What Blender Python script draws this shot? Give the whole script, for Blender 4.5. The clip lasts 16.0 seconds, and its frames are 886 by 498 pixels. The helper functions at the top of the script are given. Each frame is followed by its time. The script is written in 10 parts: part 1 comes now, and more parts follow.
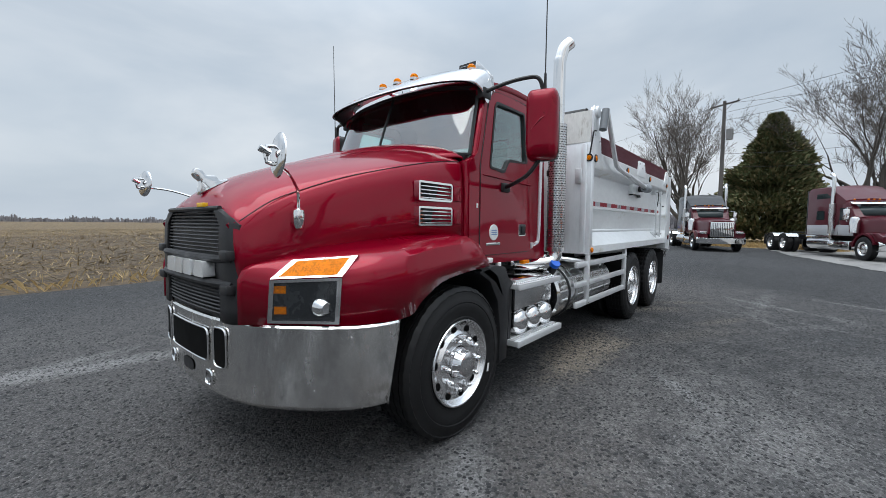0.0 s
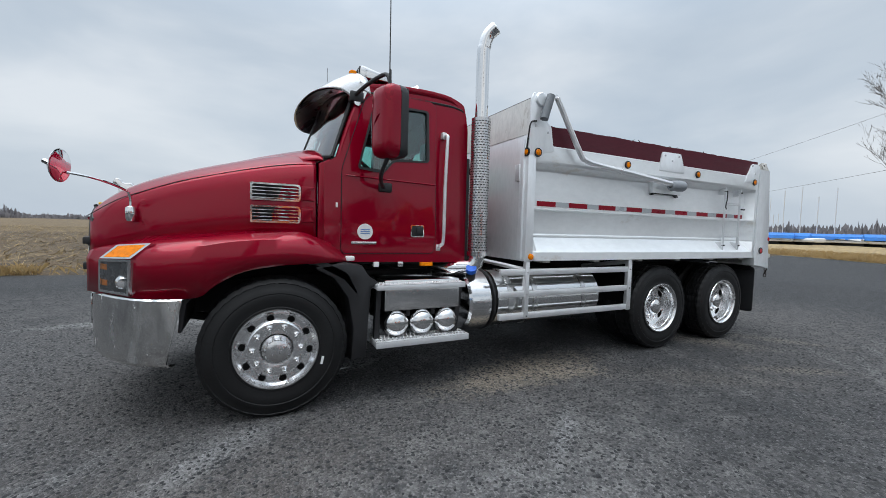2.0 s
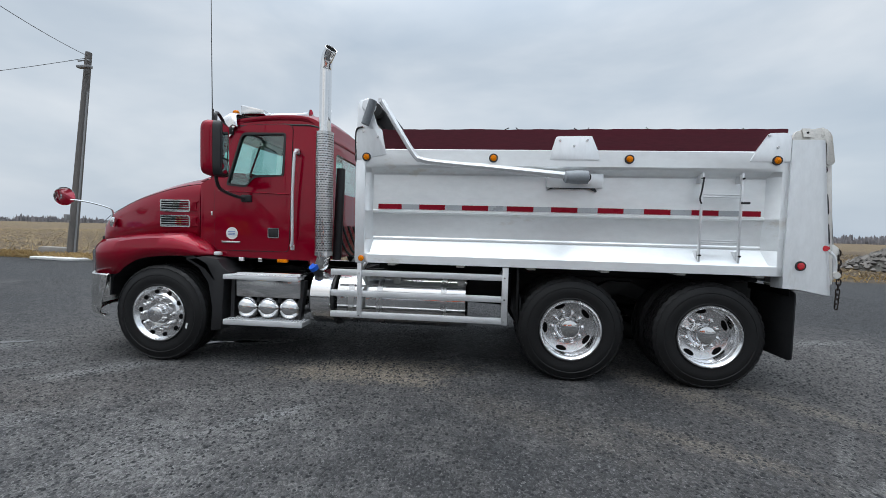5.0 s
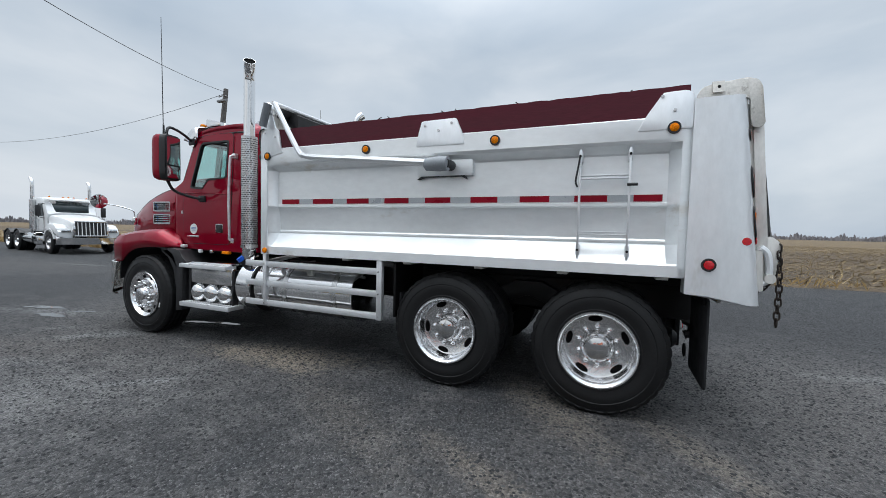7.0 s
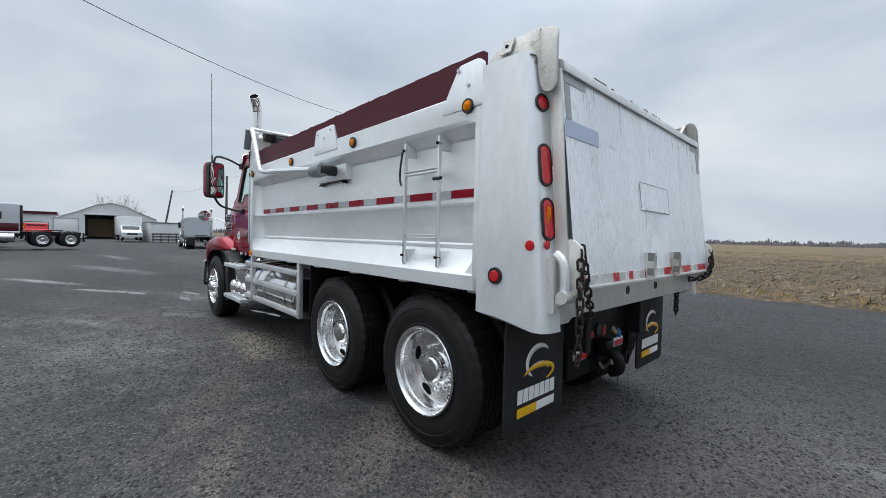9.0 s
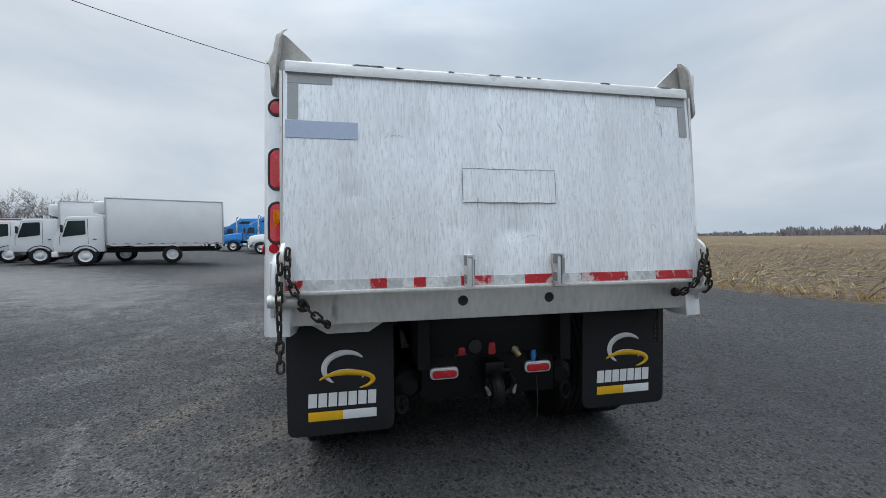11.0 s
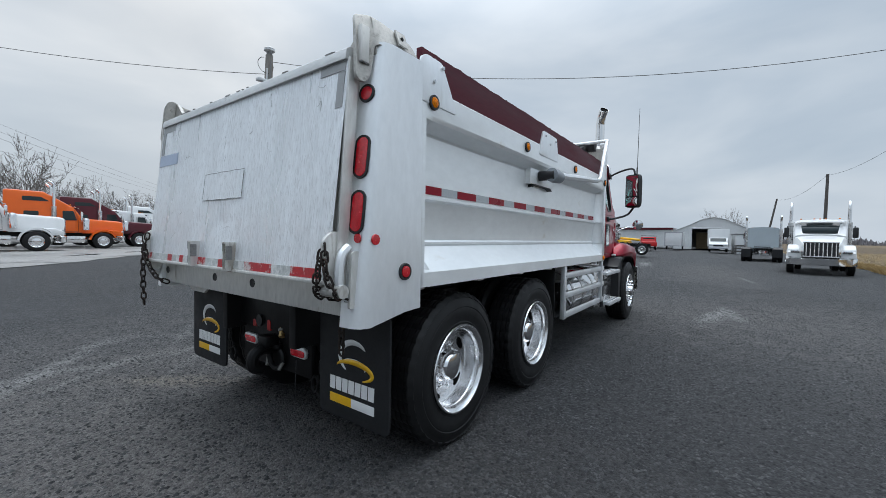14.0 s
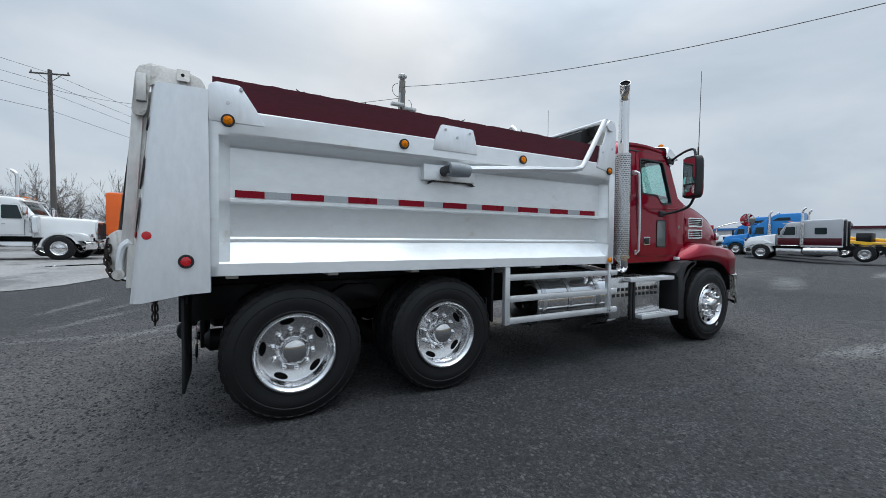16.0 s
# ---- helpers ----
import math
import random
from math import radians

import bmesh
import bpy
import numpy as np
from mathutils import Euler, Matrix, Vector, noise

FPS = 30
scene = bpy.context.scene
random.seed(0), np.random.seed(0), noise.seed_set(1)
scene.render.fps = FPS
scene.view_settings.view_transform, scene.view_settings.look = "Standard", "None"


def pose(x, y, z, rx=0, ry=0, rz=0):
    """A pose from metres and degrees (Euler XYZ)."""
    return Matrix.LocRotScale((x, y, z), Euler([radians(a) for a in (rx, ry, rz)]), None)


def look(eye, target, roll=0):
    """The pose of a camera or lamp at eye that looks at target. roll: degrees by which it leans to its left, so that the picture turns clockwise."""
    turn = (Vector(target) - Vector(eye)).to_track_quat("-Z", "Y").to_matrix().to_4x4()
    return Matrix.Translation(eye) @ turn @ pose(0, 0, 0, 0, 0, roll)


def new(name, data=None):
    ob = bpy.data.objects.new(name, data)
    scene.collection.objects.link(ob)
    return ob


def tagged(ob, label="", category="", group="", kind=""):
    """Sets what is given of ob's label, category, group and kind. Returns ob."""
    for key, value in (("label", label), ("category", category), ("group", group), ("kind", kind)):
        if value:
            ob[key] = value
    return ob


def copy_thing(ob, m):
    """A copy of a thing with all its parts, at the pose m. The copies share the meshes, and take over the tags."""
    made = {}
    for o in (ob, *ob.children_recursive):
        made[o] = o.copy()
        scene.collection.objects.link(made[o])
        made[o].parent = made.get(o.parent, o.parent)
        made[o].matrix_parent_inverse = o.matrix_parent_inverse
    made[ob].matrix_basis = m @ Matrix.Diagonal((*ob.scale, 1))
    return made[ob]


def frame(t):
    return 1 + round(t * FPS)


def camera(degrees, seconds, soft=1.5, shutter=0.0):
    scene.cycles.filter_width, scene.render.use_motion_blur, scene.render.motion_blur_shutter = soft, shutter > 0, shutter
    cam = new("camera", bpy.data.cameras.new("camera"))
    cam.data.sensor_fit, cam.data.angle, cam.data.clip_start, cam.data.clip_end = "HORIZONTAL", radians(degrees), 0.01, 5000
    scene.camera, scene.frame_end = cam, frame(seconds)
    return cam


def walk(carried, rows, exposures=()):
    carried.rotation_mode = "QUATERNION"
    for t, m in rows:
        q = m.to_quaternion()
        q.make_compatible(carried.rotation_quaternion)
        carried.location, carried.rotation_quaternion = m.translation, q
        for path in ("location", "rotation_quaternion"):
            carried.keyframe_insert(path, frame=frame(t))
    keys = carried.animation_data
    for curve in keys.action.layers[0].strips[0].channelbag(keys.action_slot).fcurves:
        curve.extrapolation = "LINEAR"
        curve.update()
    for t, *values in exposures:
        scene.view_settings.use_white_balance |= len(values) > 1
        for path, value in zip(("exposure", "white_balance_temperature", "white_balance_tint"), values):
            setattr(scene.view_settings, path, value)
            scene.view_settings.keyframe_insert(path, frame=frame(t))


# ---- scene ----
cam = camera(97.0, 16.0, soft=0.8)
PATH = [
    (0, (-2.105, -2.753, 1.401), (-0.574, -1.473, 1.274), 0.5),
    (0.5, (-1.713, -3.238, 1.436), (-0.326, -1.804, 1.302), 1.4),
    (1, (-1.243, -3.587, 1.406), (-0.004, -2.022, 1.278), 1.6),
    (1.5, (-0.723, -3.931, 1.388), (0.348, -2.246, 1.278), 1.7),
    (2, (-0.171, -4.263, 1.381), (0.707, -2.469, 1.276), 1.6),
    (2.5, (0.443, -4.484, 1.409), (1.116, -2.604, 1.302), 1.2),
    (3, (1.036, -4.789, 1.399), (1.518, -2.85, 1.315), 0.9),
    (3.5, (1.649, -4.924, 1.397), (1.951, -2.948, 1.318), 1.3),
    (4, (2.257, -5.092, 1.381), (2.389, -3.097, 1.314), 1.7),
    (4.2, (2.499, -5.144, 1.427), (2.561, -3.146, 1.353), 1.9),
    (6.3, (4.913, -4.704, 1.402), (4.362, -2.783, 1.313), 0.7),
    (6.5, (5.148, -4.641, 1.406), (4.535, -2.739, 1.327), 1.0),
    (7, (5.682, -4.384, 1.383), (4.9, -2.546, 1.29), 1.3),
    (7.5, (6.206, -4.08, 1.391), (5.251, -2.326, 1.287), 1.4),
    (8, (6.718, -3.726, 1.389), (5.59, -2.076, 1.301), 1.4),
    (8.5, (7.17, -3.288, 1.433), (5.872, -1.77, 1.352), 1.3),
    (8.7, (7.362, -3.119, 1.387), (5.995, -1.661, 1.316), 1.4),
    (10.8, (8.521, -0.977, 1.434), (6.589, -0.465, 1.37), -0.8),
    (11, (8.603, -0.747, 1.41), (6.641, -0.363, 1.351), -0.5),
    (11.5, (8.753, -0.161, 1.417), (6.755, -0.07, 1.381), -0.3),
    (12, (8.695, 0.426, 1.428), (6.705, 0.223, 1.4), 0.3),
    (12.5, (8.653, 1.03, 1.416), (6.714, 0.54, 1.387), 0.6),
    (13, (8.446, 1.557, 1.392), (6.594, 0.801, 1.358), 0.7),
    (13.5, (8.184, 2.09, 1.382), (6.442, 1.109, 1.329), 1.1),
    (14, (7.831, 2.614, 1.376), (6.215, 1.437, 1.314), 1.0),
    (14.5, (7.401, 3.059, 1.409), (5.928, 1.706, 1.347), 0.6),
    (15, (7.024, 3.543, 1.413), (5.707, 2.039, 1.356), 0.4),
    (15.5, (6.54, 3.875, 1.396), (5.394, 2.237, 1.338), 0.5),
    (16, (6.05, 4.255, 1.352), (5.096, 2.498, 1.301), 0.5),
]
walk(cam, [(t, look(eye, target, roll)) for t, eye, target, roll in PATH],
     [(0, 0, 6500, 10), (9.5, 0, 6500, 10), (12, -0.06, 6400, 10), (14, -0.15, 6300, 9), (16, -0.15, 6300, 9)])

# ---- light: an overcast winter sky ----
world = bpy.data.worlds.new("overcast_sky")
scene.world = world
world.use_nodes = True
wn, wl = world.node_tree.nodes, world.node_tree.links
wn.clear()
w_out = wn.new("ShaderNodeOutputWorld")
w_bg = wn.new("ShaderNodeBackground")
w_sky = wn.new("ShaderNodeTexSky")
w_sky.sky_type = "NISHITA"
w_sky.sun_disc = False
w_sky.sun_elevation = radians(32)
w_sky.sun_rotation = radians(200)
w_sky.air_density, w_sky.dust_density = 1.5, 3.0
w_tc = wn.new("ShaderNodeTexCoord")
w_map = wn.new("ShaderNodeMapping")
w_map.inputs["Scale"].default_value = (1.0, 1.0, 2.6)
w_n1 = wn.new("ShaderNodeTexNoise")
w_n1.inputs["Scale"].default_value = 1.9
w_n1.inputs["Detail"].default_value = 5.0
w_n1.inputs["Roughness"].default_value = 0.5
w_n1.inputs["Distortion"].default_value = 0.25
w_ramp = wn.new("ShaderNodeValToRGB")
w_ramp.color_ramp.elements[0].position = 0.30
w_ramp.color_ramp.elements[0].color = (0.47, 0.56, 0.665, 1)
w_ramp.color_ramp.elements[1].position = 0.70
w_ramp.color_ramp.elements[1].color = (0.76, 0.815, 0.875, 1)
w_mid = w_ramp.color_ramp.elements.new(0.47)
w_mid.color = (0.565, 0.645, 0.735, 1)
w_gain = wn.new("ShaderNodeMix")
w_gain.data_type, w_gain.blend_type = "RGBA", "MULTIPLY"
w_gain.inputs[0].default_value = 1.0
w_gain.inputs[7].default_value = (0.10, 0.10, 0.10, 1)
w_mix = wn.new("ShaderNodeMix")
w_mix.data_type = "RGBA"
w_mix.inputs[0].default_value = 0.93
wl.new(w_tc.outputs["Generated"], w_map.inputs[0])
wl.new(w_map.outputs[0], w_n1.inputs["Vector"])
wl.new(w_n1.outputs["Fac"], w_ramp.inputs[0])
wl.new(w_sky.outputs[0], w_gain.inputs[6])
wl.new(w_gain.outputs[2], w_mix.inputs[6])
wl.new(w_ramp.outputs[0], w_mix.inputs[7])
# an overcast sky grows brighter towards the zenith
w_sep = wn.new("ShaderNodeSeparateXYZ")
wl.new(w_tc.outputs["Generated"], w_sep.inputs[0])
w_zen = wn.new("ShaderNodeMapRange")
w_zen.interpolation_type = "SMOOTHSTEP"
for key, v in (("From Min", 0.36), ("From Max", 1.0), ("To Min", 1.0), ("To Max", 3.0)):
    w_zen.inputs[key].default_value = v
wl.new(w_sep.outputs[2], w_zen.inputs[0])
wl.new(w_mix.outputs[2], w_bg.inputs[0])
wl.new(w_zen.outputs[0], w_bg.inputs[1])
wl.new(w_bg.outputs[0], w_out.inputs[0])

sun_data = bpy.data.lights.new("sun", "SUN")
sun_data.energy = 1.9
sun_data.angle = radians(60)
sun_data.color = (0.98, 0.98, 0.96)
sun = new("sun", sun_data)
sun.matrix_world = look((0, 0, 40), (7, 1, 0))
scene.view_settings.exposure = 0.0

# ---- materials ----
def node(nt, kind, **values):
    n = nt.nodes.new(kind)
    for key, v in values.items():
        n.inputs[key.replace("_", " ")].default_value = v
    return n


def mat(name, col, rough=0.5, metal=0.0, var=0.12, scale=3.0, fine=60.0, bump=0.0, coat=0.0, stretch=(1, 1, 1), rvar=0.1, spec=0.5,
        spots=None, spot_scale=20.0, spot_cut=0.66, emit=0.0):
    """A procedural surface: colour varied at a large and a fine scale, uneven gloss, fine relief, and stains of a second colour."""
    m = bpy.data.materials.new(name)
    m.use_nodes = True
    nt = m.node_tree
    b = nt.nodes["Principled BSDF"]
    tc = node(nt, "ShaderNodeTexCoord")
    mp = node(nt, "ShaderNodeMapping")
    mp.inputs["Scale"].default_value = stretch
    nt.links.new(tc.outputs["Object"], mp.inputs[0])
    n1 = node(nt, "ShaderNodeTexNoise", Scale=scale, Detail=4.0, Roughness=0.6)
    n2 = node(nt, "ShaderNodeTexNoise", Scale=fine, Detail=3.0, Roughness=0.6)
    for n in (n1, n2):
        nt.links.new(mp.outputs[0], n.inputs["Vector"])
    avg = node(nt, "ShaderNodeMath")
    avg.operation = "ADD"
    nt.links.new(n1.outputs["Fac"], avg.inputs[0])
    nt.links.new(n2.outputs["Fac"], avg.inputs[1])
    rng = node(nt, "ShaderNodeMapRange", From_Min=0.7, From_Max=1.3, To_Min=1 - var, To_Max=1 + var)
    nt.links.new(avg.outputs[0], rng.inputs[0])
    mul = node(nt, "ShaderNodeMix")
    mul.data_type, mul.blend_type = "RGBA", "MULTIPLY"
    mul.inputs[0].default_value = 1.0
    mul.inputs[6].default_value = (*col, 1)
    nt.links.new(rng.outputs[0], mul.inputs[7])
    out = mul.outputs[2]
    if spots:
        n3 = node(nt, "ShaderNodeTexNoise", Scale=spot_scale, Detail=5.0, Roughness=0.65)
        nt.links.new(mp.outputs[0], n3.inputs["Vector"])
        r3 = node(nt, "ShaderNodeMapRange", From_Min=spot_cut, From_Max=spot_cut + 0.08, To_Min=0.0, To_Max=0.8)
        nt.links.new(n3.outputs["Fac"], r3.inputs[0])
        mx = node(nt, "ShaderNodeMix")
        mx.data_type = "RGBA"
        nt.links.new(r3.outputs[0], mx.inputs[0])
        nt.links.new(out, mx.inputs[6])
        mx.inputs[7].default_value = (*spots, 1)
        out = mx.outputs[2]
    nt.links.new(out, b.inputs["Base Color"])
    rr = node(nt, "ShaderNodeMapRange", From_Min=0.35, From_Max=0.65, To_Min=max(0.01, rough - rvar), To_Max=min(1.0, rough + rvar))
    nt.links.new(n1.outputs["Fac"], rr.inputs[0])
    nt.links.new(rr.outputs[0], b.inputs["Roughness"])
    b.inputs["Metallic"].default_value = metal
    b.inputs["Specular IOR Level"].default_value = spec
    b.inputs["Coat Weight"].default_value = coat
    b.inputs["Coat Roughness"].default_value = 0.04
    if bump:
        bp = node(nt, "ShaderNodeBump", Strength=0.6, Distance=bump)
        nt.links.new(n2.outputs["Fac"], bp.inputs["Height"])
        nt.links.new(bp.outputs[0], b.inputs["Normal"])
    if emit:
        b.inputs["Emission Color"].default_value = (*col, 1)
        b.inputs["Emission Strength"].default_value = emit
    return m


def glass(name, tint, gloss=0.06):
    """A thin pane: tinted and clear, with a mirror-like face."""
    m = bpy.data.materials.new(name)
    m.use_nodes = True
    nt = m.node_tree
    nt.nodes.clear()
    out = node(nt, "ShaderNodeOutputMaterial")
    tr = node(nt, "ShaderNodeBsdfTransparent", Color=(*tint, 1))
    gl = node(nt, "ShaderNodeBsdfGlossy", Color=(1, 1, 1, 1), Roughness=0.02)
    lw = node(nt, "ShaderNodeLayerWeight", Blend=0.5)
    pw = node(nt, "ShaderNodeMath")
    pw.operation = "POWER"
    pw.inputs[1].default_value = 3.2
    nt.links.new(lw.outputs["Facing"], pw.inputs[0])
    fr = node(nt, "ShaderNodeMapRange", To_Min=gloss, To_Max=1.0)
    nt.links.new(pw.outputs[0], fr.inputs[0])
    mx = node(nt, "ShaderNodeMixShader")
    nt.links.new(fr.outputs[0], mx.inputs[0])
    nt.links.new(tr.outputs[0], mx.inputs[1])
    nt.links.new(gl.outputs[0], mx.inputs[2])
    nt.links.new(mx.outputs[0], out.inputs[0])
    return m


RED = mat("red_clearcoat", (0.245, 0.0008, 0.0150), 0.34, 0.45, var=0.06, scale=1.5, fine=900, coat=0.7, rvar=0.03, spec=0.0)
DARKRED = mat("red_plastic_mirror", (0.23, 0.0008, 0.0145), 0.36, 0.35, var=0.06, coat=0.6, spec=0.0)
ALU = mat("aluminium_sheet", (0.83, 0.85, 0.865), 0.36, 0.45, var=0.06, scale=1.2, fine=26, stretch=(1, 1, 0.35), bump=0.0006, rvar=0.08,
          spots=(0.62, 0.61, 0.58), spot_scale=2.3, spot_cut=0.63)
ALU_SIDE = mat("aluminium_body_side", (0.86, 0.88, 0.885), 0.42, 0.55, var=0.05, scale=0.9, fine=14, stretch=(0.6, 1, 1.2), bump=0.0003, rvar=0.09,
               spots=(0.70, 0.675, 0.62), spot_scale=2.3, spot_cut=0.64)
ALU_DIRTY = mat("aluminium_weathered", (0.66, 0.65, 0.62), 0.5, 0.45, var=0.14, scale=4, fine=40, stretch=(1, 1, 0.3), bump=0.0008,
                spots=(0.33, 0.29, 0.24), spot_scale=7, spot_cut=0.6)
WELD = mat("grey_weld_bead", (0.26, 0.26, 0.26), 0.5, 0.5, var=0.3, scale=60)
EAR = mat("dusty_cast_ear", (0.47, 0.455, 0.425), 0.55, 0.25, var=0.2, scale=7, fine=60, bump=0.0008, spots=(0.25, 0.235, 0.21), spot_scale=14, spot_cut=0.6)
BARE = mat("aluminium_bar", (0.74, 0.75, 0.76), 0.40, 0.6, var=0.07, scale=5, fine=90, bump=0.0003)
CHROME = mat("chrome", (0.80, 0.80, 0.80), 0.07, 1.0, var=0.03, scale=3, rvar=0.04)
CHROME_WORN = mat("chrome_bumper_hazed", (0.74, 0.73, 0.71), 0.16, 1.0, var=0.16, scale=5, fine=30, stretch=(1.6, 1.6, 0.6), rvar=0.12, spots=(0.80, 0.79, 0.76), spot_scale=3.2, spot_cut=0.52)
POLISH = mat("polished_aluminium", (0.78, 0.78, 0.78), 0.11, 1.0, var=0.05, scale=6, fine=120, rvar=0.05)
STEEL = mat("brushed_steel_wrap", (0.62, 0.62, 0.62), 0.25, 1.0, var=0.08, scale=5, fine=60, stretch=(1, 1, 0.4))
BLACK = mat("black_plastic", (0.012, 0.012, 0.0135), 0.5, 0.0, var=0.15, scale=6, fine=200, bump=0.0004)
FRAME = mat("black_chassis_paint", (0.005, 0.005, 0.0053), 0.5, 0.0, var=0.3, scale=5, fine=40, bump=0.001, spots=(0.014, 0.0125, 0.011), spot_scale=6, spec=0.25)
GRILLE = mat("black_grille_mesh", (0.03, 0.03, 0.032), 0.45, 0.0, var=0.1)
TYRE = mat("tyre_rubber", (0.0085, 0.0085, 0.009), 0.55, 0.0, var=0.25, scale=5, fine=70, bump=0.0004, rvar=0.1, spec=0.3, spots=(0.013, 0.0125, 0.012), spot_scale=9, spot_cut=0.62)
RUBBER = mat("mud_flap_rubber", (0.019, 0.0195, 0.021), 0.65, 0.0, var=0.15, scale=7, fine=80, bump=0.0005, spec=0.25)
AMBER = mat("amber_lens", (0.74, 0.20, 0.003), 0.35, 0.0, var=0.4, scale=30, fine=120, coat=0.1, spec=0.06)
REDLENS = mat("red_lens", (0.55, 0.008, 0.018), 0.18, 0.0, var=0.25, scale=40, fine=160, coat=0.8, bump=0.0008)
REFL_RED = mat("red_reflective_tape", (0.25, 0.003, 0.015), 0.35, 0.0, var=0.15, scale=6, fine=80, spec=0.15)
REFL_GREY = mat("silver_reflective_tape", (0.42, 0.44, 0.46), 0.35, 0.2, var=0.1, scale=6, fine=80)
WORN_RED = mat("worn_red_tape", (0.42, 0.012, 0.018), 0.45, 0.0, var=0.25, scale=8, fine=60, spots=(0.60, 0.59, 0.56), spot_scale=15, spot_cut=0.53)
WORN_GREY = mat("worn_grey_tape", (0.48, 0.49, 0.48), 0.5, 0.1, var=0.25, scale=8, fine=60, spots=(0.74, 0.73, 0.71), spot_scale=13, spot_cut=0.5)
MAROON = mat("maroon_painted_plank", (0.080, 0.009, 0.018), 0.6, 0.0, var=0.2, scale=3, fine=50, stretch=(0.25, 1, 2), bump=0.0008, spots=(0.05, 0.012, 0.016), spot_scale=5, spec=0.25)
BLUECAP = mat("blue_plastic_cap", (0.01, 0.12, 0.62), 0.4, 0.0, var=0.08)
WHITE = mat("white_decal", (0.78, 0.78, 0.77), 0.4, 0.0, var=0.04)
YELLOW = mat("yellow_decal", (0.80, 0.45, 0.01), 0.4, 0.0, var=0.06)
HUB_CHROME = mat("dull_hub_chrome", (0.72, 0.72, 0.725), 0.2, 1.0, var=0.06, scale=8, rvar=0.08)
WHEEL_ALU = mat("polished_wheel_aluminium", (0.80, 0.80, 0.805), 0.23, 0.97, var=0.04, scale=9, fine=90, rvar=0.05)
RUST = mat("rusty_chain_steel", (0.032, 0.024, 0.02), 0.75, 0.4, var=0.4, scale=14, fine=120, bump=0.0008, spots=(0.10, 0.05, 0.028), spot_scale=30, spot_cut=0.60)
TAN = mat("seat_fabric", (0.10, 0.095, 0.09), 0.85, 0.0, var=0.15, scale=10)
GLASS = glass("tinted_cab_glass", (0.70, 0.90, 0.87), 0.09)
SCREEN = glass("windscreen_glass", (0.72, 0.88, 0.86), 0.18)
LENS = glass("headlight_lens", (0.75, 0.77, 0.78))
MIRROR = mat("mirror_glass", (0.85, 0.86, 0.87), 0.015, 1.0, var=0.01, rvar=0.005)
# Flat black that paints the shade inside wheel and bumper openings.
OPENING_SHADE = mat("black_opening_shade", (0.004, 0.004, 0.004), 0.9, spec=0.1)
DARKGLASS_DOOR = mat("dark_door_glass", (0.10, 0.12, 0.115), 0.05, 0.0, var=0.1, coat=0.8, rvar=0.02)
WIRE = mat("black_cable", (0.02, 0.02, 0.022), 0.6)
TARP = mat("black_tarp", (0.012, 0.012, 0.013), 0.65, 0.0, var=0.2, scale=6, fine=40, bump=0.003)


# ---- mesh tools ----
def box(bm, x0, x1, y0, y1, z0, z1, bev=0.0, m=None):
    vs = [bm.verts.new((x, y, z)) for x in (x0, x1) for y in (y0, y1) for z in (z0, z1)]
    fs = [bm.faces.new([vs[i] for i in f]) for f in ((0, 1, 3, 2), (4, 6, 7, 5), (0, 4, 5, 1), (2, 3, 7, 6), (0, 2, 6, 4), (1, 5, 7, 3))]
    if m is not None:
        for v in vs:
            v.co = m @ v.co
    if bev:
        es = list({e for f in fs for e in f.edges})
        bmesh.ops.bevel(bm, geom=es, offset=bev, segments=2, affect="EDGES", profile=0.5)
    return bm


def lay(p, axis, a):
    return {"x": (a, p[0], p[1]), "y": (p[0], a, p[1]), "z": (p[0], p[1], a)}[axis]


def prism(bm, pts, axis, a, b, bev=0.0):
    """A flat outline drawn in the plane across the axis, and carried from a to b."""
    v0 = [bm.verts.new(lay(p, axis, a)) for p in pts]
    v1 = [bm.verts.new(lay(p, axis, b)) for p in pts]
    n = len(pts)
    fs = [bm.faces.new(v0), bm.faces.new(v1[::-1])]
    fs += [bm.faces.new((v0[i], v1[i], v1[(i + 1) % n], v0[(i + 1) % n])) for i in range(n)]
    bmesh.ops.recalc_face_normals(bm, faces=fs)
    if bev:
        bmesh.ops.bevel(bm, geom=list({e for f in fs[:2] for e in f.edges}), offset=bev, segments=2, affect="EDGES", profile=0.5)
    return bm


def plate(bm, outer, holes, axis, a, b):
    """An outline with openings, carried from a to b."""
    both = []
    for depth in (a, b):
        es = []
        loops = []
        for loop in (outer, *holes):
            vs = [bm.verts.new(lay(p, axis, depth)) for p in loop]
            es += [bm.edges.new((vs[i], vs[(i + 1) % len(vs)])) for i in range(len(vs))]
            loops.append(vs)
        bmesh.ops.triangle_fill(bm, use_beauty=True, use_dissolve=False, edges=es)
        both.append(loops)
    for l0, l1 in zip(*both):
        n = len(l0)
        for i in range(n):
            bm.faces.new((l0[i], l1[i], l1[(i + 1) % n], l0[(i + 1) % n]))
    bmesh.ops.recalc_face_normals(bm, faces=bm.faces[:])
    return bm


def loft(bm, rows, closed=False, caps=False):
    """A skin over rows of points, all of one length."""
    vr = [[bm.verts.new(p) for p in r] for r in rows]
    n = len(vr[0])
    fs = []
    for r0, r1 in zip(vr, vr[1:]):
        for i in range(n if closed else n - 1):
            j = (i + 1) % n
            fs.append(bm.faces.new((r0[i], r0[j], r1[j], r1[i])))
    if caps:
        fs.append(bm.faces.new(vr[0][::-1]))
        fs.append(bm.faces.new(vr[-1]))
    bmesh.ops.recalc_face_normals(bm, faces=fs)
    return bm


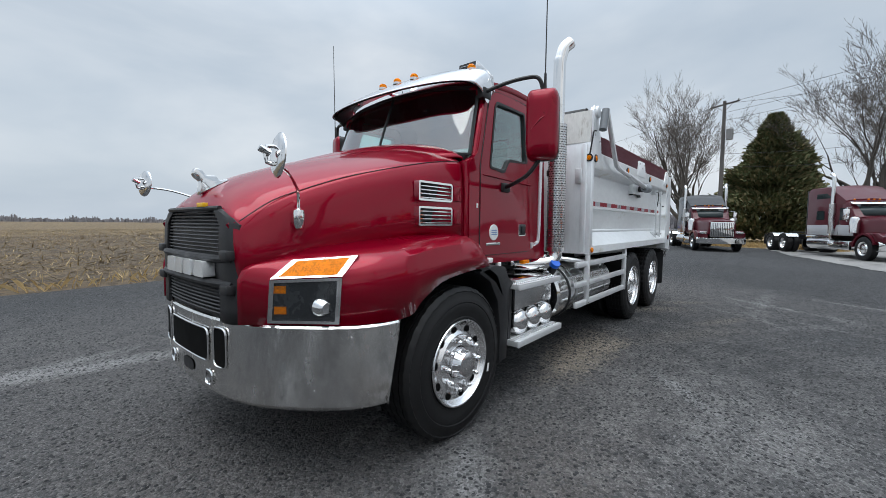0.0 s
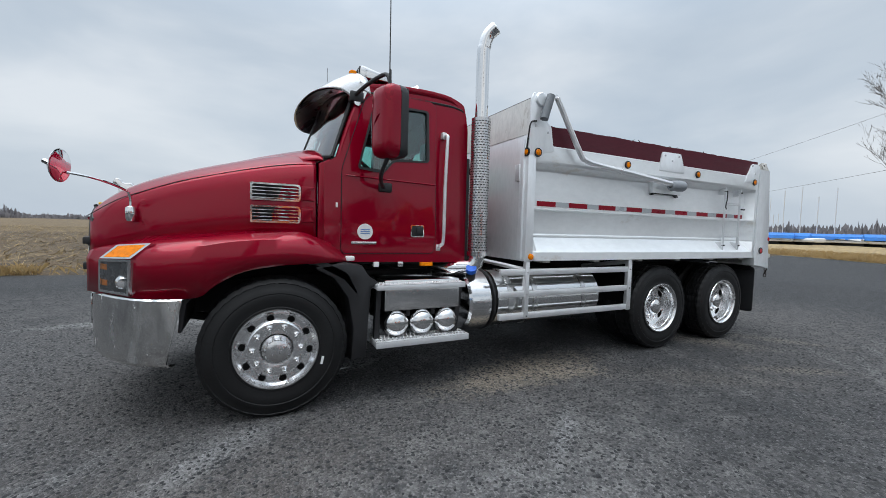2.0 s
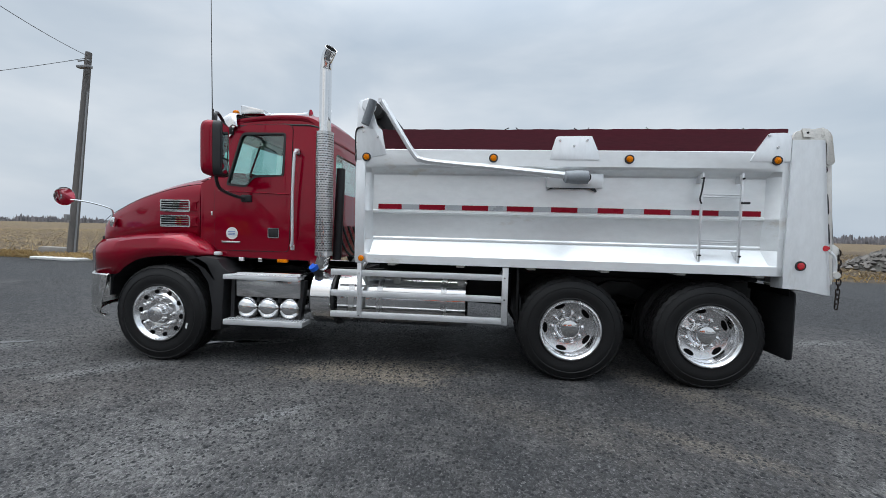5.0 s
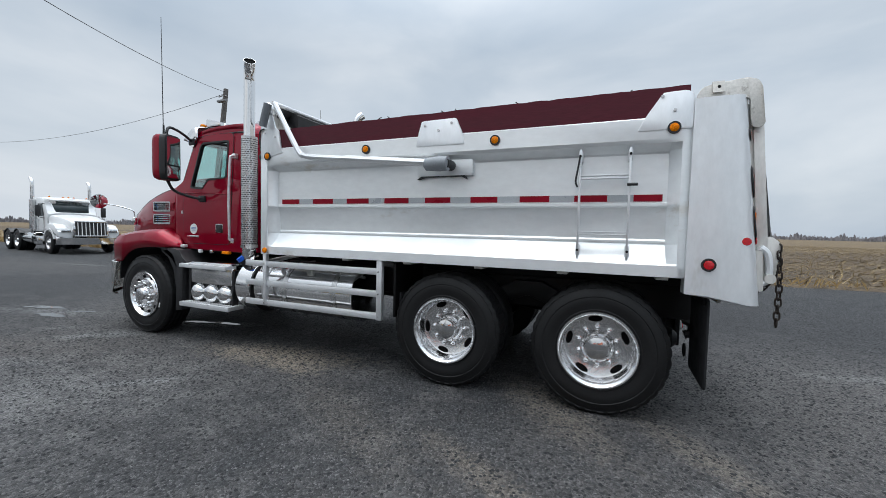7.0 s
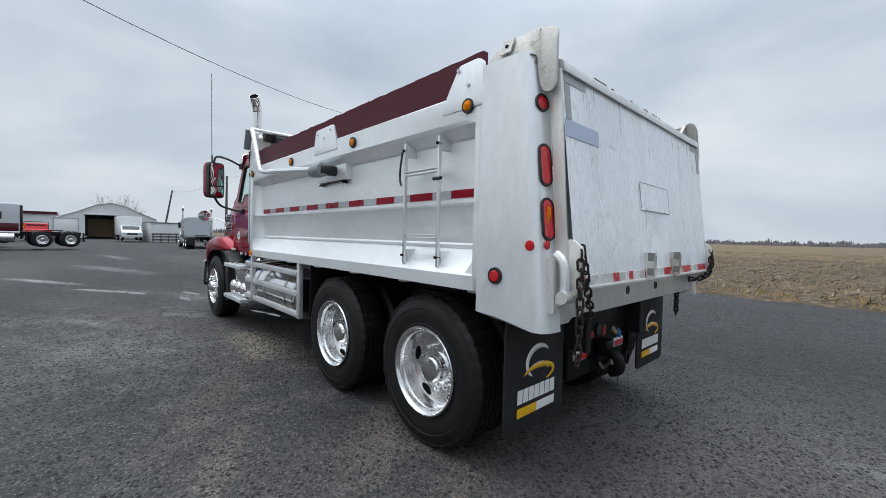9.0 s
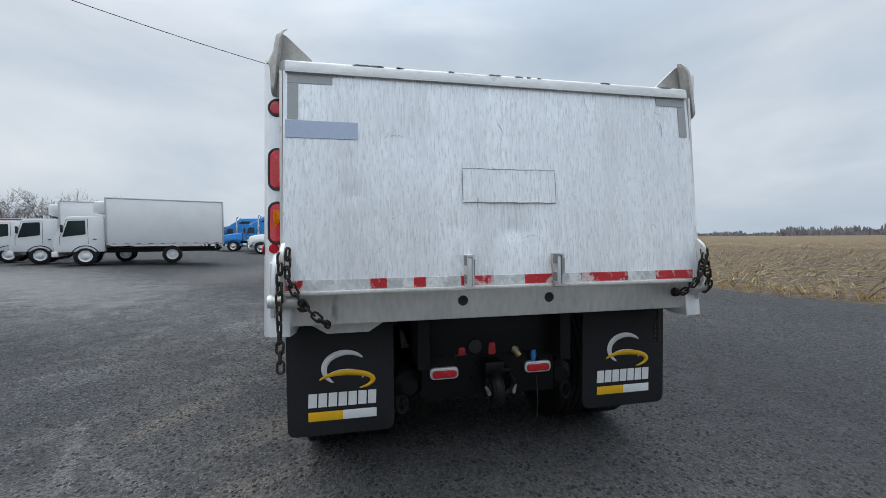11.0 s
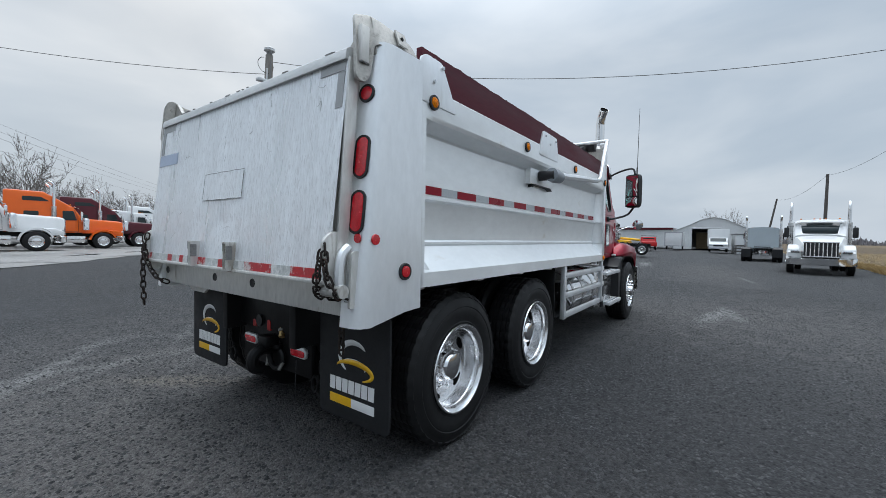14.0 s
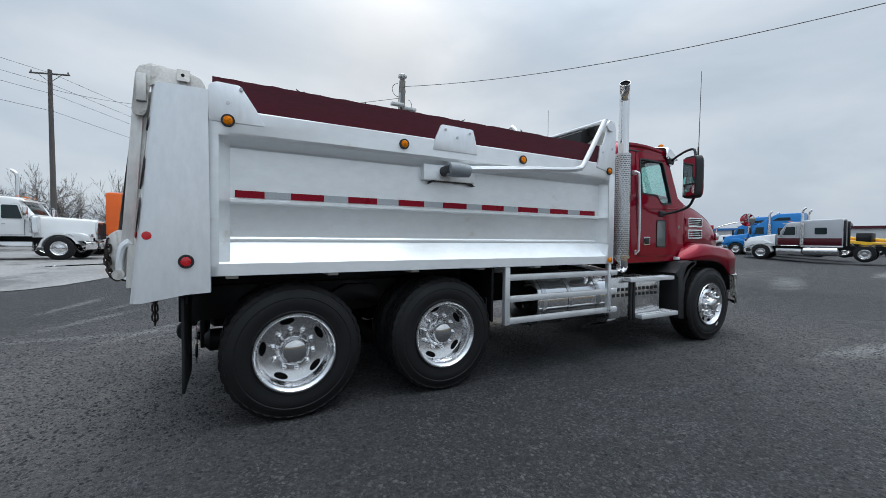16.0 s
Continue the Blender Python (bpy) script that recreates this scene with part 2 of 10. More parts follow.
def lathe(bm, prof, centre, axis="y", seg=32, close=False):
    """Turns a profile of (along the axis, radius) about an axis through centre."""
    c = Vector(centre)
    rows = []
    for k in range(seg):
        a = 2 * math.pi * k / seg
        ca, sa = math.cos(a), math.sin(a)
        rows.append([c + Vector({"x": (h, r * ca, r * sa), "y": (r * ca, h, r * sa), "z": (r * ca, r * sa, h)}[axis]) for h, r in prof])
    rows.append(rows[0])
    vr = [[bm.verts.new(p) for p in r] for r in rows[:-1]]
    n = len(prof)
    fs = []
    for k in range(seg):
        r0, r1 = vr[k], vr[(k + 1) % seg]
        for i in range(n if close else n - 1):
            j = (i + 1) % n
            fs.append(bm.faces.new((r0[i], r0[j], r1[j], r1[i])))
    bmesh.ops.remove_doubles(bm, verts=[v for r in vr for v in r], dist=1e-5)
    bmesh.ops.recalc_face_normals(bm, faces=[f for f in fs if f.is_valid])
    return bm


def tube(bm, pts, r, seg=10, cap=True):
    """A round bar along a line of points; r may be a list."""
    pts = [Vector(p) for p in pts]
    rs = r if isinstance(r, (list, tuple)) else [r] * len(pts)
    rows = []
    up = None
    for i, p in enumerate(pts):
        d = (pts[min(i + 1, len(pts) - 1)] - pts[max(i - 1, 0)]).normalized()
        if up is None:
            up = d.orthogonal().normalized()
        else:
            up = (up - d * up.dot(d)).normalized()
        side = d.cross(up)
        rows.append([p + (up * math.cos(2 * math.pi * k / seg) + side * math.sin(2 * math.pi * k / seg)) * rs[i] for k in range(seg)])
    return loft(bm, rows, closed=True, caps=cap)


def curve(pts, n=6):
    """A smooth line through points."""
    pts = [Vector(p) for p in pts]
    out = []
    for i in range(len(pts) - 1):
        p0, p1, p2, p3 = pts[max(i - 1, 0)], pts[i], pts[i + 1], pts[min(i + 2, len(pts) - 1)]
        for k in range(n):
            t = k / n
            out.append(0.5 * (2 * p1 + (p2 - p0) * t + (2 * p0 - 5 * p1 + 4 * p2 - p3) * t * t + (3 * p1 - p0 - 3 * p2 + p3) * t ** 3))
    return out + [pts[-1]]


def smooth_rows(rows, n=4, m=1):
    """Rows made finer along both ways."""
    cols = [curve([r[i] for r in rows], n) for i in range(len(rows[0]))]
    fine = [[c[k] for c in cols] for k in range(len(cols[0]))]
    return [curve(r, m) for r in fine] if m > 1 else fine


def rounded(pts, r=0.03, n=4):
    """An outline with its corners rounded."""
    out = []
    m = len(pts)
    for i in range(m):
        p, a, b = Vector(pts[i]), Vector(pts[i - 1]), Vector(pts[(i + 1) % m])
        ra = min(r, 0.45 * (a - p).length, 0.45 * (b - p).length)
        s, e = p + (a - p).normalized() * ra, p + (b - p).normalized() * ra
        for k in range(n + 1):
            t = k / n
            q = s * (1 - t) ** 2 + p * 2 * t * (1 - t) + e * t * t
            out.append((q.x, q.y))
    return out


def flip(bm):
    """The same thing on the truck's other side."""
    for v in bm.verts:
        v.co.y = -v.co.y
    bmesh.ops.reverse_faces(bm, faces=bm.faces[:])
    return bm


def part(name, bm, material, parent=None, label="", sharp=35, thick=0.0):
    me = bpy.data.meshes.new(name)
    bm.to_mesh(me)
    bm.free()
    me.polygons.foreach_set("use_smooth", [True] * len(me.polygons))
    me.set_sharp_from_angle(angle=radians(sharp))
    for m in material if isinstance(material, (list, tuple)) else (material,):
        me.materials.append(m)
    ob = new(name, me)
    if parent is not None:
        ob.parent = parent
    if label:
        ob["label"] = label
    if thick:
        so = ob.modifiers.new("thickness", "SOLIDIFY")
        so.thickness, so.offset = thick, -1.0
    return ob


def thing(name, label, category, group="", at=None):
    ob = new(name)
    ob.empty_display_size = 0.3
    if at is not None:
        ob.matrix_world = at
    return tagged(ob, label, category, group)


def quick(name, material, parent, *dims, bev=0.0, label=""):
    """A box-shaped part with eased edges."""
    return part(name, box(bmesh.new(), *dims, bev=bev), material, parent, label)


def mirror_if(bm, side):
    return bm if side < 0 else flip(bm)

# ---- ground ----
def ground_material(name, col, col2, rough, scale, bump, wet=None):
    m = bpy.data.materials.new(name)
    m.use_nodes = True
    nt = m.node_tree
    b = nt.nodes["Principled BSDF"]
    tc = node(nt, "ShaderNodeTexCoord")
    vo = node(nt, "ShaderNodeTexVoronoi", Scale=scale)
    n0 = node(nt, "ShaderNodeTexNoise", Scale=0.22, Detail=5.0, Roughness=0.6, Distortion=0.4)
    n1 = node(nt, "ShaderNodeTexNoise", Scale=1.7, Detail=6.0, Roughness=0.7)
    n2 = node(nt, "ShaderNodeTexNoise", Scale=26.0, Detail=4.0, Roughness=0.7)
    for n in (vo, n0, n1, n2):
        nt.links.new(tc.outputs["Object"], n.inputs["Vector"])
    m1 = node(nt, "ShaderNodeMath")
    m1.operation = "MULTIPLY_ADD"
    m1.inputs[1].default_value = 0.55
    nt.links.new(n0.outputs["Fac"], m1.inputs[0])
    m2 = node(nt, "ShaderNodeMath")
    m2.operation = "MULTIPLY"
    m2.inputs[1].default_value = 0.45
    nt.links.new(n1.outputs["Fac"], m2.inputs[0])
    nt.links.new(m2.outputs[0], m1.inputs[2])
    ramp = node(nt, "ShaderNodeValToRGB")
    cr = ramp.color_ramp
    cr.elements[0].position, cr.elements[0].color = 0.40, (*[c * 0.72 for c in col], 1)
    cr.elements[1].position, cr.elements[1].color = 0.66, (*col2, 1)
    e = cr.elements.new(0.545)
    e.color = (*col, 1)
    nt.links.new(m1.outputs[0], ramp.inputs[0])
    sep = node(nt, "ShaderNodeSeparateColor")
    nt.links.new(vo.outputs["Color"], sep.inputs[0])
    st = node(nt, "ShaderNodeMapRange", From_Min=0.0, From_Max=1.0, To_Min=0.55, To_Max=1.5)
    nt.links.new(sep.outputs[0], st.inputs[0])
    mx = node(nt, "ShaderNodeMix")
    mx.data_type, mx.blend_type = "RGBA", "MULTIPLY"
    mx.inputs[0].default_value = 1.0
    nt.links.new(ramp.outputs[0], mx.inputs[6])
    nt.links.new(st.outputs[0], mx.inputs[7])
    nt.links.new(mx.outputs[2], b.inputs["Base Color"])
    rr = node(nt, "ShaderNodeMapRange", From_Min=0.38, From_Max=0.6, To_Min=rough - 0.22, To_Max=rough)
    nt.links.new(m1.outputs[0], rr.inputs[0])
    nt.links.new(rr.outputs[0], b.inputs["Roughness"])
    ad = node(nt, "ShaderNodeMath")
    ad.operation = "ADD"
    nt.links.new(vo.outputs["Distance"], ad.inputs[0])
    nt.links.new(n2.outputs["Fac"], ad.inputs[1])
    bp = node(nt, "ShaderNodeBump", Strength=0.8, Distance=bump)
    nt.links.new(ad.outputs[0], bp.inputs["Height"])
    nt.links.new(bp.outputs[0], b.inputs["Normal"])
    b.inputs["Specular IOR Level"].default_value = 0.35
    return m


def patch_mask(nt, tc, wob, x, y, rx, ry, turn, soft=0.6):
    """A patch with a ragged outline about a place on the ground."""
    mp = node(nt, "ShaderNodeMapping")
    mp.vector_type = "TEXTURE"
    mp.inputs["Location"].default_value = (x, y, 0)
    mp.inputs["Rotation"].default_value = (0, 0, radians(turn))
    mp.inputs["Scale"].default_value = (rx, ry, 1000)
    nt.links.new(tc.outputs["Object"], mp.inputs[0])
    ln = node(nt, "ShaderNodeVectorMath")
    ln.operation = "LENGTH"
    nt.links.new(mp.outputs[0], ln.inputs[0])
    ad = node(nt, "ShaderNodeMath")
    ad.operation = "MULTIPLY_ADD"
    ad.inputs[1].default_value = 2.6
    nt.links.new(wob.outputs["Fac"], ad.inputs[0])
    nt.links.new(ln.outputs["Value"], ad.inputs[2])
    r = node(nt, "ShaderNodeMapRange", From_Min=2.3 - soft, From_Max=2.3 + soft, To_Min=1.0, To_Max=0.0)
    nt.links.new(ad.outputs[0], r.inputs[0])
    return r.outputs[0]


def crushed_asphalt():
    """Dark crushed asphalt: single stones in relief, dusty patches, pale scrapes, tan mud and painted wet sheen."""
    m = bpy.data.materials.new("crushed_asphalt")
    m.use_nodes = True
    nt = m.node_tree
    b = nt.nodes["Principled BSDF"]
    tc = node(nt, "ShaderNodeTexCoord")
    warp = node(nt, "ShaderNodeTexNoise", Scale=30.0, Detail=2.0)
    wa = node(nt, "ShaderNodeVectorMath")
    wa.operation = "MULTIPLY_ADD"
    wa.inputs[1].default_value = (0.02, 0.02, 0.02)
    nt.links.new(tc.outputs["Object"], warp.inputs["Vector"])
    nt.links.new(warp.outputs["Color"], wa.inputs[0])
    nt.links.new(tc.outputs["Object"], wa.inputs[2])
    v1 = node(nt, "ShaderNodeTexVoronoi", Scale=66.0)
    v2 = node(nt, "ShaderNodeTexVoronoi", Scale=150.0)
    for v in (v1, v2):
        nt.links.new(wa.outputs[0], v.inputs["Vector"])
    n0 = node(nt, "ShaderNodeTexNoise", Scale=0.35, Detail=6.0, Roughness=0.62, Distortion=0.5)
    n1 = node(nt, "ShaderNodeTexNoise", Scale=2.4, Detail=7.0, Roughness=0.72)
    n3 = node(nt, "ShaderNodeTexNoise", Scale=9.0, Detail=5.0, Roughness=0.7)
    for n in (n0, n1, n3):
        nt.links.new(tc.outputs["Object"], n.inputs["Vector"])
    # stone colours
    sp = node(nt, "ShaderNodeSeparateColor")
    nt.links.new(v1.outputs["Color"], sp.inputs[0])
    sp2 = node(nt, "ShaderNodeSeparateColor")
    nt.links.new(v2.outputs["Color"], sp2.inputs[0])
    av = node(nt, "ShaderNodeMath")
    av.operation = "MULTIPLY_ADD"
    av.inputs[1].default_value = 0.6
    nt.links.new(sp2.outputs[1], av.inputs[0])
    nt.links.new(sp.outputs[0], av.inputs[2])
    ra = node(nt, "ShaderNodeValToRGB")
    cr = ra.color_ramp
    cr.elements[0].position, cr.elements[0].color = 0.0, (0.015, 0.0155, 0.017, 1)
    cr.elements[1].position, cr.elements[1].color = 1.0, (0.16, 0.158, 0.157, 1)
    for pos, c in ((0.45, (0.023, 0.024, 0.0258)), (0.72, (0.040, 0.041, 0.043)), (0.88, (0.088, 0.088, 0.090))):
        cr.elements.new(pos).color = (*c, 1)
    sc = node(nt, "ShaderNodeMath")
    sc.operation = "DIVIDE"
    sc.inputs[1].default_value = 1.6
    nt.links.new(av.outputs[0], sc.inputs[0])
    nt.links.new(sc.outputs[0], ra.inputs[0])
    # broad light and dark drifts
    sm = node(nt, "ShaderNodeMath")
    sm.operation = "MULTIPLY_ADD"
    sm.inputs[1].default_value = 0.75
    nt.links.new(n1.outputs["Fac"], sm.inputs[0])
    nt.links.new(n0.outputs["Fac"], sm.inputs[2])
    dr = node(nt, "ShaderNodeMapRange", From_Min=0.62, From_Max=0.98, To_Min=0.52, To_Max=1.55)
    nt.links.new(sm.outputs[0], dr.inputs[0])
    mx = node(nt, "ShaderNodeMix")
    mx.data_type, mx.blend_type = "RGBA", "MULTIPLY"
    mx.inputs[0].default_value = 1.0
    nt.links.new(ra.outputs[0], mx.inputs[6])
    nt.links.new(dr.outputs[0], mx.inputs[7])
    col = mx.outputs[2]
    # dust, scrapes and mud with shapes of their own, and painted sky sheen
    lift = node(nt, "ShaderNodeMapRange", From_Min=0.15, From_Max=0.9, To_Min=0.45, To_Max=1.5)
    nt.links.new(sc.outputs[0], lift.inputs[0])
    for x, y, rx, ry, turn, tint, w in STAINS_AND_SHEEN:
        k = patch_mask(nt, tc, n3 if rx < 1.5 else n1, x, y, rx, ry, turn)
        br = node(nt, "ShaderNodeMath")
        br.operation = "MULTIPLY"
        br.inputs[1].default_value = w
        nt.links.new(k, br.inputs[0])
        bl = node(nt, "ShaderNodeMix")
        bl.data_type = "RGBA"
        nt.links.new(br.outputs[0], bl.inputs[0])
        nt.links.new(col, bl.inputs[6])
        gr = node(nt, "ShaderNodeMix")
        gr.data_type, gr.blend_type = "RGBA", "MULTIPLY"
        gr.inputs[0].default_value = 1.0
        gr.inputs[6].default_value = (*tint, 1)
        nt.links.new(lift.outputs[0], gr.inputs[7])
        nt.links.new(gr.outputs[2], bl.inputs[7])
        col = bl.outputs[2]
    nt.links.new(col, b.inputs["Base Color"])
    rr = node(nt, "ShaderNodeMapRange", From_Min=0.6, From_Max=0.95, To_Min=0.55, To_Max=0.85)
    nt.links.new(sm.outputs[0], rr.inputs[0])
    nt.links.new(rr.outputs[0], b.inputs["Roughness"])
    # relief: stones stand up singly
    h1 = node(nt, "ShaderNodeMath")
    h1.operation = "MULTIPLY_ADD"
    h1.inputs[1].default_value = -1.0
    h0 = node(nt, "ShaderNodeMath")
    h0.operation = "MULTIPLY"
    h0.inputs[1].default_value = 0.35
    nt.links.new(sp.outputs[1], h0.inputs[0])
    nt.links.new(v1.outputs["Distance"], h1.inputs[0])
    nt.links.new(h0.outputs[0], h1.inputs[2])
    h2 = node(nt, "ShaderNodeMath")
    h2.operation = "MULTIPLY_ADD"
    h2.inputs[1].default_value = -0.5
    nt.links.new(v2.outputs["Distance"], h2.inputs[0])
    nt.links.new(h1.outputs[0], h2.inputs[2])
    bp = node(nt, "ShaderNodeBump", Strength=0.9, Distance=0.012)
    nt.links.new(h2.outputs[0], bp.inputs["Height"])
    bp2 = node(nt, "ShaderNodeBump", Strength=0.7, Distance=0.05)
    nt.links.new(n1.outputs["Fac"], bp2.inputs["Height"])
    nt.links.new(bp2.outputs[0], bp.inputs["Normal"])
    nt.links.new(bp.outputs[0], b.inputs["Normal"])
    b.inputs["Specular IOR Level"].default_value = 0.3
    return m


DUST_AND_LIFT, PALE, MUD, WET_SHEEN = (0.112, 0.106, 0.103), (0.24, 0.238, 0.236), (0.24, 0.205, 0.165), (0.40, 0.405, 0.41)
# x, y, half length, half width, turn, colour, strength
# Besides real dust, some entries lighten shaded ground, as under the bumper.
STAINS_AND_SHEEN = [
    (1.0, -1.9, 2.2, 0.9, 10, DUST_AND_LIFT, 0.2), (-0.6, -2.2, 1.2, 0.5, 25, (0.11, 0.098, 0.09), 0.5), (5.6, -2.2, 1.6, 0.8, 10, DUST_AND_LIFT, 0.4), (2.0, -1.5, 1.8, 0.6, 5, DUST_AND_LIFT, 0.6), (-3.2, -2.2, 3.2, 1.4, 20, DUST_AND_LIFT, 0.2), (-1.3, 1.2, 2.4, 2.2, 0, DUST_AND_LIFT, 0.5), (-1.6, 4.2, 4.0, 1.6, 10, DUST_AND_LIFT, 0.4), (1.35, -2.85, 0.45, 0.2, -15, PALE, 0.45), (7.4, 0.0, 2.0, 2.0, 0, DUST_AND_LIFT, 0.9), (-0.9, -0.7, 1.3, 0.8, -40, DUST_AND_LIFT, 0.5), 
    # The dark patch at (6.6, 3.2) only lowers the yard's brightness there.
    (2.6, -3.4, 1.8, 0.9, -20, DUST_AND_LIFT, 0.25), (6.6, 3.2, 3.2, 1.6, 10, (0.030, 0.030, 0.032), 0.7), (-9.0, -6.0, 7.0, 1.8, -10, DUST_AND_LIFT, 0.6), (7.6, -3.0, 3.0, 1.0, 40, DUST_AND_LIFT, 0.35), (-14.0, 2.0, 6.0, 1.4, 5, DUST_AND_LIFT, 0.35),
    (-13.0, 8.0, 1.4, 0.6, 0, (0.03, 0.03, 0.032), 0.8), (-6.0, -13.5, 5.5, 1.3, 54, PALE, 0.5), (-5.0, -9.8, 8.0, 1.9, 46, PALE, 0.5),
]
STAINS_AND_SHEEN += [
    (2.35, -1.12, 0.75, 0.27, 5, MUD, 1.0), (2.7, -1.3, 0.35, 0.14, -20, MUD, 0.9), (1.8, -1.15, 0.3, 0.08, 10, MUD, 0.8), (5.3, -1.2, 0.55, 0.2, -50, MUD, 0.4), (5.05, -2.25, 0.45, 0.10, -30, MUD, 0.35), (6.3, -1.5, 0.5, 0.12, -52, MUD, 0.35),
    (3.9, -2.0, 0.8, 0.2, -30, MUD, 0.15), (2.3, -2.3, 0.42, 0.16, -20, PALE, 0.15), (1.3, -2.5, 0.5, 0.12, -10, PALE, 0.3),
    (3.8, -3.6, 0.6, 0.2, -40, PALE, 0.15), (7.6, -2.7, 1.3, 0.10, -4, PALE, 0.3),
]
# The near-white entries paint sky reflected off wet ground into its colour.
STAINS_AND_SHEEN += [
    (-4.3, -2.2, 0.7, 0.2, 40, WET_SHEEN, 0.25), (-0.25, -2.52, 0.22, 0.08, 45, WET_SHEEN, 0.1), (-2.6, -1.05, 0.75, 0.18, 15, WET_SHEEN, 0.2), (0.3, -0.38, 0.55, 0.10, 15, WET_SHEEN, 0.5), (-0.25, -1.45, 0.4, 0.12, 35, WET_SHEEN, 0.2), (-0.6, -2.8, 0.8, 0.12, 25, WET_SHEEN, 0.25), (1.85, -2.2, 0.35, 0.07, 40, WET_SHEEN, 0.25), (-1.4, 2.45, 0.9, 0.16, -10, PALE, 0.6), (-1.9, 2.7, 0.8, 0.12, 12, PALE, 0.5), (-0.4, -1.35, 0.3, 0.12, 30, WET_SHEEN, 0.12), (-0.5, -1.65, 0.28, 0.09, 40, WET_SHEEN, 0.14), (5.6, -3.4, 0.65, 0.05, 60, PALE, 0.22), (5.7, -2.65, 0.6, 0.05, 28, PALE, 0.28), (5.95, -2.2, 0.45, 0.05, 48, PALE, 0.25), (6.7, -2.45, 0.55, 0.06, 35, PALE, 0.25), (6.4, -3.65, 0.3, 0.12, 20, PALE, 0.25), (5.4, -3.2, 0.9, 0.1, -42, PALE, 0.18), (3.65, -3.9, 0.4, 0.1, -60, PALE, 0.2), (8.75, -5.95, 0.8, 0.10, 75, PALE, 0.45), (8.0, -4.2, 0.8, 0.10, 60, PALE, 0.4), (7.05, -2.8, 0.8, 0.10, 53, PALE, 0.4), (7.7, -6.0, 1.2, 0.09, 65, PALE, 0.35), (-11.3, -2.1, 2.2, 0.35, 20, PALE, 0.45),
    (-1.2, -1.5, 0.3, 0.09, 40, WET_SHEEN, 0.12), (0.2, -0.55, 0.5, 0.08, 20, WET_SHEEN, 0.3), (-2.7, -3.0, 0.8, 0.4, 30, PALE, 0.12), (8.2, 0.9, 0.5, 0.12, 15, PALE, 0.4),
    (-7.5, -3.6, 1.2, 0.16, 30, WET_SHEEN, 0.6), (-19.0, -1.5, 2.0, 0.3, 10, PALE, 0.5), (-11.0, 3.2, 1.2, 0.1, 10, PALE, 0.3),
]
GRAVEL = crushed_asphalt()
FIELD = ground_material("corn_stubble_soil", (0.10, 0.071, 0.042), (0.21, 0.150, 0.083), 0.95, 6.0, 0.08)
FIELD_FAR = ground_material("straw_covered_soil", (0.135, 0.095, 0.05), (0.18, 0.128, 0.068), 0.95, 1.5, 0.05)


def edge_y(x):
    """Where the yard ends and the field begins."""
    k = min(1.0, max(0.0, x / 5.0))
    return 8.75 + 1.2 * k * k * (3 - 2 * k) + 0.35 * noise.noise((x * 0.23, 3.1, 0)) + 0.12 * noise.noise((x * 1.3, 7.7, 0))


def ground_z(x, y=0.0):
    """The yard falls a little towards the truck's nose and rises to the older pavement."""
    k = min(1.0, max(0.0, (-6.0 - y) / 7.0))
    bank = 0.32 * k * k * (3 - 2 * k)
    if x > 3.4:
        return bank - 0.025 * min(1.0, max(0.0, (13.0 - x) / 3.0))
    return bank - 0.025 - 0.045 * min(1.0, (3.4 - x) / 3.0)


bm = bmesh.new()
xs = [-2500, -800, -300, -150, -90] + [-60 + 0.5 * k for k in range(181)] + [60, 120, 300, 800, 2500]
ys = [-2500, -600, -150, -60, -30, -20, -16, -14] + [-13 + k for k in range(8)] + [-3, 0]
grid = []
for x in xs:
    e = edge_y(x) if -61 < x < 31 else edge_y(31 if x > 0 else -61)
    if x > 31:
        e = edge_y(31) + (x - 31) * 0.25
    col = [(x, y, 0) for y in ys] + [(x, e - 0.6, 0.0), (x, e, 0.0), (x, e + 0.5, 0.05), (x, e + 1.2, 0.03), (x, e + 6, 0.0), (x, e + 40, 0.0), (x, max(e + 200, 200), 0.0), (x, max(e + 700, 800), 0), (x, 4000, 0)]
    grid.append([bm.verts.new((a, b, c + ground_z(x, b))) for a, b, c in col])
for c0, c1 in zip(grid, grid[1:]):
    for i in range(len(c0) - 1):
        f = bm.faces.new((c0[i], c1[i], c1[i + 1], c0[i + 1]))
        f.material_index = 0 if i < len(ys) + 1 else 1 if i < len(ys) + 5 else 2
bmesh.ops.recalc_face_normals(bm, faces=bm.faces[:])
for f in bm.faces:
    if f.normal.z < 0:
        f.normal_flip()
ground = part("ground", bm, (GRAVEL, FIELD, FIELD_FAR), None)
tagged(ground, "dark wet gravel yard meeting a stubble field", "ground", kind="structure")



def puddle(x, y, rx, ry, turn, seed, lift=0.026):
    """A shallow pool with an uneven shore."""
    rng_ = random.Random(seed)
    c, s = math.cos(radians(turn)), math.sin(radians(turn))
    ph = [rng_.uniform(0, 6.28) for _ in range(3)]
    pb = bmesh.new()
    ring = []
    for k in range(40):
        a = 2 * math.pi * k / 40
        q = 1 + 0.22 * math.sin(2 * a + ph[0]) + 0.16 * math.sin(5 * a + ph[1]) + 0.07 * math.sin(9 * a + ph[2])
        u, v = rx * q * math.cos(a), ry * q * math.sin(a)
        px_, py_ = x + u * c - v * s, y + u * s + v * c
        ring.append(pb.verts.new((px_, py_, ground_z(px_, py_) + lift)))
    pb.faces.new(ring)
    return tagged(part("puddle", pb, POOL), "shallow dark rain puddle on the worn yard", "puddle", "puddles")


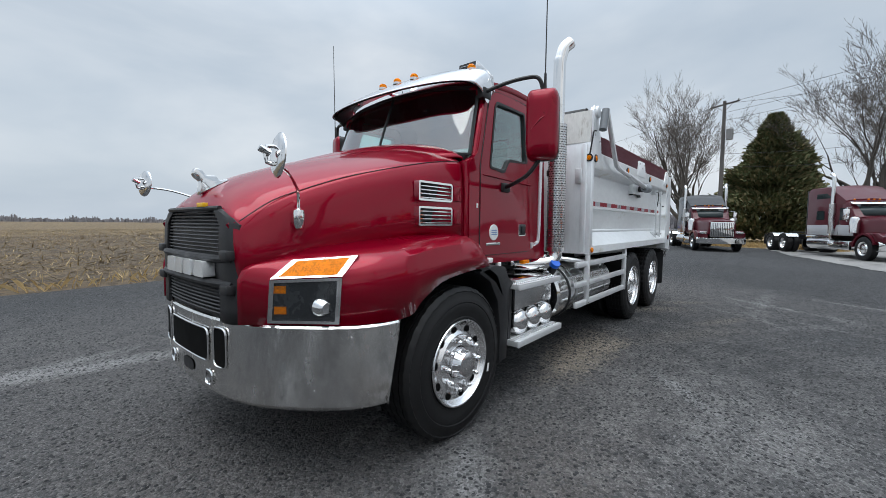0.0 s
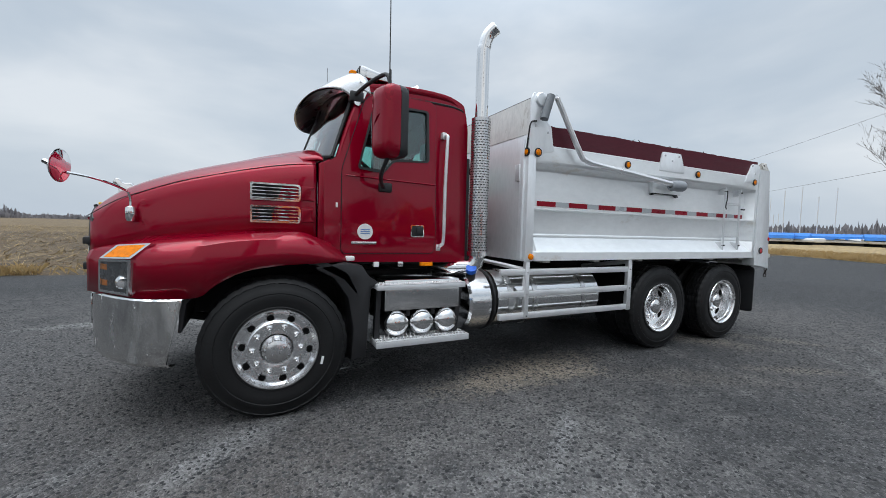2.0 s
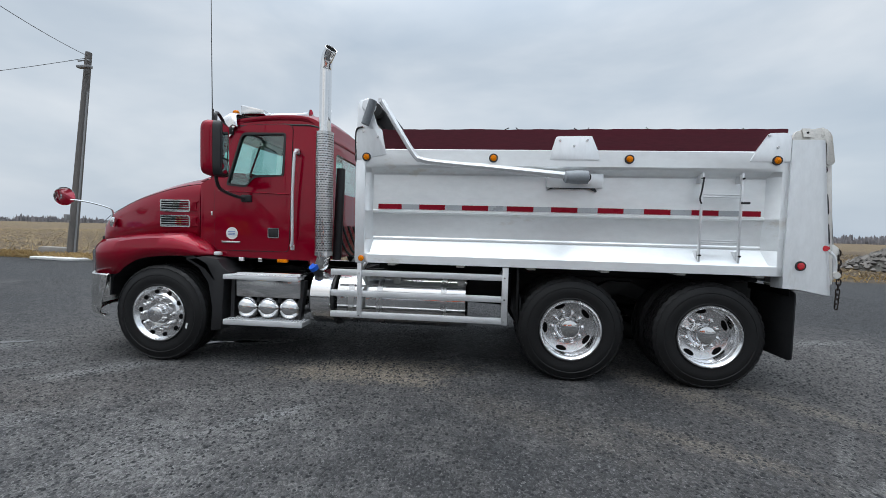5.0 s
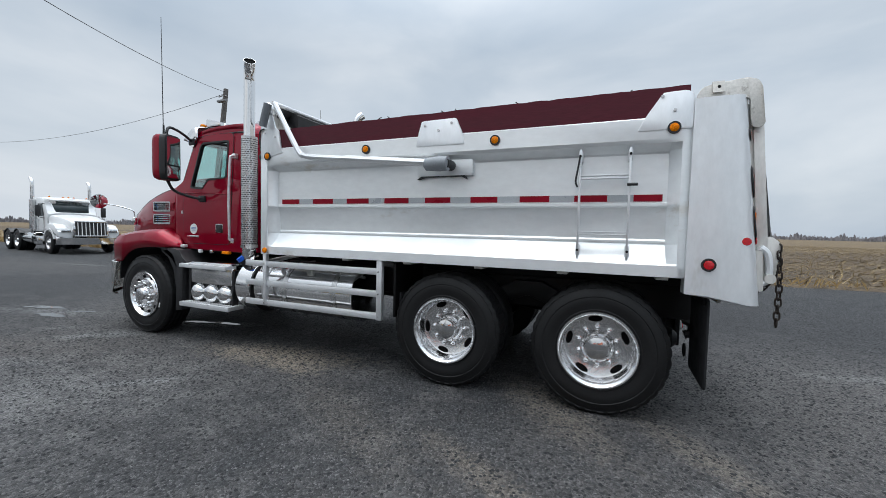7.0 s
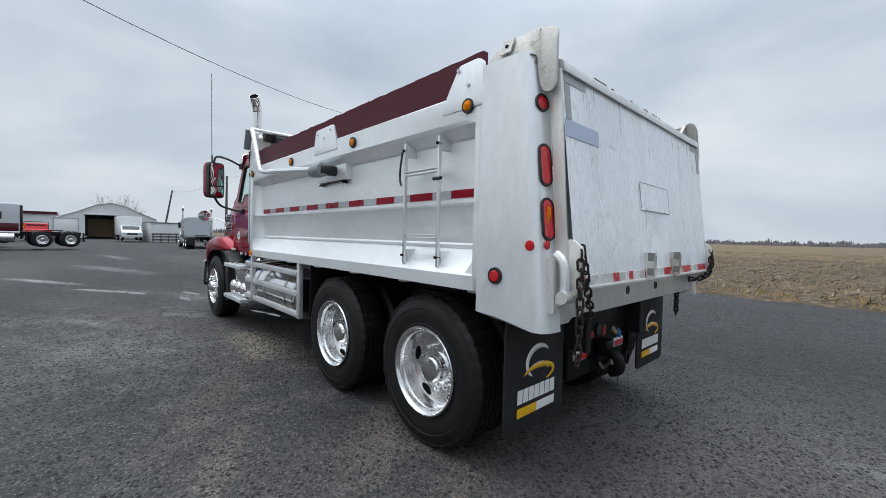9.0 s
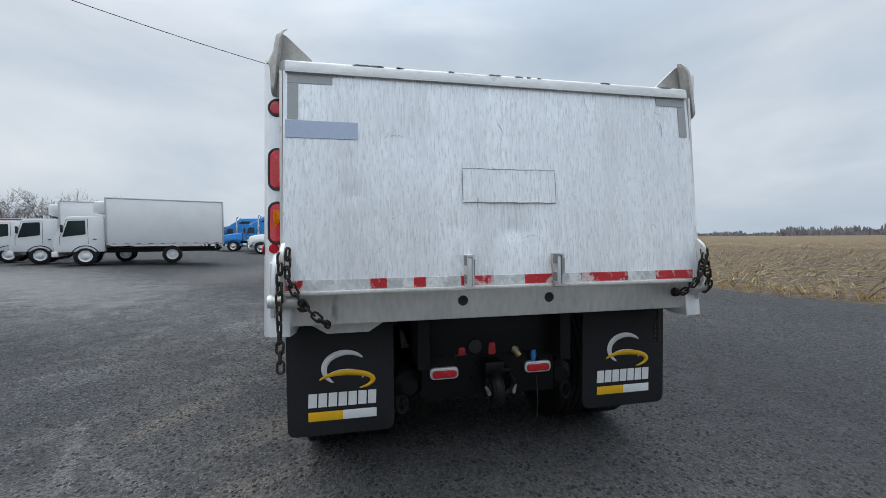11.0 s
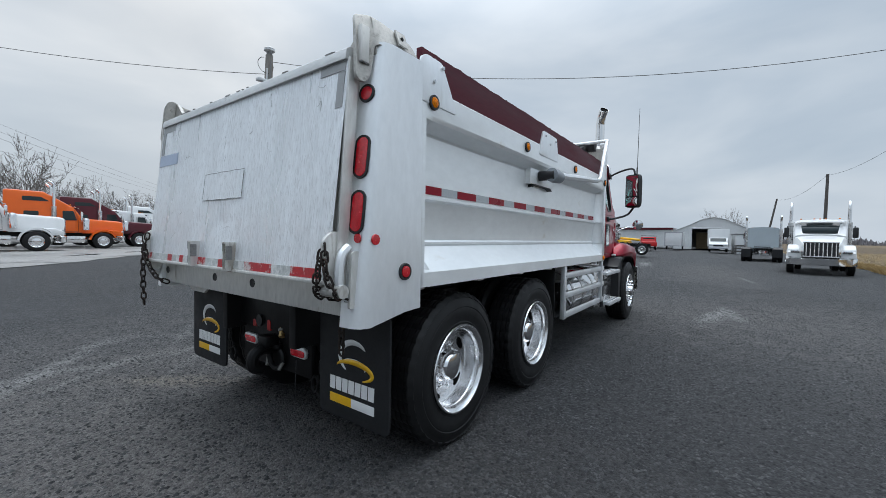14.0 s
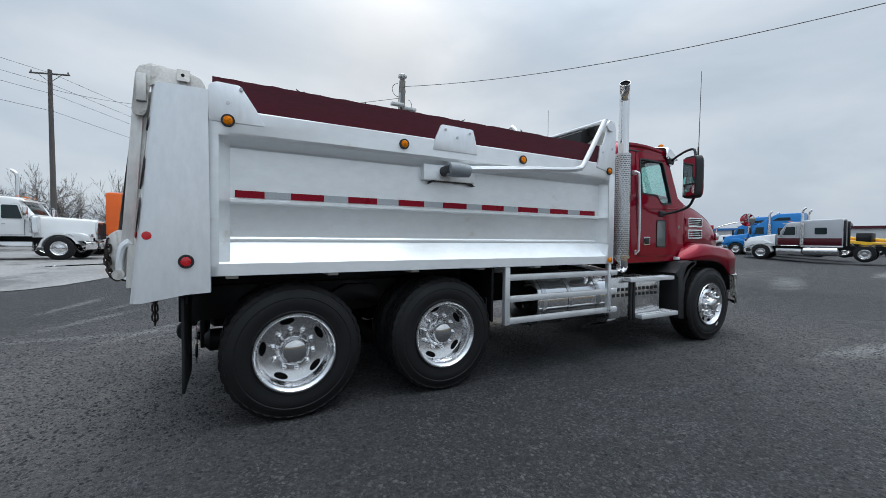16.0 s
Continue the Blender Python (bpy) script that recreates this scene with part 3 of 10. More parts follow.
OLDPAVE = mat("old_worn_pavement", (0.23, 0.225, 0.218), 0.55, 0.0, var=0.35, scale=0.45, fine=14, bump=0.004, stretch=(1, 0.8, 1), rvar=0.2, spec=0.3,
              spots=(0.09, 0.088, 0.087), spot_scale=0.5, spot_cut=0.56)
EDGE = [(-30.0, -61.5), (-8.0, -32.0), (-1.6, -23.6), (0.6, -20.5), (4.4, -15.3), (8.0, -11.8), (9.8, -8.9), (13.5, -6.4), (24.0, -3.4), (60.0, 1.5)]


def shore(x):
    """Where the loose gravel gives way to older pavement."""
    for (xa, ya), (xb, yb) in zip(EDGE, EDGE[1:]):
        if x <= xb:
            break
    return ya + (yb - ya) * (x - xa) / (xb - xa) + 0.35 * noise.noise((x * 0.8, 3.1, 0)) + 0.12 * noise.noise((x * 3.0, 7.7, 0))


bm = bmesh.new()
loft(bm, [[(x, y, ground_z(x, y) + 0.016) for y in [shore(x) + (-62.0 - shore(x)) * (k / 40) ** 1.6 for k in range(41)]] for x in np.arange(-29.5, 60.0, 0.25)])
tagged(part("pavement", bm, OLDPAVE), "pale worn old pavement with damp stains", "pavement", kind="structure")
POOL = mat("still_rain_water", (0.02, 0.019, 0.018), 0.04, rvar=0.02, spec=0.5)
for q in ((10.2, -14.4, 1.5, 0.35, 40, 1), (8.4, -13.2, 0.7, 0.3, 10, 2), (3.2, -20.2, 1.0, 0.25, 48, 3), (0.3, -23.6, 0.9, 0.22, 45, 4), (-2.8, -27.0, 0.9, 0.3, 40, 5)):
    puddle(*q)
for q in ((-3.1, -0.95, 0.34, 0.10, 20, 11), (-2.3, -1.2, 0.30, 0.09, 10, 12), (-2.2, -0.85, 0.20, 0.05, 25, 13), (0.05, -0.45, 0.16, 0.05, 20, 16), (0.5, -0.33, 0.22, 0.05, 12, 17),
          (-4.6, -2.5, 0.7, 0.12, 35, 18), (-3.7, -1.9, 0.35, 0.08, 30, 19)):
    puddle(*q, lift=0.006)
# ---- the dump truck: nose towards -x, driver's side towards -y, front axle at x = 0 ----
truck = thing("dump_truck", "dark red dump truck with aluminium body on wet gravel", "truck")
HUB_R1, HUB_R2 = 4.335, 5.62


def tyre_mesh(r, w, lugs, seg=144):
    """A tyre whose outer side lies at y = 0 and whose tread is cut by grooves."""
    prof = [(0.030, 0.292), (0.010, 0.300), (0.004, 0.312), (0.007, 0.318), (0.0, 0.36), (-0.004, 0.405), (-0.001, 0.412), (-0.005, 0.418), (0.001, 0.445), (0.006, 0.452), (0.014, r - 0.034), (0.010, r - 0.028), (0.024, r - 0.010), (0.036, r)]
    tread = w - 0.07
    for k in range(4):
        a = 0.036 + tread * (k + 0.72) / 4.6
        prof += [(a - 0.006, r), (a - 0.005, r - 0.013), (a + 0.005, r - 0.013), (a + 0.006, r)]
    prof += [(w - 0.036, r), (w - 0.02, r - 0.014), (w, 0.42), (w - 0.01, 0.33), (w - 0.04, 0.292)]
    bm = bmesh.new()
    vr = []
    for k in range(seg):
        a = 2 * math.pi * k / seg
        cut = 0.009 if lugs and k % 4 == 0 else (0.006 if k % 4 == 0 else 0.0)
        row = []
        for i, (h, q) in enumerate(prof):
            q2 = q - cut if 11 <= i <= len(prof) - 5 else q
            row.append(bm.verts.new((q2 * math.cos(a), h, q2 * math.sin(a))))
        vr.append(row)
    for k in range(seg):
        r0, r1 = vr[k], vr[(k + 1) % seg]
        for i in range(len(prof) - 1):
            bm.faces.new((r0[i], r1[i], r1[i + 1], r0[i + 1]))
    bmesh.ops.recalc_face_normals(bm, faces=bm.faces[:])
    return bm


def nut_mesh(r, long):
    return lathe(bmesh.new(), [(0.0, r * 1.25), (-long * 0.12, r * 1.25), (-long * 0.16, r * 0.92), (-long * 0.6, r * 0.88), (-long * 0.64, r * 0.80), (-long * 0.9, r * 0.72), (-long, r * 0.45), (-long, 0.0)], (0, 0, 0), "y", 8)


def build_wheel(kind):
    """A wheel about the y axis at the origin, its outer face at y = 0 and looking to -y."""
    front = kind == "front"
    bm = bmesh.new()
    if front:
        prof = [(0.05, 0.285), (0.0, 0.300), (-0.008, 0.296), (-0.008, 0.288), (0.012, 0.276), (0.022, 0.262), (0.030, 0.255), (0.034, 0.222), (0.022, 0.208), (0.014, 0.198), (0.012, 0.14), (0.018, 0.118), (0.03, 0.11)]
    else:
        prof = [(0.05, 0.285), (0.0, 0.300), (-0.008, 0.296), (-0.008, 0.288), (0.010, 0.276), (0.014, 0.268), (0.045, 0.266), (0.05, 0.262), (0.115, 0.258), (0.132, 0.252),
                (0.139, 0.238), (0.142, 0.205), (0.150, 0.185), (0.15, 0.13), (0.13, 0.115), (0.12, 0.10)]
    lathe(bm, prof, (0, 0, 0), "y", 64)
    wheel = part("wheel", bm, WHEEL_ALU, truck, "polished aluminium wheel with ten nuts")
    part("tyre", tyre_mesh(0.522 if front else 0.512, 0.33 if front else 0.275, not front), TYRE, wheel)
    holes = 10 if front else 5
    # Black discs on the closed wheel face stand for the holes' inner shade.
    for k in range(holes):
        a = 2 * math.pi * (k + 0.3) / holes
        rr = 0.236 if front else 0.222
        h = 0.030 if front else 0.139
        bm = lathe(bmesh.new(), [(-0.004, 0.0), (-0.004, 0.8), (-0.003, 1.0), (0.004, 1.1)], (0, 0, 0), "y", 16)
        sx, sz = (0.026, 0.021) if front else (0.052, 0.0235)
        for v in bm.verts:
            v.co = Vector((v.co.x * sx, v.co.y, v.co.z * sz))
        bm.transform(Matrix.Rotation(-a, 4, "Y") @ pose(0, h, rr))
        part("hand_hole_shade", bm, OPENING_SHADE, wheel)
    nut = None
    for k in range(10):
        a = 2 * math.pi * k / 10
        if nut is None:
            nut = part("lug_nut", nut_mesh(0.0195, 0.058 if front else 0.034), CHROME, wheel)
            ob = nut
        else:
            ob = new("lug_nut", nut.data)
            ob.parent = wheel
        q = 0.167 if front else 0.148
        ob.location = (q * math.cos(a), 0.012 if front else 0.148, q * math.sin(a))
    if front:
        part("hub_cap", lathe(bmesh.new(), [(0.03, 0.106), (0.005, 0.104), (-0.008, 0.098), (-0.018, 0.092), (-0.042, 0.088), (-0.056, 0.080), (-0.064, 0.06), (-0.068, 0.03), (-0.069, 0.0)], (0, 0, 0), "y", 48), HUB_CHROME, wheel)
    else:
        part("hub_cap", lathe(bmesh.new(), [(0.16, 0.112), (0.14, 0.108), (0.09, 0.104), (0.070, 0.098), (0.052, 0.084), (0.042, 0.05), (0.038, 0.0)], (0, 0, 0), "y", 40), CHROME, wheel)
    if front:
        bm = box(bmesh.new(), -0.009, 0.009, -0.0085, -0.0035, -0.03, 0.03)
        bm.transform(Matrix.Rotation(radians(110), 4, "Y") @ pose(0, 0, 0.345, 0, 82, 0))
        part("balance_mark", bm, WHITE, wheel)
    return wheel


front_wheel = build_wheel("front")
front_wheel.location = (0, -1.165, 0.452)
copy_thing(front_wheel, pose(0, 1.165, 0.452, 0, 40, 180))
rear_wheel = build_wheel("rear")
rear_wheel.location = (HUB_R1, -1.168, 0.487)
copy_thing(rear_wheel, pose(HUB_R2, -1.168, 0.487, 0, 160, 0))
copy_thing(rear_wheel, pose(HUB_R1, 1.168, 0.487, 0, 80, 180))
copy_thing(rear_wheel, pose(HUB_R2, 1.168, 0.487, 0, 10, 180))
for hx in (HUB_R1, HUB_R2):
    for s in (-1, 1):
        inner = part("inner_tyre", tyre_mesh(0.512, 0.275, True, 72), TYRE, truck)
        inner.matrix_basis = pose(hx, s * 0.845, 0.487, 0, 15, 0 if s < 0 else 180)

# chassis
for s in (-1, 1):
    bm = bmesh.new()
    prism(bm, [(-1.05, 0.62), (-1.05, 0.86), (0.9, 0.95), (6.42, 0.95), (6.42, 0.66), (1.2, 0.66)], "y", s * 0.40, s * 0.47, 0.006)
    part("frame_rail", bm, FRAME, truck)
    quick("sub_frame", FRAME, truck, 2.3, 6.45, s * 0.40, s * 0.50, 0.955, 1.06, bev=0.006)
for x in (1.9, 2.9, 3.75, 4.95, 6.2):
    quick("cross_member", FRAME, truck, x, x + 0.12, -0.40, 0.40, 0.70, 0.93, bev=0.006)
for hx in (HUB_R1, HUB_R2):
    bm = tube(bmesh.new(), [(hx, -0.9, 0.487), (hx, -0.35, 0.487), (hx, -0.16, 0.487), (hx, 0, 0.487), (hx, 0.16, 0.487), (hx, 0.35, 0.487), (hx, 0.9, 0.487)], [0.07, 0.08, 0.19, 0.22, 0.19, 0.08, 0.07], 16)
    part("drive_axle", bm, FRAME, truck)
    for s in (-1, 1):
        part("brake_drum", lathe(bmesh.new(), [(-0.16, 0.12), (-0.16, 0.2), (0.08, 0.2), (0.1, 0.1)], (hx, s * 0.72, 0.487), "y", 28), FRAME, truck)
        part("brake_chamber", lathe(bmesh.new(), [(-0.1, 0.0), (-0.1, 0.07), (-0.02, 0.085), (0.02, 0.085), (0.11, 0.07), (0.11, 0.0)], (hx + 0.27, s * 0.42, 0.56), "x", 18), FRAME, truck)
for s in (-1, 1):
    prs = [(HUB_R1 - 0.12, 0.58), (HUB_R1 + 0.12, 0.58), (4.97, 0.78), (HUB_R2 - 0.12, 0.58), (HUB_R2 + 0.12, 0.58), (5.1, 0.92), (4.85, 0.92)]
    part("suspension_beam", prism(bmesh.new(), prs, "y", s * 0.50, s * 0.60, 0.01), FRAME, truck)
    part("front_spring", tube(bmesh.new(), curve([(-0.7, s * 0.44, 0.62), (-0.3, s * 0.44, 0.54), (0, s * 0.44, 0.52), (0.35, s * 0.44, 0.55), (0.8, s * 0.44, 0.66)], 4), 0.035, 8), FRAME, truck)
part("front_axle", tube(bmesh.new(), [(0, -0.85, 0.45), (0, -0.55, 0.40), (0, 0.55, 0.40), (0, 0.85, 0.45)], 0.055, 10), FRAME, truck)
for x0, x1 in ((1.5, HUB_R1), (HUB_R1, HUB_R2)):
    part("drive_shaft", tube(bmesh.new(), [(x0, 0, 0.66), (x1, 0, 0.52)], 0.055, 12), FRAME, truck)
part("transmission", prism(bmesh.new(), [(-0.6, 0.62), (-0.7, 1.25), (0.3, 1.3), (0.9, 1.0), (1.6, 0.85), (1.6, 0.6), (0.6, 0.42), (-0.2, 0.40)], "y", -0.33, 0.33, 0.03), FRAME, truck)
for s in (-1, 1):
    bm = bmesh.new()
    pts = [(x, z) for x, z in ((-0.62, 0.62), (-0.60, 0.85), (-0.44, 1.02), (-0.2, 1.12), (0.05, 1.15), (0.3, 1.12), (0.52, 1.0), (0.6, 0.85), (0.6, 0.83), (0.5, 0.95), (0.28, 1.07), (0.05, 1.10), (-0.2, 1.07), (-0.42, 0.97), (-0.57, 0.82), (-0.6, 0.62))]
    prism(bm, pts, "y", s * 0.52, s * 1.12)
    part("wheel_well", bm, BLACK, truck)

# bumper
PLAN = [(-0.59, -1.178), (-0.71, -1.165), (-0.87, -1.085), (-1.04, -0.90), (-1.165, -0.70), (-1.235, -0.50), (-1.265, -0.25), (-1.272, 0)]
PLAN = PLAN + [(x, -y) for x, y in PLAN[-2::-1]]
plan = curve([(x, y, 0) for x, y in PLAN], 5)
rows = []
for i, p in enumerate(plan):
    end = min(i, len(plan) - 1 - i)
    rise = 0.05 * max(0.0, 1 - end / 5)
    cx = Vector((p.x - 0.25 * p.y * p.y / 1.4 * 0, p.y, 0))
    n = Vector((-0.75, p.y * 0.6, 0)).normalized()
    pull = 0.10 * max(0.0, 1 - end / 4)
    back = Vector((-pull, 0, 0))
    rows.append([cx + n * -0.05 + Vector((0, 0, 0.855)), cx + n * -0.012 + Vector((0, 0, 0.86)), cx + Vector((0, 0, 0.85)), cx + Vector((0, 0, 0.83)), cx + back * 0.3 + n * 0.006 + Vector((0, 0, 0.68)),
                 cx + back * 0.7 + n * 0.004 + Vector((0, 0, 0.53)), cx + back + Vector((0, 0, 0.43)), cx + back + n * -0.02 + Vector((0, 0, 0.405)), cx + back + n * -0.06 + Vector((0, 0, 0.405))])
bumper = part("bumper", loft(bmesh.new(), rows), CHROME_WORN, truck, "hazed chrome steel bumper with scuffs", thick=0.006)


def on_bumper(y, z, out=0.0):
    """A place on the bumper's face."""
    i = min(range(len(plan) - 1), key=lambda k: abs((plan[k].y + plan[k + 1].y) / 2 - y))
    f = min(1.0, max(0.0, (y - plan[i].y) / (plan[i + 1].y - plan[i].y)))
    best = plan[i].lerp(plan[i + 1], f)
    n = Vector((-0.75, best.y * 0.6, 0)).normalized()
    return Vector((best.x, y, z)) + n * (0.006 + out)


# Dark openings lie as black sheets on the chrome, their shade put in colour.
def bumper_opening(y0, y1, z0, z1, name, mater, out=0.003, lip=True):
    ys = [y0 + (y1 - y0) * k / 6 for k in range(7)]
    r = min(0.04, abs(y1 - y0) * 0.45)
    ol = rounded([(y0, z0), (y1, z0), (y1, z1), (y0, z1)], r, 4)
    ys = [y0 + (y1 - y0) * k / 24 for k in range(25)]
    rws = []
    for y in ys:
        e = min(y - y0, y1 - y)
        c = r - math.sqrt(max(0.0, r * r - (r - e) ** 2)) if e < r else 0.0
        rws.append([on_bumper(y, z0 + c - 0.0005, out), on_bumper(y, z1 - c + 0.0005, out)])
    bm = loft(bmesh.new(), rws)
    dense = []
    for p, q in zip(ol, ol[1:] + ol[:1]):
        n = max(1, int(abs(q[0] - p[0]) / 0.03))
        dense += [(p[0] + (q[0] - p[0]) * k / n, p[1] + (q[1] - p[1]) * k / n) for k in range(n)]
    ol = dense
    ob = part(name, bm, mater, bumper)
    if lip:
        part("opening_rim", tube(bmesh.new(), [on_bumper(y, z, out + 0.002) for y, z in ol] + [on_bumper(*ol[0], out + 0.002)], 0.006, 6, False), CHROME, bumper)
    return ob


bumper_opening(-0.30, 0.30, 0.60, 0.79, "air_intake_shade", OPENING_SHADE)
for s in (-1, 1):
    bumper_opening(s * 0.425 - 0.062, s * 0.425 + 0.062, 0.59, 0.815, "tow_opening_shade", OPENING_SHADE)
    bumper_opening(s * 0.30 - 0.042, s * 0.30 + 0.042, 0.465, 0.55, "fog_lamp", LENS)
    part("bumper_bolt", lathe(bmesh.new(), [(0, 0.012), (0.008, 0.012), (0.01, 0.0)], on_bumper(s * 0.78, 0.852), "z", 10), CHROME, bumper)
bumper_opening(-0.09, 0.09, 0.49, 0.56, "tow_pin_slot", BLACK, lip=False)

# grille and its shroud
gplan = [(-1.16, -0.635), (-1.20, -0.61), (-1.232, -0.55), (-1.262, -0.40), (-1.273, -0.2), (-1.276, 0)]
gplan = gplan + [(x, -y) for x, y in gplan[-2::-1]]


def gx(y):
    q = sorted((yy, xx) for xx, yy in gplan)
    return float(np.interp(y, [a for a, _ in q], [b for _, b in q]))


grille = part("grille", loft(bmesh.new(), [[(gx(y) + 0.03 + 0.10 * max(0, (z - 1.3)) ** 1.0, y, z) for z in (0.86, 1.0, 1.2, 1.35, 1.47)] for y in np.linspace(-0.44, 0.44, 15)]), BLACK, truck, "black mesh grille in a plastic shroud", thick=0.01)
for k in range(27):
    z = 0.892 + k * 0.0215
    if 1.08 < z < 1.19:
        continue
    part("grille_slat", tube(bmesh.new(), [(gx(y) + 0.018 + 0.10 * max(0, z - 1.3), y, z) for y in np.linspace(-0.47, 0.47, 11)], 0.0055, 6), GRILLE, grille)
for z, h in ((1.20, 0.022), (1.065, 0.022)):
    part("grille_bar", tube(bmesh.new(), [(gx(y) + 0.0, y, z) for y in np.linspace(-0.56, 0.56, 13)], h, 8), BLACK, grille)
for s in (-1, 1):
    bm = bmesh.new()
    rws = [[(gx(s * y * w) + dx + 0.25 * max(0, z - 1.36), s * y * w, z) for y, dx in ((0.60, 0.03), (0.597, -0.004), (0.56, -0.012), (0.50, -0.008), (0.44, 0.0), (0.43, 0.03))] for z, w in ((0.85, 1.0), (0.93, 1.0), (1.1, 1.0), (1.25, 1.0), (1.385, 1.0), (1.42, 0.93), (1.455, 0.80), (1.475, 0.72))]
    loft(bm, rws, caps=False)
    part("shroud_side", bm, BLACK, grille, thick=0.012)
    for z in (1.215, 1.03):
        part("shroud_clip", box(bmesh.new(), gx(0.53) - 0.035, gx(0.53) + 0.02, s * 0.53 - 0.05, s * 0.53 + 0.05, z - 0.02, z + 0.035, 0.01), BLACK, grille)
part("shroud_top", tube(bmesh.new(), [(gx(y) + 0.025, y, 1.478) for y in np.linspace(-0.42, 0.42, 13)], 0.014, 8), BLACK, grille)
# the chrome word on the grille, as plain bars
for y0, y1 in ((-0.35, -0.205), (-0.185, -0.05), (-0.035, 0.085), (0.10, 0.25)):
    pts = [(y0, 1.092), (y1, 1.092), (y1 - 0.012, 1.182), (y0 + 0.012, 1.182)]
    bm = bmesh.new()
    fv = [bm.verts.new((gx((y0 + y1) / 2) - 0.035, y, z)) for y, z in rounded(pts, 0.012, 2)]
    bv = [bm.verts.new((gx((y0 + y1) / 2) + 0.03, y, z)) for y, z in rounded(pts, 0.012, 2)]
    bm.faces.new(fv)
    for i in range(len(fv)):
        j = (i + 1) % len(fv)
        bm.faces.new((fv[i], bv[i], bv[j], fv[j]))
    bmesh.ops.recalc_face_normals(bm, faces=bm.faces[:])
    part("badge_bar", bm, BARE, grille)

# hood
HOOD = []
for x, yb, zc, zt, zb in ((-1.235, 0.54, 1.425, 1.492, 1.32), (-1.215, 0.59, 1.435, 1.525, 1.10), (-1.16, 0.632, 1.455, 1.59, 1.08), (-1.06, 0.675, 1.525, 1.655, 1.08), (-0.90, 0.72, 1.60, 1.735, 1.10), (-0.65, 0.785, 1.69, 1.825, 1.15),
                          (-0.38, 0.845, 1.765, 1.905, 1.18), (-0.10, 0.89, 1.83, 1.985, 1.2), (0.12, 0.915, 1.87, 2.035, 1.2), (0.30, 0.93, 1.89, 2.055, 1.2)):
    half = [(yb + 0.01, zb), (yb + 0.008, zb + (zc - zb) * 0.4), (yb, zb + (zc - zb) * 0.75), (yb - 0.02, zc - 0.035), (yb - 0.045, zc - 0.004), (yb - 0.075, zc + 0.012),
            (yb * 0.80, zc + (zt - zc) * 0.40), (yb * 0.6, zc + (zt - zc) * 0.70), (yb * 0.35, zc + (zt - zc) * 0.93), (0.0, zt)]
    HOOD.append([(x, -y, z) for y, z in half] + [(x, y, z) for y, z in half[-2::-1]])
hood = part("hood", loft(bmesh.new(), smooth_rows(HOOD, 4)), RED, truck, "glossy dark red hood with a low dome", thick=0.02, sharp=50)
dome = [[(x, y, z0 + (zt - z0) * max(0.0, math.cos(y / w * 1.52)) ** 0.55) for y in np.linspace(-w, w, 25)] for x, w, z0, zt in ((-0.62, 0.24, 1.80, 1.83), (-0.35, 0.44, 1.84, 1.925), (-0.1, 0.62, 1.85, 2.005), (0.1, 0.74, 1.86, 2.06), (0.25, 0.83, 1.875, 2.095), (0.345, 0.885, 1.88, 2.108), (0.375, 0.89, 1.86, 2.07))]
part("hood_dome", loft(bmesh.new(), smooth_rows(dome, 3)), RED, hood, sharp=50, thick=0.015)
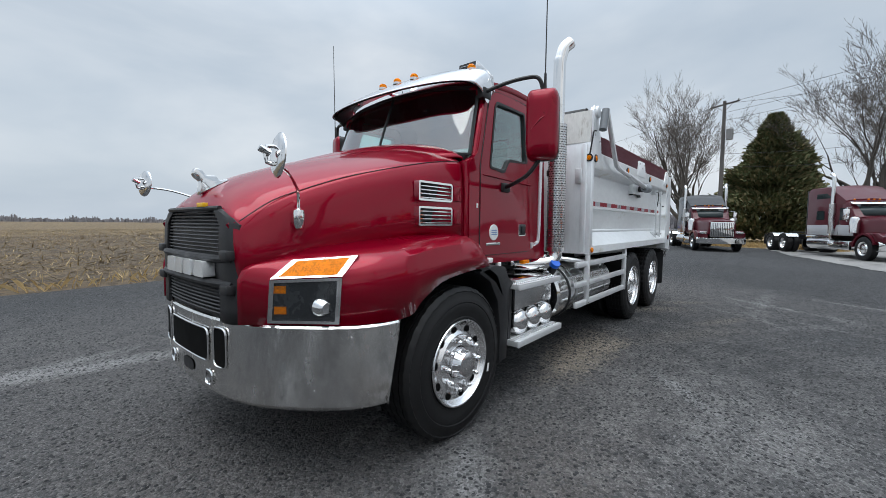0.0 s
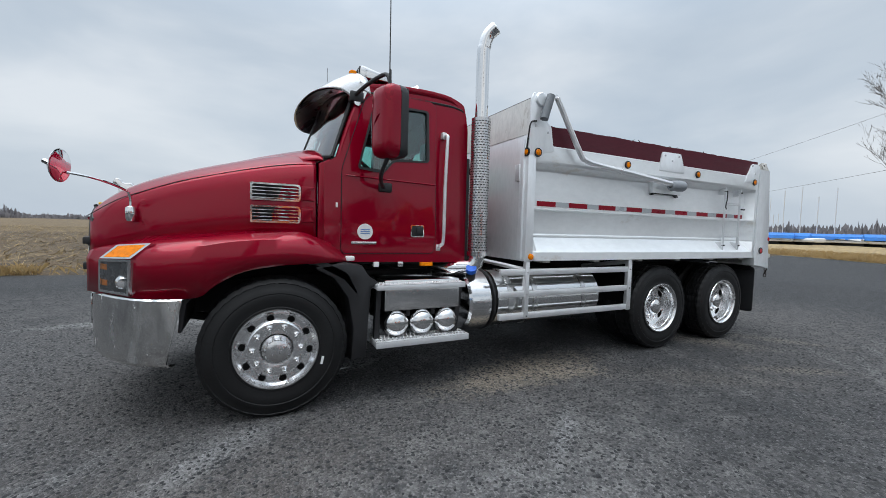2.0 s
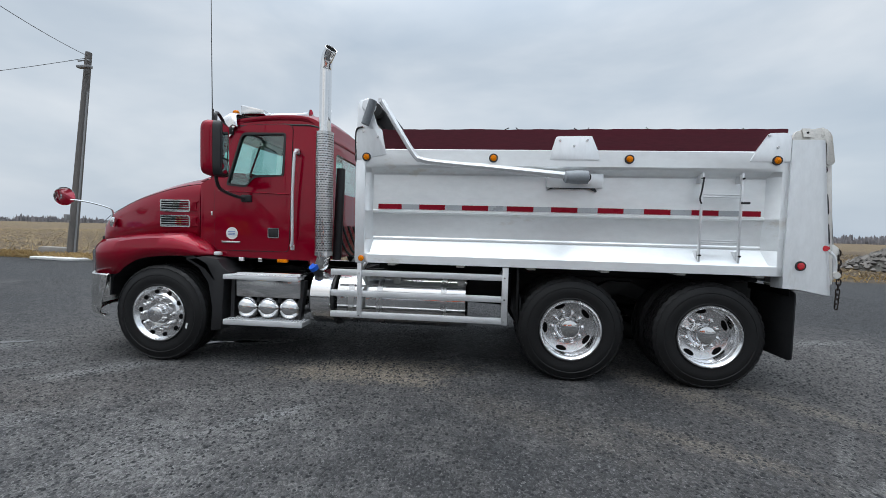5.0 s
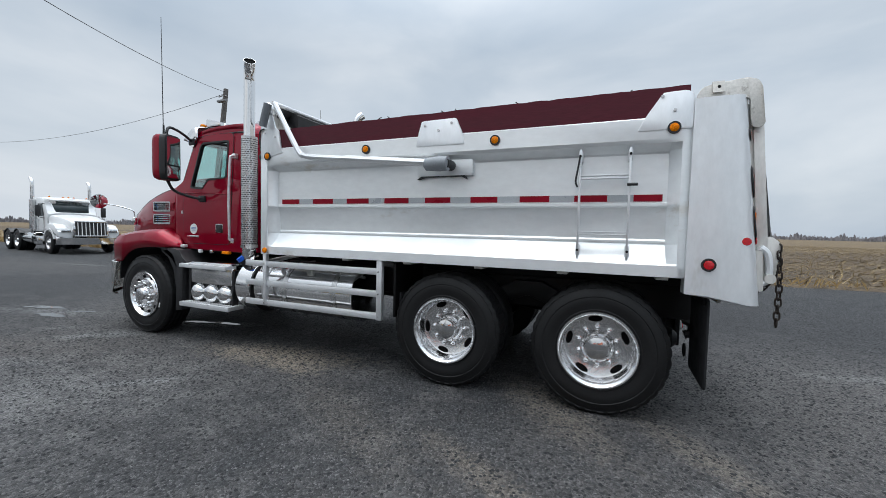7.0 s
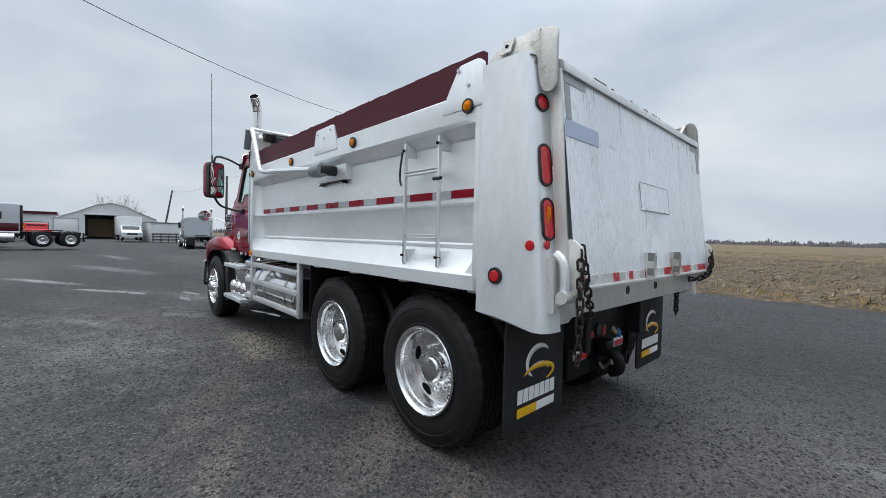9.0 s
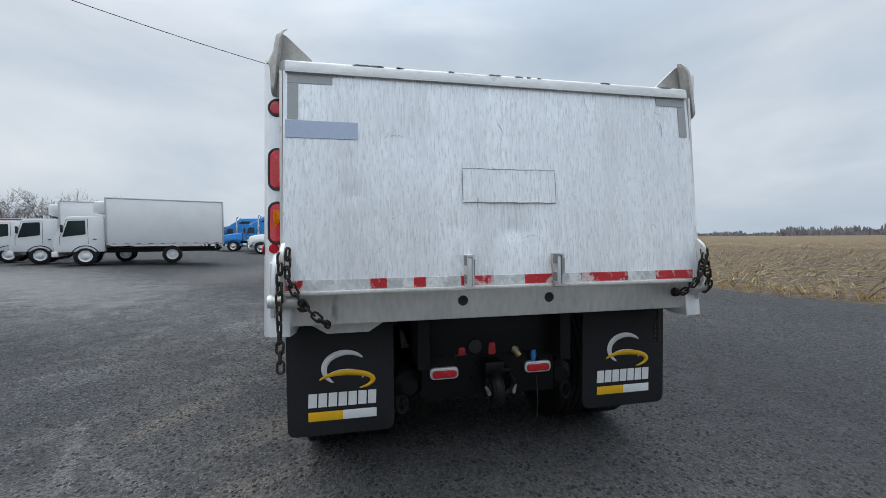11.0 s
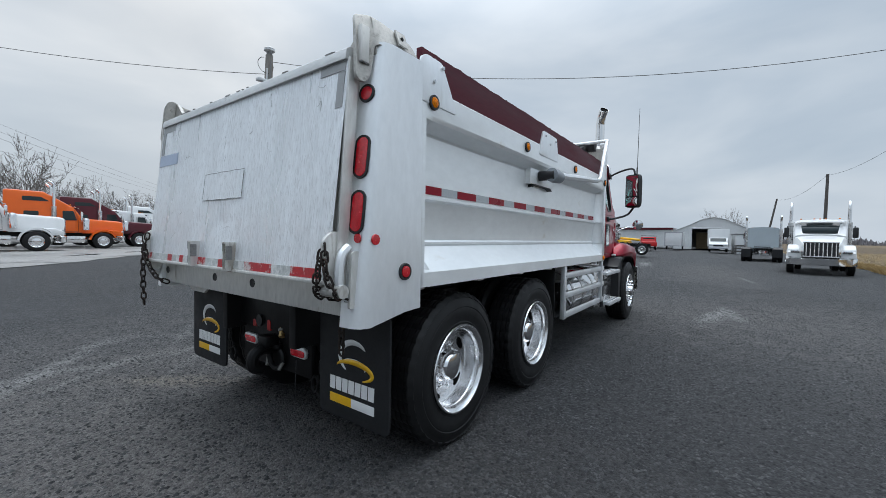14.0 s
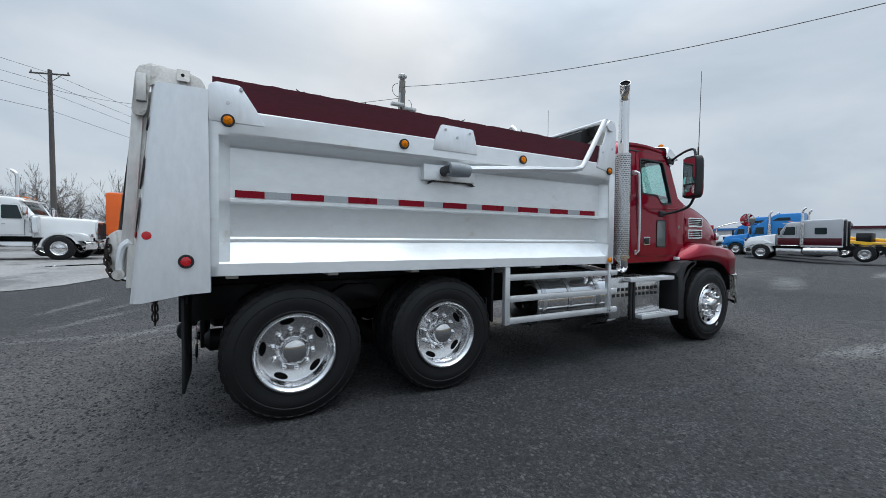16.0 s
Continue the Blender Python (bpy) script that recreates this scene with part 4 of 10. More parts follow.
for s in (-1, 1):
    seam = curve([(-1.22, s * 0.628, 1.405), (-1.06, s * 0.65, 1.517), (-0.90, s * 0.685, 1.588), (-0.65, s * 0.748, 1.68), (-0.38, s * 0.808, 1.753), (-0.10, s * 0.853, 1.82), (0.12, s * 0.878, 1.86), (0.30, s * 0.893, 1.878)], 4)
    part("hood_seam", tube(bmesh.new(), seam, 0.003, 5), BLACK, hood)
    # side vents
    for z0, z1 in ((1.56, 1.695), (1.388, 1.522)):
        v = part("side_vent", mirror_if(plate(bmesh.new(), rounded([(-0.182, z0), (0.172, z0), (0.183, z0 + 0.03), (0.183, z1 - 0.03), (0.172, z1), (-0.182, z1)], 0.012, 2), [rounded([(-0.168, z0 + 0.014), (0.166, z0 + 0.014), (0.166, z1 - 0.014), (-0.168, z1 - 0.014)], 0.01, 2)], "y", -0.932, -0.885), s), CHROME, hood, "chrome louvred side vent")
        part("vent_back", mirror_if(box(bmesh.new(), -0.172, 0.172, -0.908, -0.88, z0 + 0.01, z1 - 0.01), s), BLACK, v)
        for k in range(4):
            z = z0 + 0.018 + k * 0.0262
            part("vent_fin", mirror_if(prism(bmesh.new(), [(-0.934, z), (-0.934, z + 0.007), (-0.918, z + 0.015), (-0.907, z + 0.016), (-0.907, z + 0.006)], "x", -0.170, 0.168, 0.001), s), CHROME, v)
        part("vent_pocket", mirror_if(prism(bmesh.new(), [(0.187, z0 + 0.01), (0.29, z0 + 0.01), (0.262, z0 + 0.035), (0.262, z1 - 0.035), (0.29, z1 - 0.012), (0.187, z1 - 0.012)], "y", -0.942, -0.905, 0.006), s), RED, v)
    # front fender
    F = [[(-1.235, -0.62, 0.86), (-1.235, -0.625, 1.10), (-1.215, -0.635, 1.15), (-1.19, -0.64, 1.17), (-1.15, -0.63, 1.18)],
         [(-1.126, -0.735, 0.86), (-1.12, -0.745, 1.10), (-1.06, -0.765, 1.158), (-0.999, -0.775, 1.205), (-0.97, -0.68, 1.235)],
         [(-1.0, -0.89, 0.86), (-0.995, -0.90, 1.115), (-0.935, -0.905, 1.172), (-0.88, -0.90, 1.217), (-0.86, -0.72, 1.265)],
         [(-0.885, -1.035, 0.86), (-0.875, -1.04, 1.127), (-0.82, -1.04, 1.182), (-0.756, -1.02, 1.228), (-0.70, -0.76, 1.285)],
         [(-0.73, -1.125, 0.86), (-0.72, -1.135, 1.12), (-0.68, -1.11, 1.20), (-0.63, -1.05, 1.243), (-0.57, -0.79, 1.30)],
         [(-0.50, -1.165, 0.865), (-0.5, -1.172, 1.12), (-0.48, -1.15, 1.215), (-0.46, -1.08, 1.262), (-0.4, -0.82, 1.31)],
         [(-0.40, -1.17, 0.94), (-0.39, -1.175, 1.13), (-0.37, -1.15, 1.235), (-0.35, -1.08, 1.28), (-0.3, -0.84, 1.32)],
         [(-0.22, -1.175, 1.035), (-0.21, -1.178, 1.15), (-0.2, -1.15, 1.255), (-0.18, -1.08, 1.298), (-0.15, -0.86, 1.33)],
         [(0.03, -1.175, 1.075), (0.03, -1.178, 1.17), (0.04, -1.15, 1.268), (0.05, -1.08, 1.312), (0.05, -0.87, 1.338)],
         [(0.28, -1.15, 1.085), (0.27, -1.15, 1.16), (0.24, -1.12, 1.262), (0.20, -1.06, 1.312), (0.17, -0.88, 1.338)],
         [(0.46, -1.085, 1.09), (0.45, -1.08, 1.125), (0.39, -1.05, 1.21), (0.31, -1.0, 1.275), (0.26, -0.89, 1.31)],
         [(0.55, -1.0, 1.095), (0.545, -0.99, 1.11), (0.49, -0.97, 1.17), (0.41, -0.95, 1.235), (0.33, -0.9, 1.27)]]
    fender = part("front_fender", mirror_if(loft(bmesh.new(), smooth_rows(F, 4)), s), RED, truck, sharp=42, thick=0.018)
    # headlight
    bl, br, mr, ml = (-1.126, -0.735, 0.872), (-0.89, -1.036, 0.872), (-0.877, -1.046, 1.118), (-1.118, -0.752, 1.100)
    tr, tl = (-0.765, -1.035, 1.222), (-1.008, -0.79, 1.198)
    nrm = Vector((-0.79, -0.61, 0.0))

    def face_frame(corners, out, inset):
        c = sum((Vector(q) for q in corners), Vector()) / len(corners)
        return [Vector(q) + nrm * out for q in corners], [c + (Vector(q) - c) * inset + nrm * out for q in corners]

    def framed(outer, inner, depth):
        bm = bmesh.new()
        o = [bm.verts.new(q) for q in outer]
        i_ = [bm.verts.new(q) for q in inner]
        ob_ = [bm.verts.new(q - nrm * depth) for q in outer]
        ib = [bm.verts.new(q - nrm * depth) for q in inner]
        n = len(o)
        for k in range(n):
            j = (k + 1) % n
            bm.faces.new((o[k], o[j], i_[j], i_[k]))
            bm.faces.new((o[k], ob_[k], ob_[j], o[j]))
            bm.faces.new((i_[k], i_[j], ib[j], ib[k]))
        bmesh.ops.recalc_face_normals(bm, faces=bm.faces[:])
        return bm

    def slab(corners, depth):
        bm = bmesh.new()
        o = [bm.verts.new(q) for q in corners]
        b = [bm.verts.new(Vector(q) - nrm * depth) for q in corners]
        bm.faces.new(o)
        for k in range(len(o)):
            j = (k + 1) % len(o)
            bm.faces.new((o[k], b[k], b[j], o[j]))
        bmesh.ops.recalc_face_normals(bm, faces=bm.faces[:])
        return bm

    o1, i1 = face_frame((bl, br, mr, ml), 0.016, 0.87)
    light = part("headlight", mirror_if(framed(o1, i1, 0.03), s), CHROME, truck, "square headlight in a chrome frame")
    part("lens", mirror_if(slab([q - nrm * 0.003 for q in i1], 0.004), s), LENS, light)
    part("reflector", mirror_if(slab([q - nrm * 0.010 for q in i1], 0.02), s), mat("headlight_bowl", (0.05, 0.053, 0.058), 0.25, 0.3, var=0.3, scale=14), light)
    o2, i2 = face_frame((ml, mr, tr, tl), 0.014, 0.80)
    up = Vector((0, 0, 0.006))
    part("lamp_frame", mirror_if(framed([q + up for q in o2], [q + up for q in i2], 0.03), s), CHROME, light)
    part("turn_signal", mirror_if(slab([q + up * 1.2 for q in i2], 0.03), s), AMBER, light)
    e = (Vector(br) - Vector(bl)).normalized()
    for z in (0.92, 1.03):
        q = Vector(bl) + nrm * 0.010 + e * 0.035 + Vector((0, 0, z - 0.872))
        part("side_marker", mirror_if(slab([q, q + e * 0.065, q + e * 0.065 + Vector((0, 0, 0.04)), q + Vector((0, 0, 0.04))], 0.004), s), AMBER, light)
    q = Vector(bl) + nrm * 0.0 + e * 0.30 + Vector((0, 0, 0.085))
    part("lamp_bulb", mirror_if(lathe(bmesh.new(), [(-0.03, 0.0), (-0.028, 0.03), (0.0, 0.05), (0.03, 0.055)], q, "y", 20), s), CHROME, light)

    # spotting mirror on the hood
    base = (-0.95, s * 0.745, 1.42)
    hm = part("hood_mirror", lathe(bmesh.new(), [(-0.05, 0.0), (-0.05, 0.024), (-0.03, 0.032), (0.03, 0.034), (0.05, 0.03), (0.06, 0.012)], base, "z", 20), CHROME, truck, "round chrome spotting mirror on a stalk")
    top = Vector((-1.231, s * 1.06, 1.70))
    part("stalk", tube(bmesh.new(), curve([(-0.95, s * 0.745, 1.47), (-0.955, s * 0.75, 1.56), (-0.99, s * 0.79, 1.60), (-1.11, s * 0.92, 1.65), tuple(top + Vector((-0.02, -s * 0.02, -0.03)))], 5), 0.0085, 8), CHROME, hm)
    disc = lathe(bmesh.new(), [(0.014, 0.0), (0.012, 0.04), (0.006, 0.083), (-0.004, 0.100), (-0.010, 0.102), (-0.012, 0.094)], (0, 0, 0), "x", 36)
    turn = Matrix.Translation(top) @ pose(0, 0, 0, 0, -4, 169 if s < 0 else -169)
    disc.transform(turn)
    part("mirror_shell", disc, POLISH, hm)
    br_ = tube(bmesh.new(), [(0.012, 0.0, 0.035), (0.045, 0.0, 0.03), (0.05, 0.0, -0.01), (0.04, 0.0, -0.04), (0.012, 0.0, -0.045)], 0.009, 8)
    tube(br_, [(0.03, 0.0, 0.0), (0.075, 0.0, 0.02)], 0.016, 10)
    br_.transform(turn)
    part("mirror_bracket", br_, CHROME, hm)
    gl_ = lathe(bmesh.new(), [(-0.022, 0.0), (-0.018, 0.05), (-0.0125, 0.093)], (0, 0, 0), "x", 36)
    gl_.transform(turn)
    part("mirror_face", gl_, MIRROR, hm)
part("ornament", prism(bmesh.new(), rounded([(-1.20, 1.565), (-1.02, 1.668), (-1.03, 1.683), (-1.085, 1.672), (-1.10, 1.70), (-1.16, 1.695), (-1.18, 1.73), (-1.215, 1.735), (-1.235, 1.70), (-1.215, 1.67), (-1.19, 1.655), (-1.20, 1.61)], 0.012, 2), "y", -0.026, 0.026, 0.010), CHROME, hood, "small chrome hood ornament")
part("hood_plate", box(bmesh.new(), -1.262, -1.235, -0.26, -0.16, 1.488, 1.512, 0.003), YELLOW, hood)

# cab
SIDE = rounded([(0.36, 1.08), (1.68, 1.06), (1.70, 2.34), (1.665, 2.56), (1.58, 2.605), (0.72, 2.565), (0.655, 2.49), (0.485, 1.97), (0.36, 1.88)], 0.03, 3)
DOOR = rounded([(0.50, 1.15), (1.345, 1.15), (1.36, 1.3), (1.36, 2.50), (1.30, 2.545), (0.80, 2.53), (0.70, 2.47), (0.50, 1.85)], 0.05, 4)
WINDOW = rounded([(0.63, 1.865), (0.86, 1.845), (0.95, 1.955), (1.285, 1.975), (1.285, 2.445), (0.80, 2.445), (0.765, 2.40)], 0.035, 4)


def grow(loop, d):
    cx = sum(p[0] for p in loop) / len(loop)
    cz = sum(p[1] for p in loop) / len(loop)
    out = []
    for x, z in loop:
        v = Vector((x - cx, z - cz))
        v = v * (1 + d / v.length)
        out.append((cx + v.x, cz + v.y))
    return out


def lean(bm):
    """Tumblehome: the cab's sides lean in above the belt."""
    for v in bm.verts:
        k = max(0.0, v.co.z - 1.8)
        v.co.y += (1 if v.co.y < 0 else -1) * (0.085 * k)
    return bm


for s in (-1, 1):
    part("cab_side", mirror_if(lean(plate(bmesh.new(), SIDE, [grow(DOOR, 0.006)], "y", -0.955, -0.90)), s), RED, truck, sharp=30)
    door = part("door", mirror_if(lean(plate(bmesh.new(), DOOR, [WINDOW], "y", -0.962, -0.91)), s), RED, truck, "dark red cab door with a dropped window sill", sharp=30)
    part("window_seal", mirror_if(lean(plate(bmesh.new(), grow(WINDOW, 0.004), [grow(WINDOW, -0.022)], "y", -0.968, -0.925)), s), BLACK, door)
    part("window_pane", mirror_if(lean(prism(bmesh.new(), grow(WINDOW, -0.015), "y", -0.946, -0.941)), s), GLASS, door).visible_shadow = False
    part("door_seam", mirror_if(lean(tube(bmesh.new(), [(x, -0.957, z) for x, z in grow(DOOR, 0.003) + [grow(DOOR, 0.003)[0]]], 0.004, 5, False)), s), BLACK, door)
    part("belt_crease", mirror_if(tube(bmesh.new(), [(0.53, -0.962, 1.80), (1.35, -0.962, 1.775)], 0.006, 6), s), RED, door)
    h = part("door_handle", mirror_if(plate(bmesh.new(), rounded([(1.115, 1.295), (1.245, 1.295), (1.245, 1.405), (1.115, 1.405)], 0.015, 3), [rounded([(1.125, 1.305), (1.235, 1.305), (1.235, 1.395), (1.125, 1.395)], 0.012, 3)], "y", -0.968, -0.955), s), CHROME, door)
    part("handle_pocket", mirror_if(box(bmesh.new(), 1.12, 1.24, -0.9655, -0.95, 1.30, 1.40, 0.004), s), BLACK, h)
    part("handle_lever", mirror_if(box(bmesh.new(), 1.17, 1.235, -0.975, -0.964, 1.32, 1.385, 0.004), s), BLACK, h)
    if s < 0:
        part("door_badge", mirror_if(lathe(bmesh.new(), [(0.003, 0.068), (-0.003, 0.066), (-0.0035, 0.0)], (0.70, -0.963, 1.335), "y", 32), s), WHITE, door, "oval white company sticker")
        for k in range(3):
            part("sticker_bar", mirror_if(box(bmesh.new(), 0.66, 0.74, -0.9685, -0.9655, 1.315 + k * 0.017, 1.322 + k * 0.017), s), mat("sticker_blue", (0.1, 0.2, 0.45), 0.5), door)
        part("name_strip", mirror_if(box(bmesh.new(), 0.58, 0.80, -0.9675, -0.96, 1.227, 1.25, 0.002), s), CHROME, door)
    else:
        low = rounded([(0.77, 1.27), (0.97, 1.27), (0.97, 1.63), (0.77, 1.63)], 0.03, 3)
        pw_ = part("low_window", prism(bmesh.new(), low, "y", 0.960, 0.966), DARKGLASS_DOOR, door, "small low window in the door")
        part("window_seal", plate(bmesh.new(), grow(low, 0.006), [grow(low, -0.012)], "y", 0.958, 0.9685), BLACK, pw_)
    gb = part("grab_handle", mirror_if(tube(bmesh.new(), curve([(1.43, -0.93, 2.235), (1.44, -1.0, 2.225), (1.435, -1.015, 2.16), (1.42, -1.02, 1.75), (1.42, -1.015, 1.29), (1.40, -1.0, 1.225), (1.395, -0.95, 1.20)], 5), 0.016, 10), s), BARE, truck, "curved white grab handle")
    for p in ((1.43, 2.235), (1.395, 1.20)):
        part("handle_foot", mirror_if(box(bmesh.new(), p[0] - 0.022, p[0] + 0.022, -0.965, -0.935 if p[1] < 2 else -0.915, p[1] - 0.03, p[1] + 0.03, 0.005), s), BARE, gb)
    part("hinge_cover", mirror_if(box(bmesh.new(), 0.452, 0.468, -0.962, -0.95, 1.53, 1.57, 0.002), s), WHITE, truck)
    part("cowl_side", mirror_if(prism(bmesh.new(), [(0.31, 1.16), (0.36, 1.12), (0.40, 1.12), (0.44, 1.90), (0.40, 1.92), (0.32, 1.88)], "y", -0.945, -0.87, 0.01), s), RED, truck)
    part("pillar", mirror_if(tube(bmesh.new(), curve([(0.475, -0.905, 1.93), (0.575, -0.888, 2.25), (0.67, -0.862, 2.50)], 5), [0.028] * 11, 10), s), RED, truck)
    # door mirrors
    shell, cup = [], []
    for xx, sy, sz in ((0.665, 0.45, 0.62), (0.675, 0.75, 0.85), (0.695, 0.92, 0.94), (0.735, 1.0, 1.0), (0.79, 1.0, 1.0)) if s < 0 else ((0.735, 0.45, 0.62), (0.74, 0.72, 0.85), (0.75, 0.86, 0.94), (0.768, 0.93, 1.0), (0.79, 0.95, 1.0)):
        shell.append([(xx, s * 1.345 + 0.122 * sy * b, 2.175 + 0.268 * sz * c) for b, c in rounded([(-1, -1), (1, -1), (1, 1), (-1, 1)], 0.4, 4)])
    for xx, sy, sz in ((0.792, 1.005, 1.005), (0.84, 1.005, 1.0), (0.862, 0.97, 0.985)) if s < 0 else ((0.776, 0.965, 1.005), (0.84, 0.97, 1.0), (0.862, 0.93, 0.985)):
        cup.append([(xx, s * 1.345 + 0.122 * sy * b, 2.175 + 0.268 * sz * c) for b, c in rounded([(-1, -1), (1, -1), (1, 1), (-1, 1)], 0.4, 4)])
    mr_ = part("door_mirror", loft(bmesh.new(), shell, closed=True, caps=True), DARKRED, truck, "tall red door mirror on black arms", sharp=40)
    part("mirror_housing", loft(bmesh.new(), cup, closed=True, caps=True), BLACK, mr_, sharp=40)
    part("mirror_rim", box(bmesh.new(), 0.855, 0.872, s * 1.345 - 0.108, s * 1.345 + 0.108, 1.925, 2.425, 0.006), BLACK, mr_)
    for nm, z0, z1, b in (("mirror_pane", 2.09, 2.415, 0.012), ("convex_pane", 1.935, 2.07, 0.022)):
        pane = loft(bmesh.new(), [[(0.874 + b * (1 - u * u) * (1 - 0.6 * v * v), s * 1.345 + 0.096 * u, (z0 + z1) / 2 + (z1 - z0) / 2 * v) for v in np.linspace(-1, 1, 9)] for u in np.linspace(-1, 1, 11)])
        part(nm, pane, MIRROR, mr_, sharp=80)
    if s < 0:
        part("shell_crease", tube(bmesh.new(), [(0.672, s * 1.27, 2.12), (0.660, s * 1.345, 2.2), (0.69, s * 1.445, 2.26), (0.785, s * 1.467, 2.28)], 0.005, 6), DARKRED, mr_)
    part("whip_antenna", tube(bmesh.new(), [(0.76, s * 1.36, 2.43), (0.76, s * 1.36, 2.56), (0.755, s * 1.36, 2.57), (0.745, s * 1.365, 3.80 if s < 0 else 3.52)], [0.012, 0.01, 0.005, 0.003], 6), BLACK, mr_)
    mr_.matrix_basis = Matrix.Translation((0.78, s * 1.345, 0)) @ Matrix.Rotation(radians(17 if s < 0 else -20), 4, "Z") @ Matrix.Translation((-0.78, -s * 1.345, 0))
    part("mirror_arm", tube(bmesh.new(), curve([(0.60, s * 0.91, 2.47), (0.66, s * 1.05, 2.52), (0.72, s * 1.2, 2.55), (0.76, s * 1.31, 2.54), (0.78, s * 1.345, 2.43)], 5), 0.016, 8), BLACK, truck)
    part("mirror_arm", tube(bmesh.new(), curve([(0.86, s * 0.965, 1.72), (0.80, s * 1.08, 1.74), (0.75, s * 1.24, 1.80), (0.77, s * 1.33, 1.915)], 5), 0.017, 8), BLACK, truck)
    part("arm_foot", box(bmesh.new(), 0.81, 0.93, s * 0.96 - 0.025, s * 0.96 + 0.025, 1.68, 1.76, 0.015), BLACK, truck)
    part("arm_foot", box(bmesh.new(), 0.56, 0.68, s * 0.90 - 0.035, s * 0.90 + 0.035, 2.42, 2.51, 0.015), BLACK, truck)

roof = []
for x, zs, zc, w in ((0.56, 2.50, 2.56, 0.875), (0.62, 2.555, 2.65, 0.885), (0.75, 2.60, 2.71, 0.892), (1.1, 2.635, 2.755, 0.895), (1.45, 2.63, 2.75, 0.895), (1.62, 2.58, 2.69, 0.892), (1.69, 2.48, 2.57, 0.89), (1.705, 2.38, 2.42, 0.89)):
    roof.append([(x, y * w, zc - (zc - zs) * abs(y) ** 3.2 - (0.05 if abs(y) == 1 else 0)) for y in (-1, -0.985, -0.95, -0.88, -0.7, -0.45, -0.2, 0, 0.2, 0.45, 0.7, 0.88, 0.95, 0.985, 1)])
part("roof", loft(bmesh.new(), smooth_rows(roof, 3)), RED, truck, sharp=45, thick=0.02)
part("drip_rail", tube(bmesh.new(), curve([(0.72, -0.885, 2.525), (1.55, -0.89, 2.53), (1.69, -0.88, 2.44)], 4), 0.012, 6), BLACK, truck)
part("drip_rail", tube(bmesh.new(), curve([(0.72, 0.885, 2.525), (1.55, 0.89, 2.53), (1.69, 0.88, 2.44)], 4), 0.012, 6), BLACK, truck)
part("back_wall", plate(bmesh.new(), [(-0.90, 1.06), (0.90, 1.06), (0.91, 2.0), (0.86, 2.50), (0.6, 2.60), (0.0, 2.625), (-0.6, 2.60), (-0.86, 2.50), (-0.91, 2.0)], [rounded([(-0.5, 1.85), (0.5, 1.85), (0.5, 2.3), (-0.5, 2.3)], 0.05, 3)], "x", 1.65, 1.70), RED, truck)
part("back_window", box(bmesh.new(), 1.67, 1.676, -0.5, 0.5, 1.85, 2.3), GLASS, truck).visible_shadow = False
part("cab_floor", box(bmesh.new(), 0.30, 1.66, -0.90, 0.90, 1.05, 1.10), FRAME, truck)
part("fire_wall", prism(bmesh.new(), [(0.28, 1.06), (0.33, 1.06), (0.40, 1.92), (0.36, 1.94)], "y", -0.90, 0.90), FRAME, truck)
ws = [[(xb + (xt - xb) * k, y * (1 - 0.055 * k), zb + (zt - zb) * k) for k in (0, 0.25, 0.5, 0.75, 1.0)] for y, xb, zb, xt, zt in
      ((-0.90, 0.43, 1.95, 0.61, 2.51), (-0.8, 0.36, 1.95, 0.565, 2.53), (-0.5, 0.28, 1.955, 0.50, 2.555), (0, 0.245, 1.96, 0.475, 2.57), (0.5, 0.28, 1.955, 0.50, 2.555), (0.8, 0.36, 1.95, 0.565, 2.53), (0.90, 0.43, 1.95, 0.61, 2.51))]
screen = part("windscreen", loft(bmesh.new(), smooth_rows(ws, 4)), SCREEN, truck, "wide windscreen with a black edge")
screen.visible_shadow = False
edge = [r[0] for r in smooth_rows(ws, 4)] + list(smooth_rows(ws, 4)[-1][1:]) + [r[-1] for r in smooth_rows(ws, 4)][::-1] + list(smooth_rows(ws, 4)[0][::-1])
part("screen_seal", tube(bmesh.new(), [Vector(q) + Vector((-0.004, 0, 0)) for q in edge], 0.016, 6, False), BLACK, screen)
part("cowl_panel", loft(bmesh.new(), [[(0.30, y, 1.90 + 0.02 * math.cos(y)), (0.30 + 0.13 * y * y - 0.03, y, 1.965)] for y in np.linspace(-0.70, 0.70, 13)]), BLACK, truck, thick=0.01)
for y0, y1 in ((-0.62, -0.12), (0.05, 0.55)):
    part("wiper", tube(bmesh.new(), [(0.27, y0, 1.98), (0.30, (y0 + y1) / 2, 2.02), (0.33, y1, 2.03)], 0.008, 6), BLACK, screen)
part("wiper_post", tube(bmesh.new(), [(0.25, 0.02, 1.97), (0.47, 0.02, 2.56)], 0.012, 6), BLACK, screen)

# sun visor over the windscreen
vis = []
for y, xr, zr, xf, zf in ((-0.928, 0.68, 2.52, 0.62, 2.42), (-0.920, 0.66, 2.61, 0.50, 2.495), (-0.875, 0.64, 2.675, 0.385, 2.512), (-0.68, 0.62, 2.71, 0.295, 2.522), (-0.35, 0.60, 2.728, 0.24, 2.527), (0, 0.59, 2.733, 0.222, 2.528)):
    d, h = xr - xf, zr - zf
    vis.append([(xr + 0.06, y, zr - 0.02), (xr, y, zr), (xr - d * 0.3, y, zr - h * 0.15), (xr - d * 0.65, y, zr - h * 0.52), (xr - d * 0.9, y, zr - h * 0.86), (xf, y, zf)])
vis = vis + [[(x, -y, z) for x, y, z in r] for r in vis[-2::-1]]
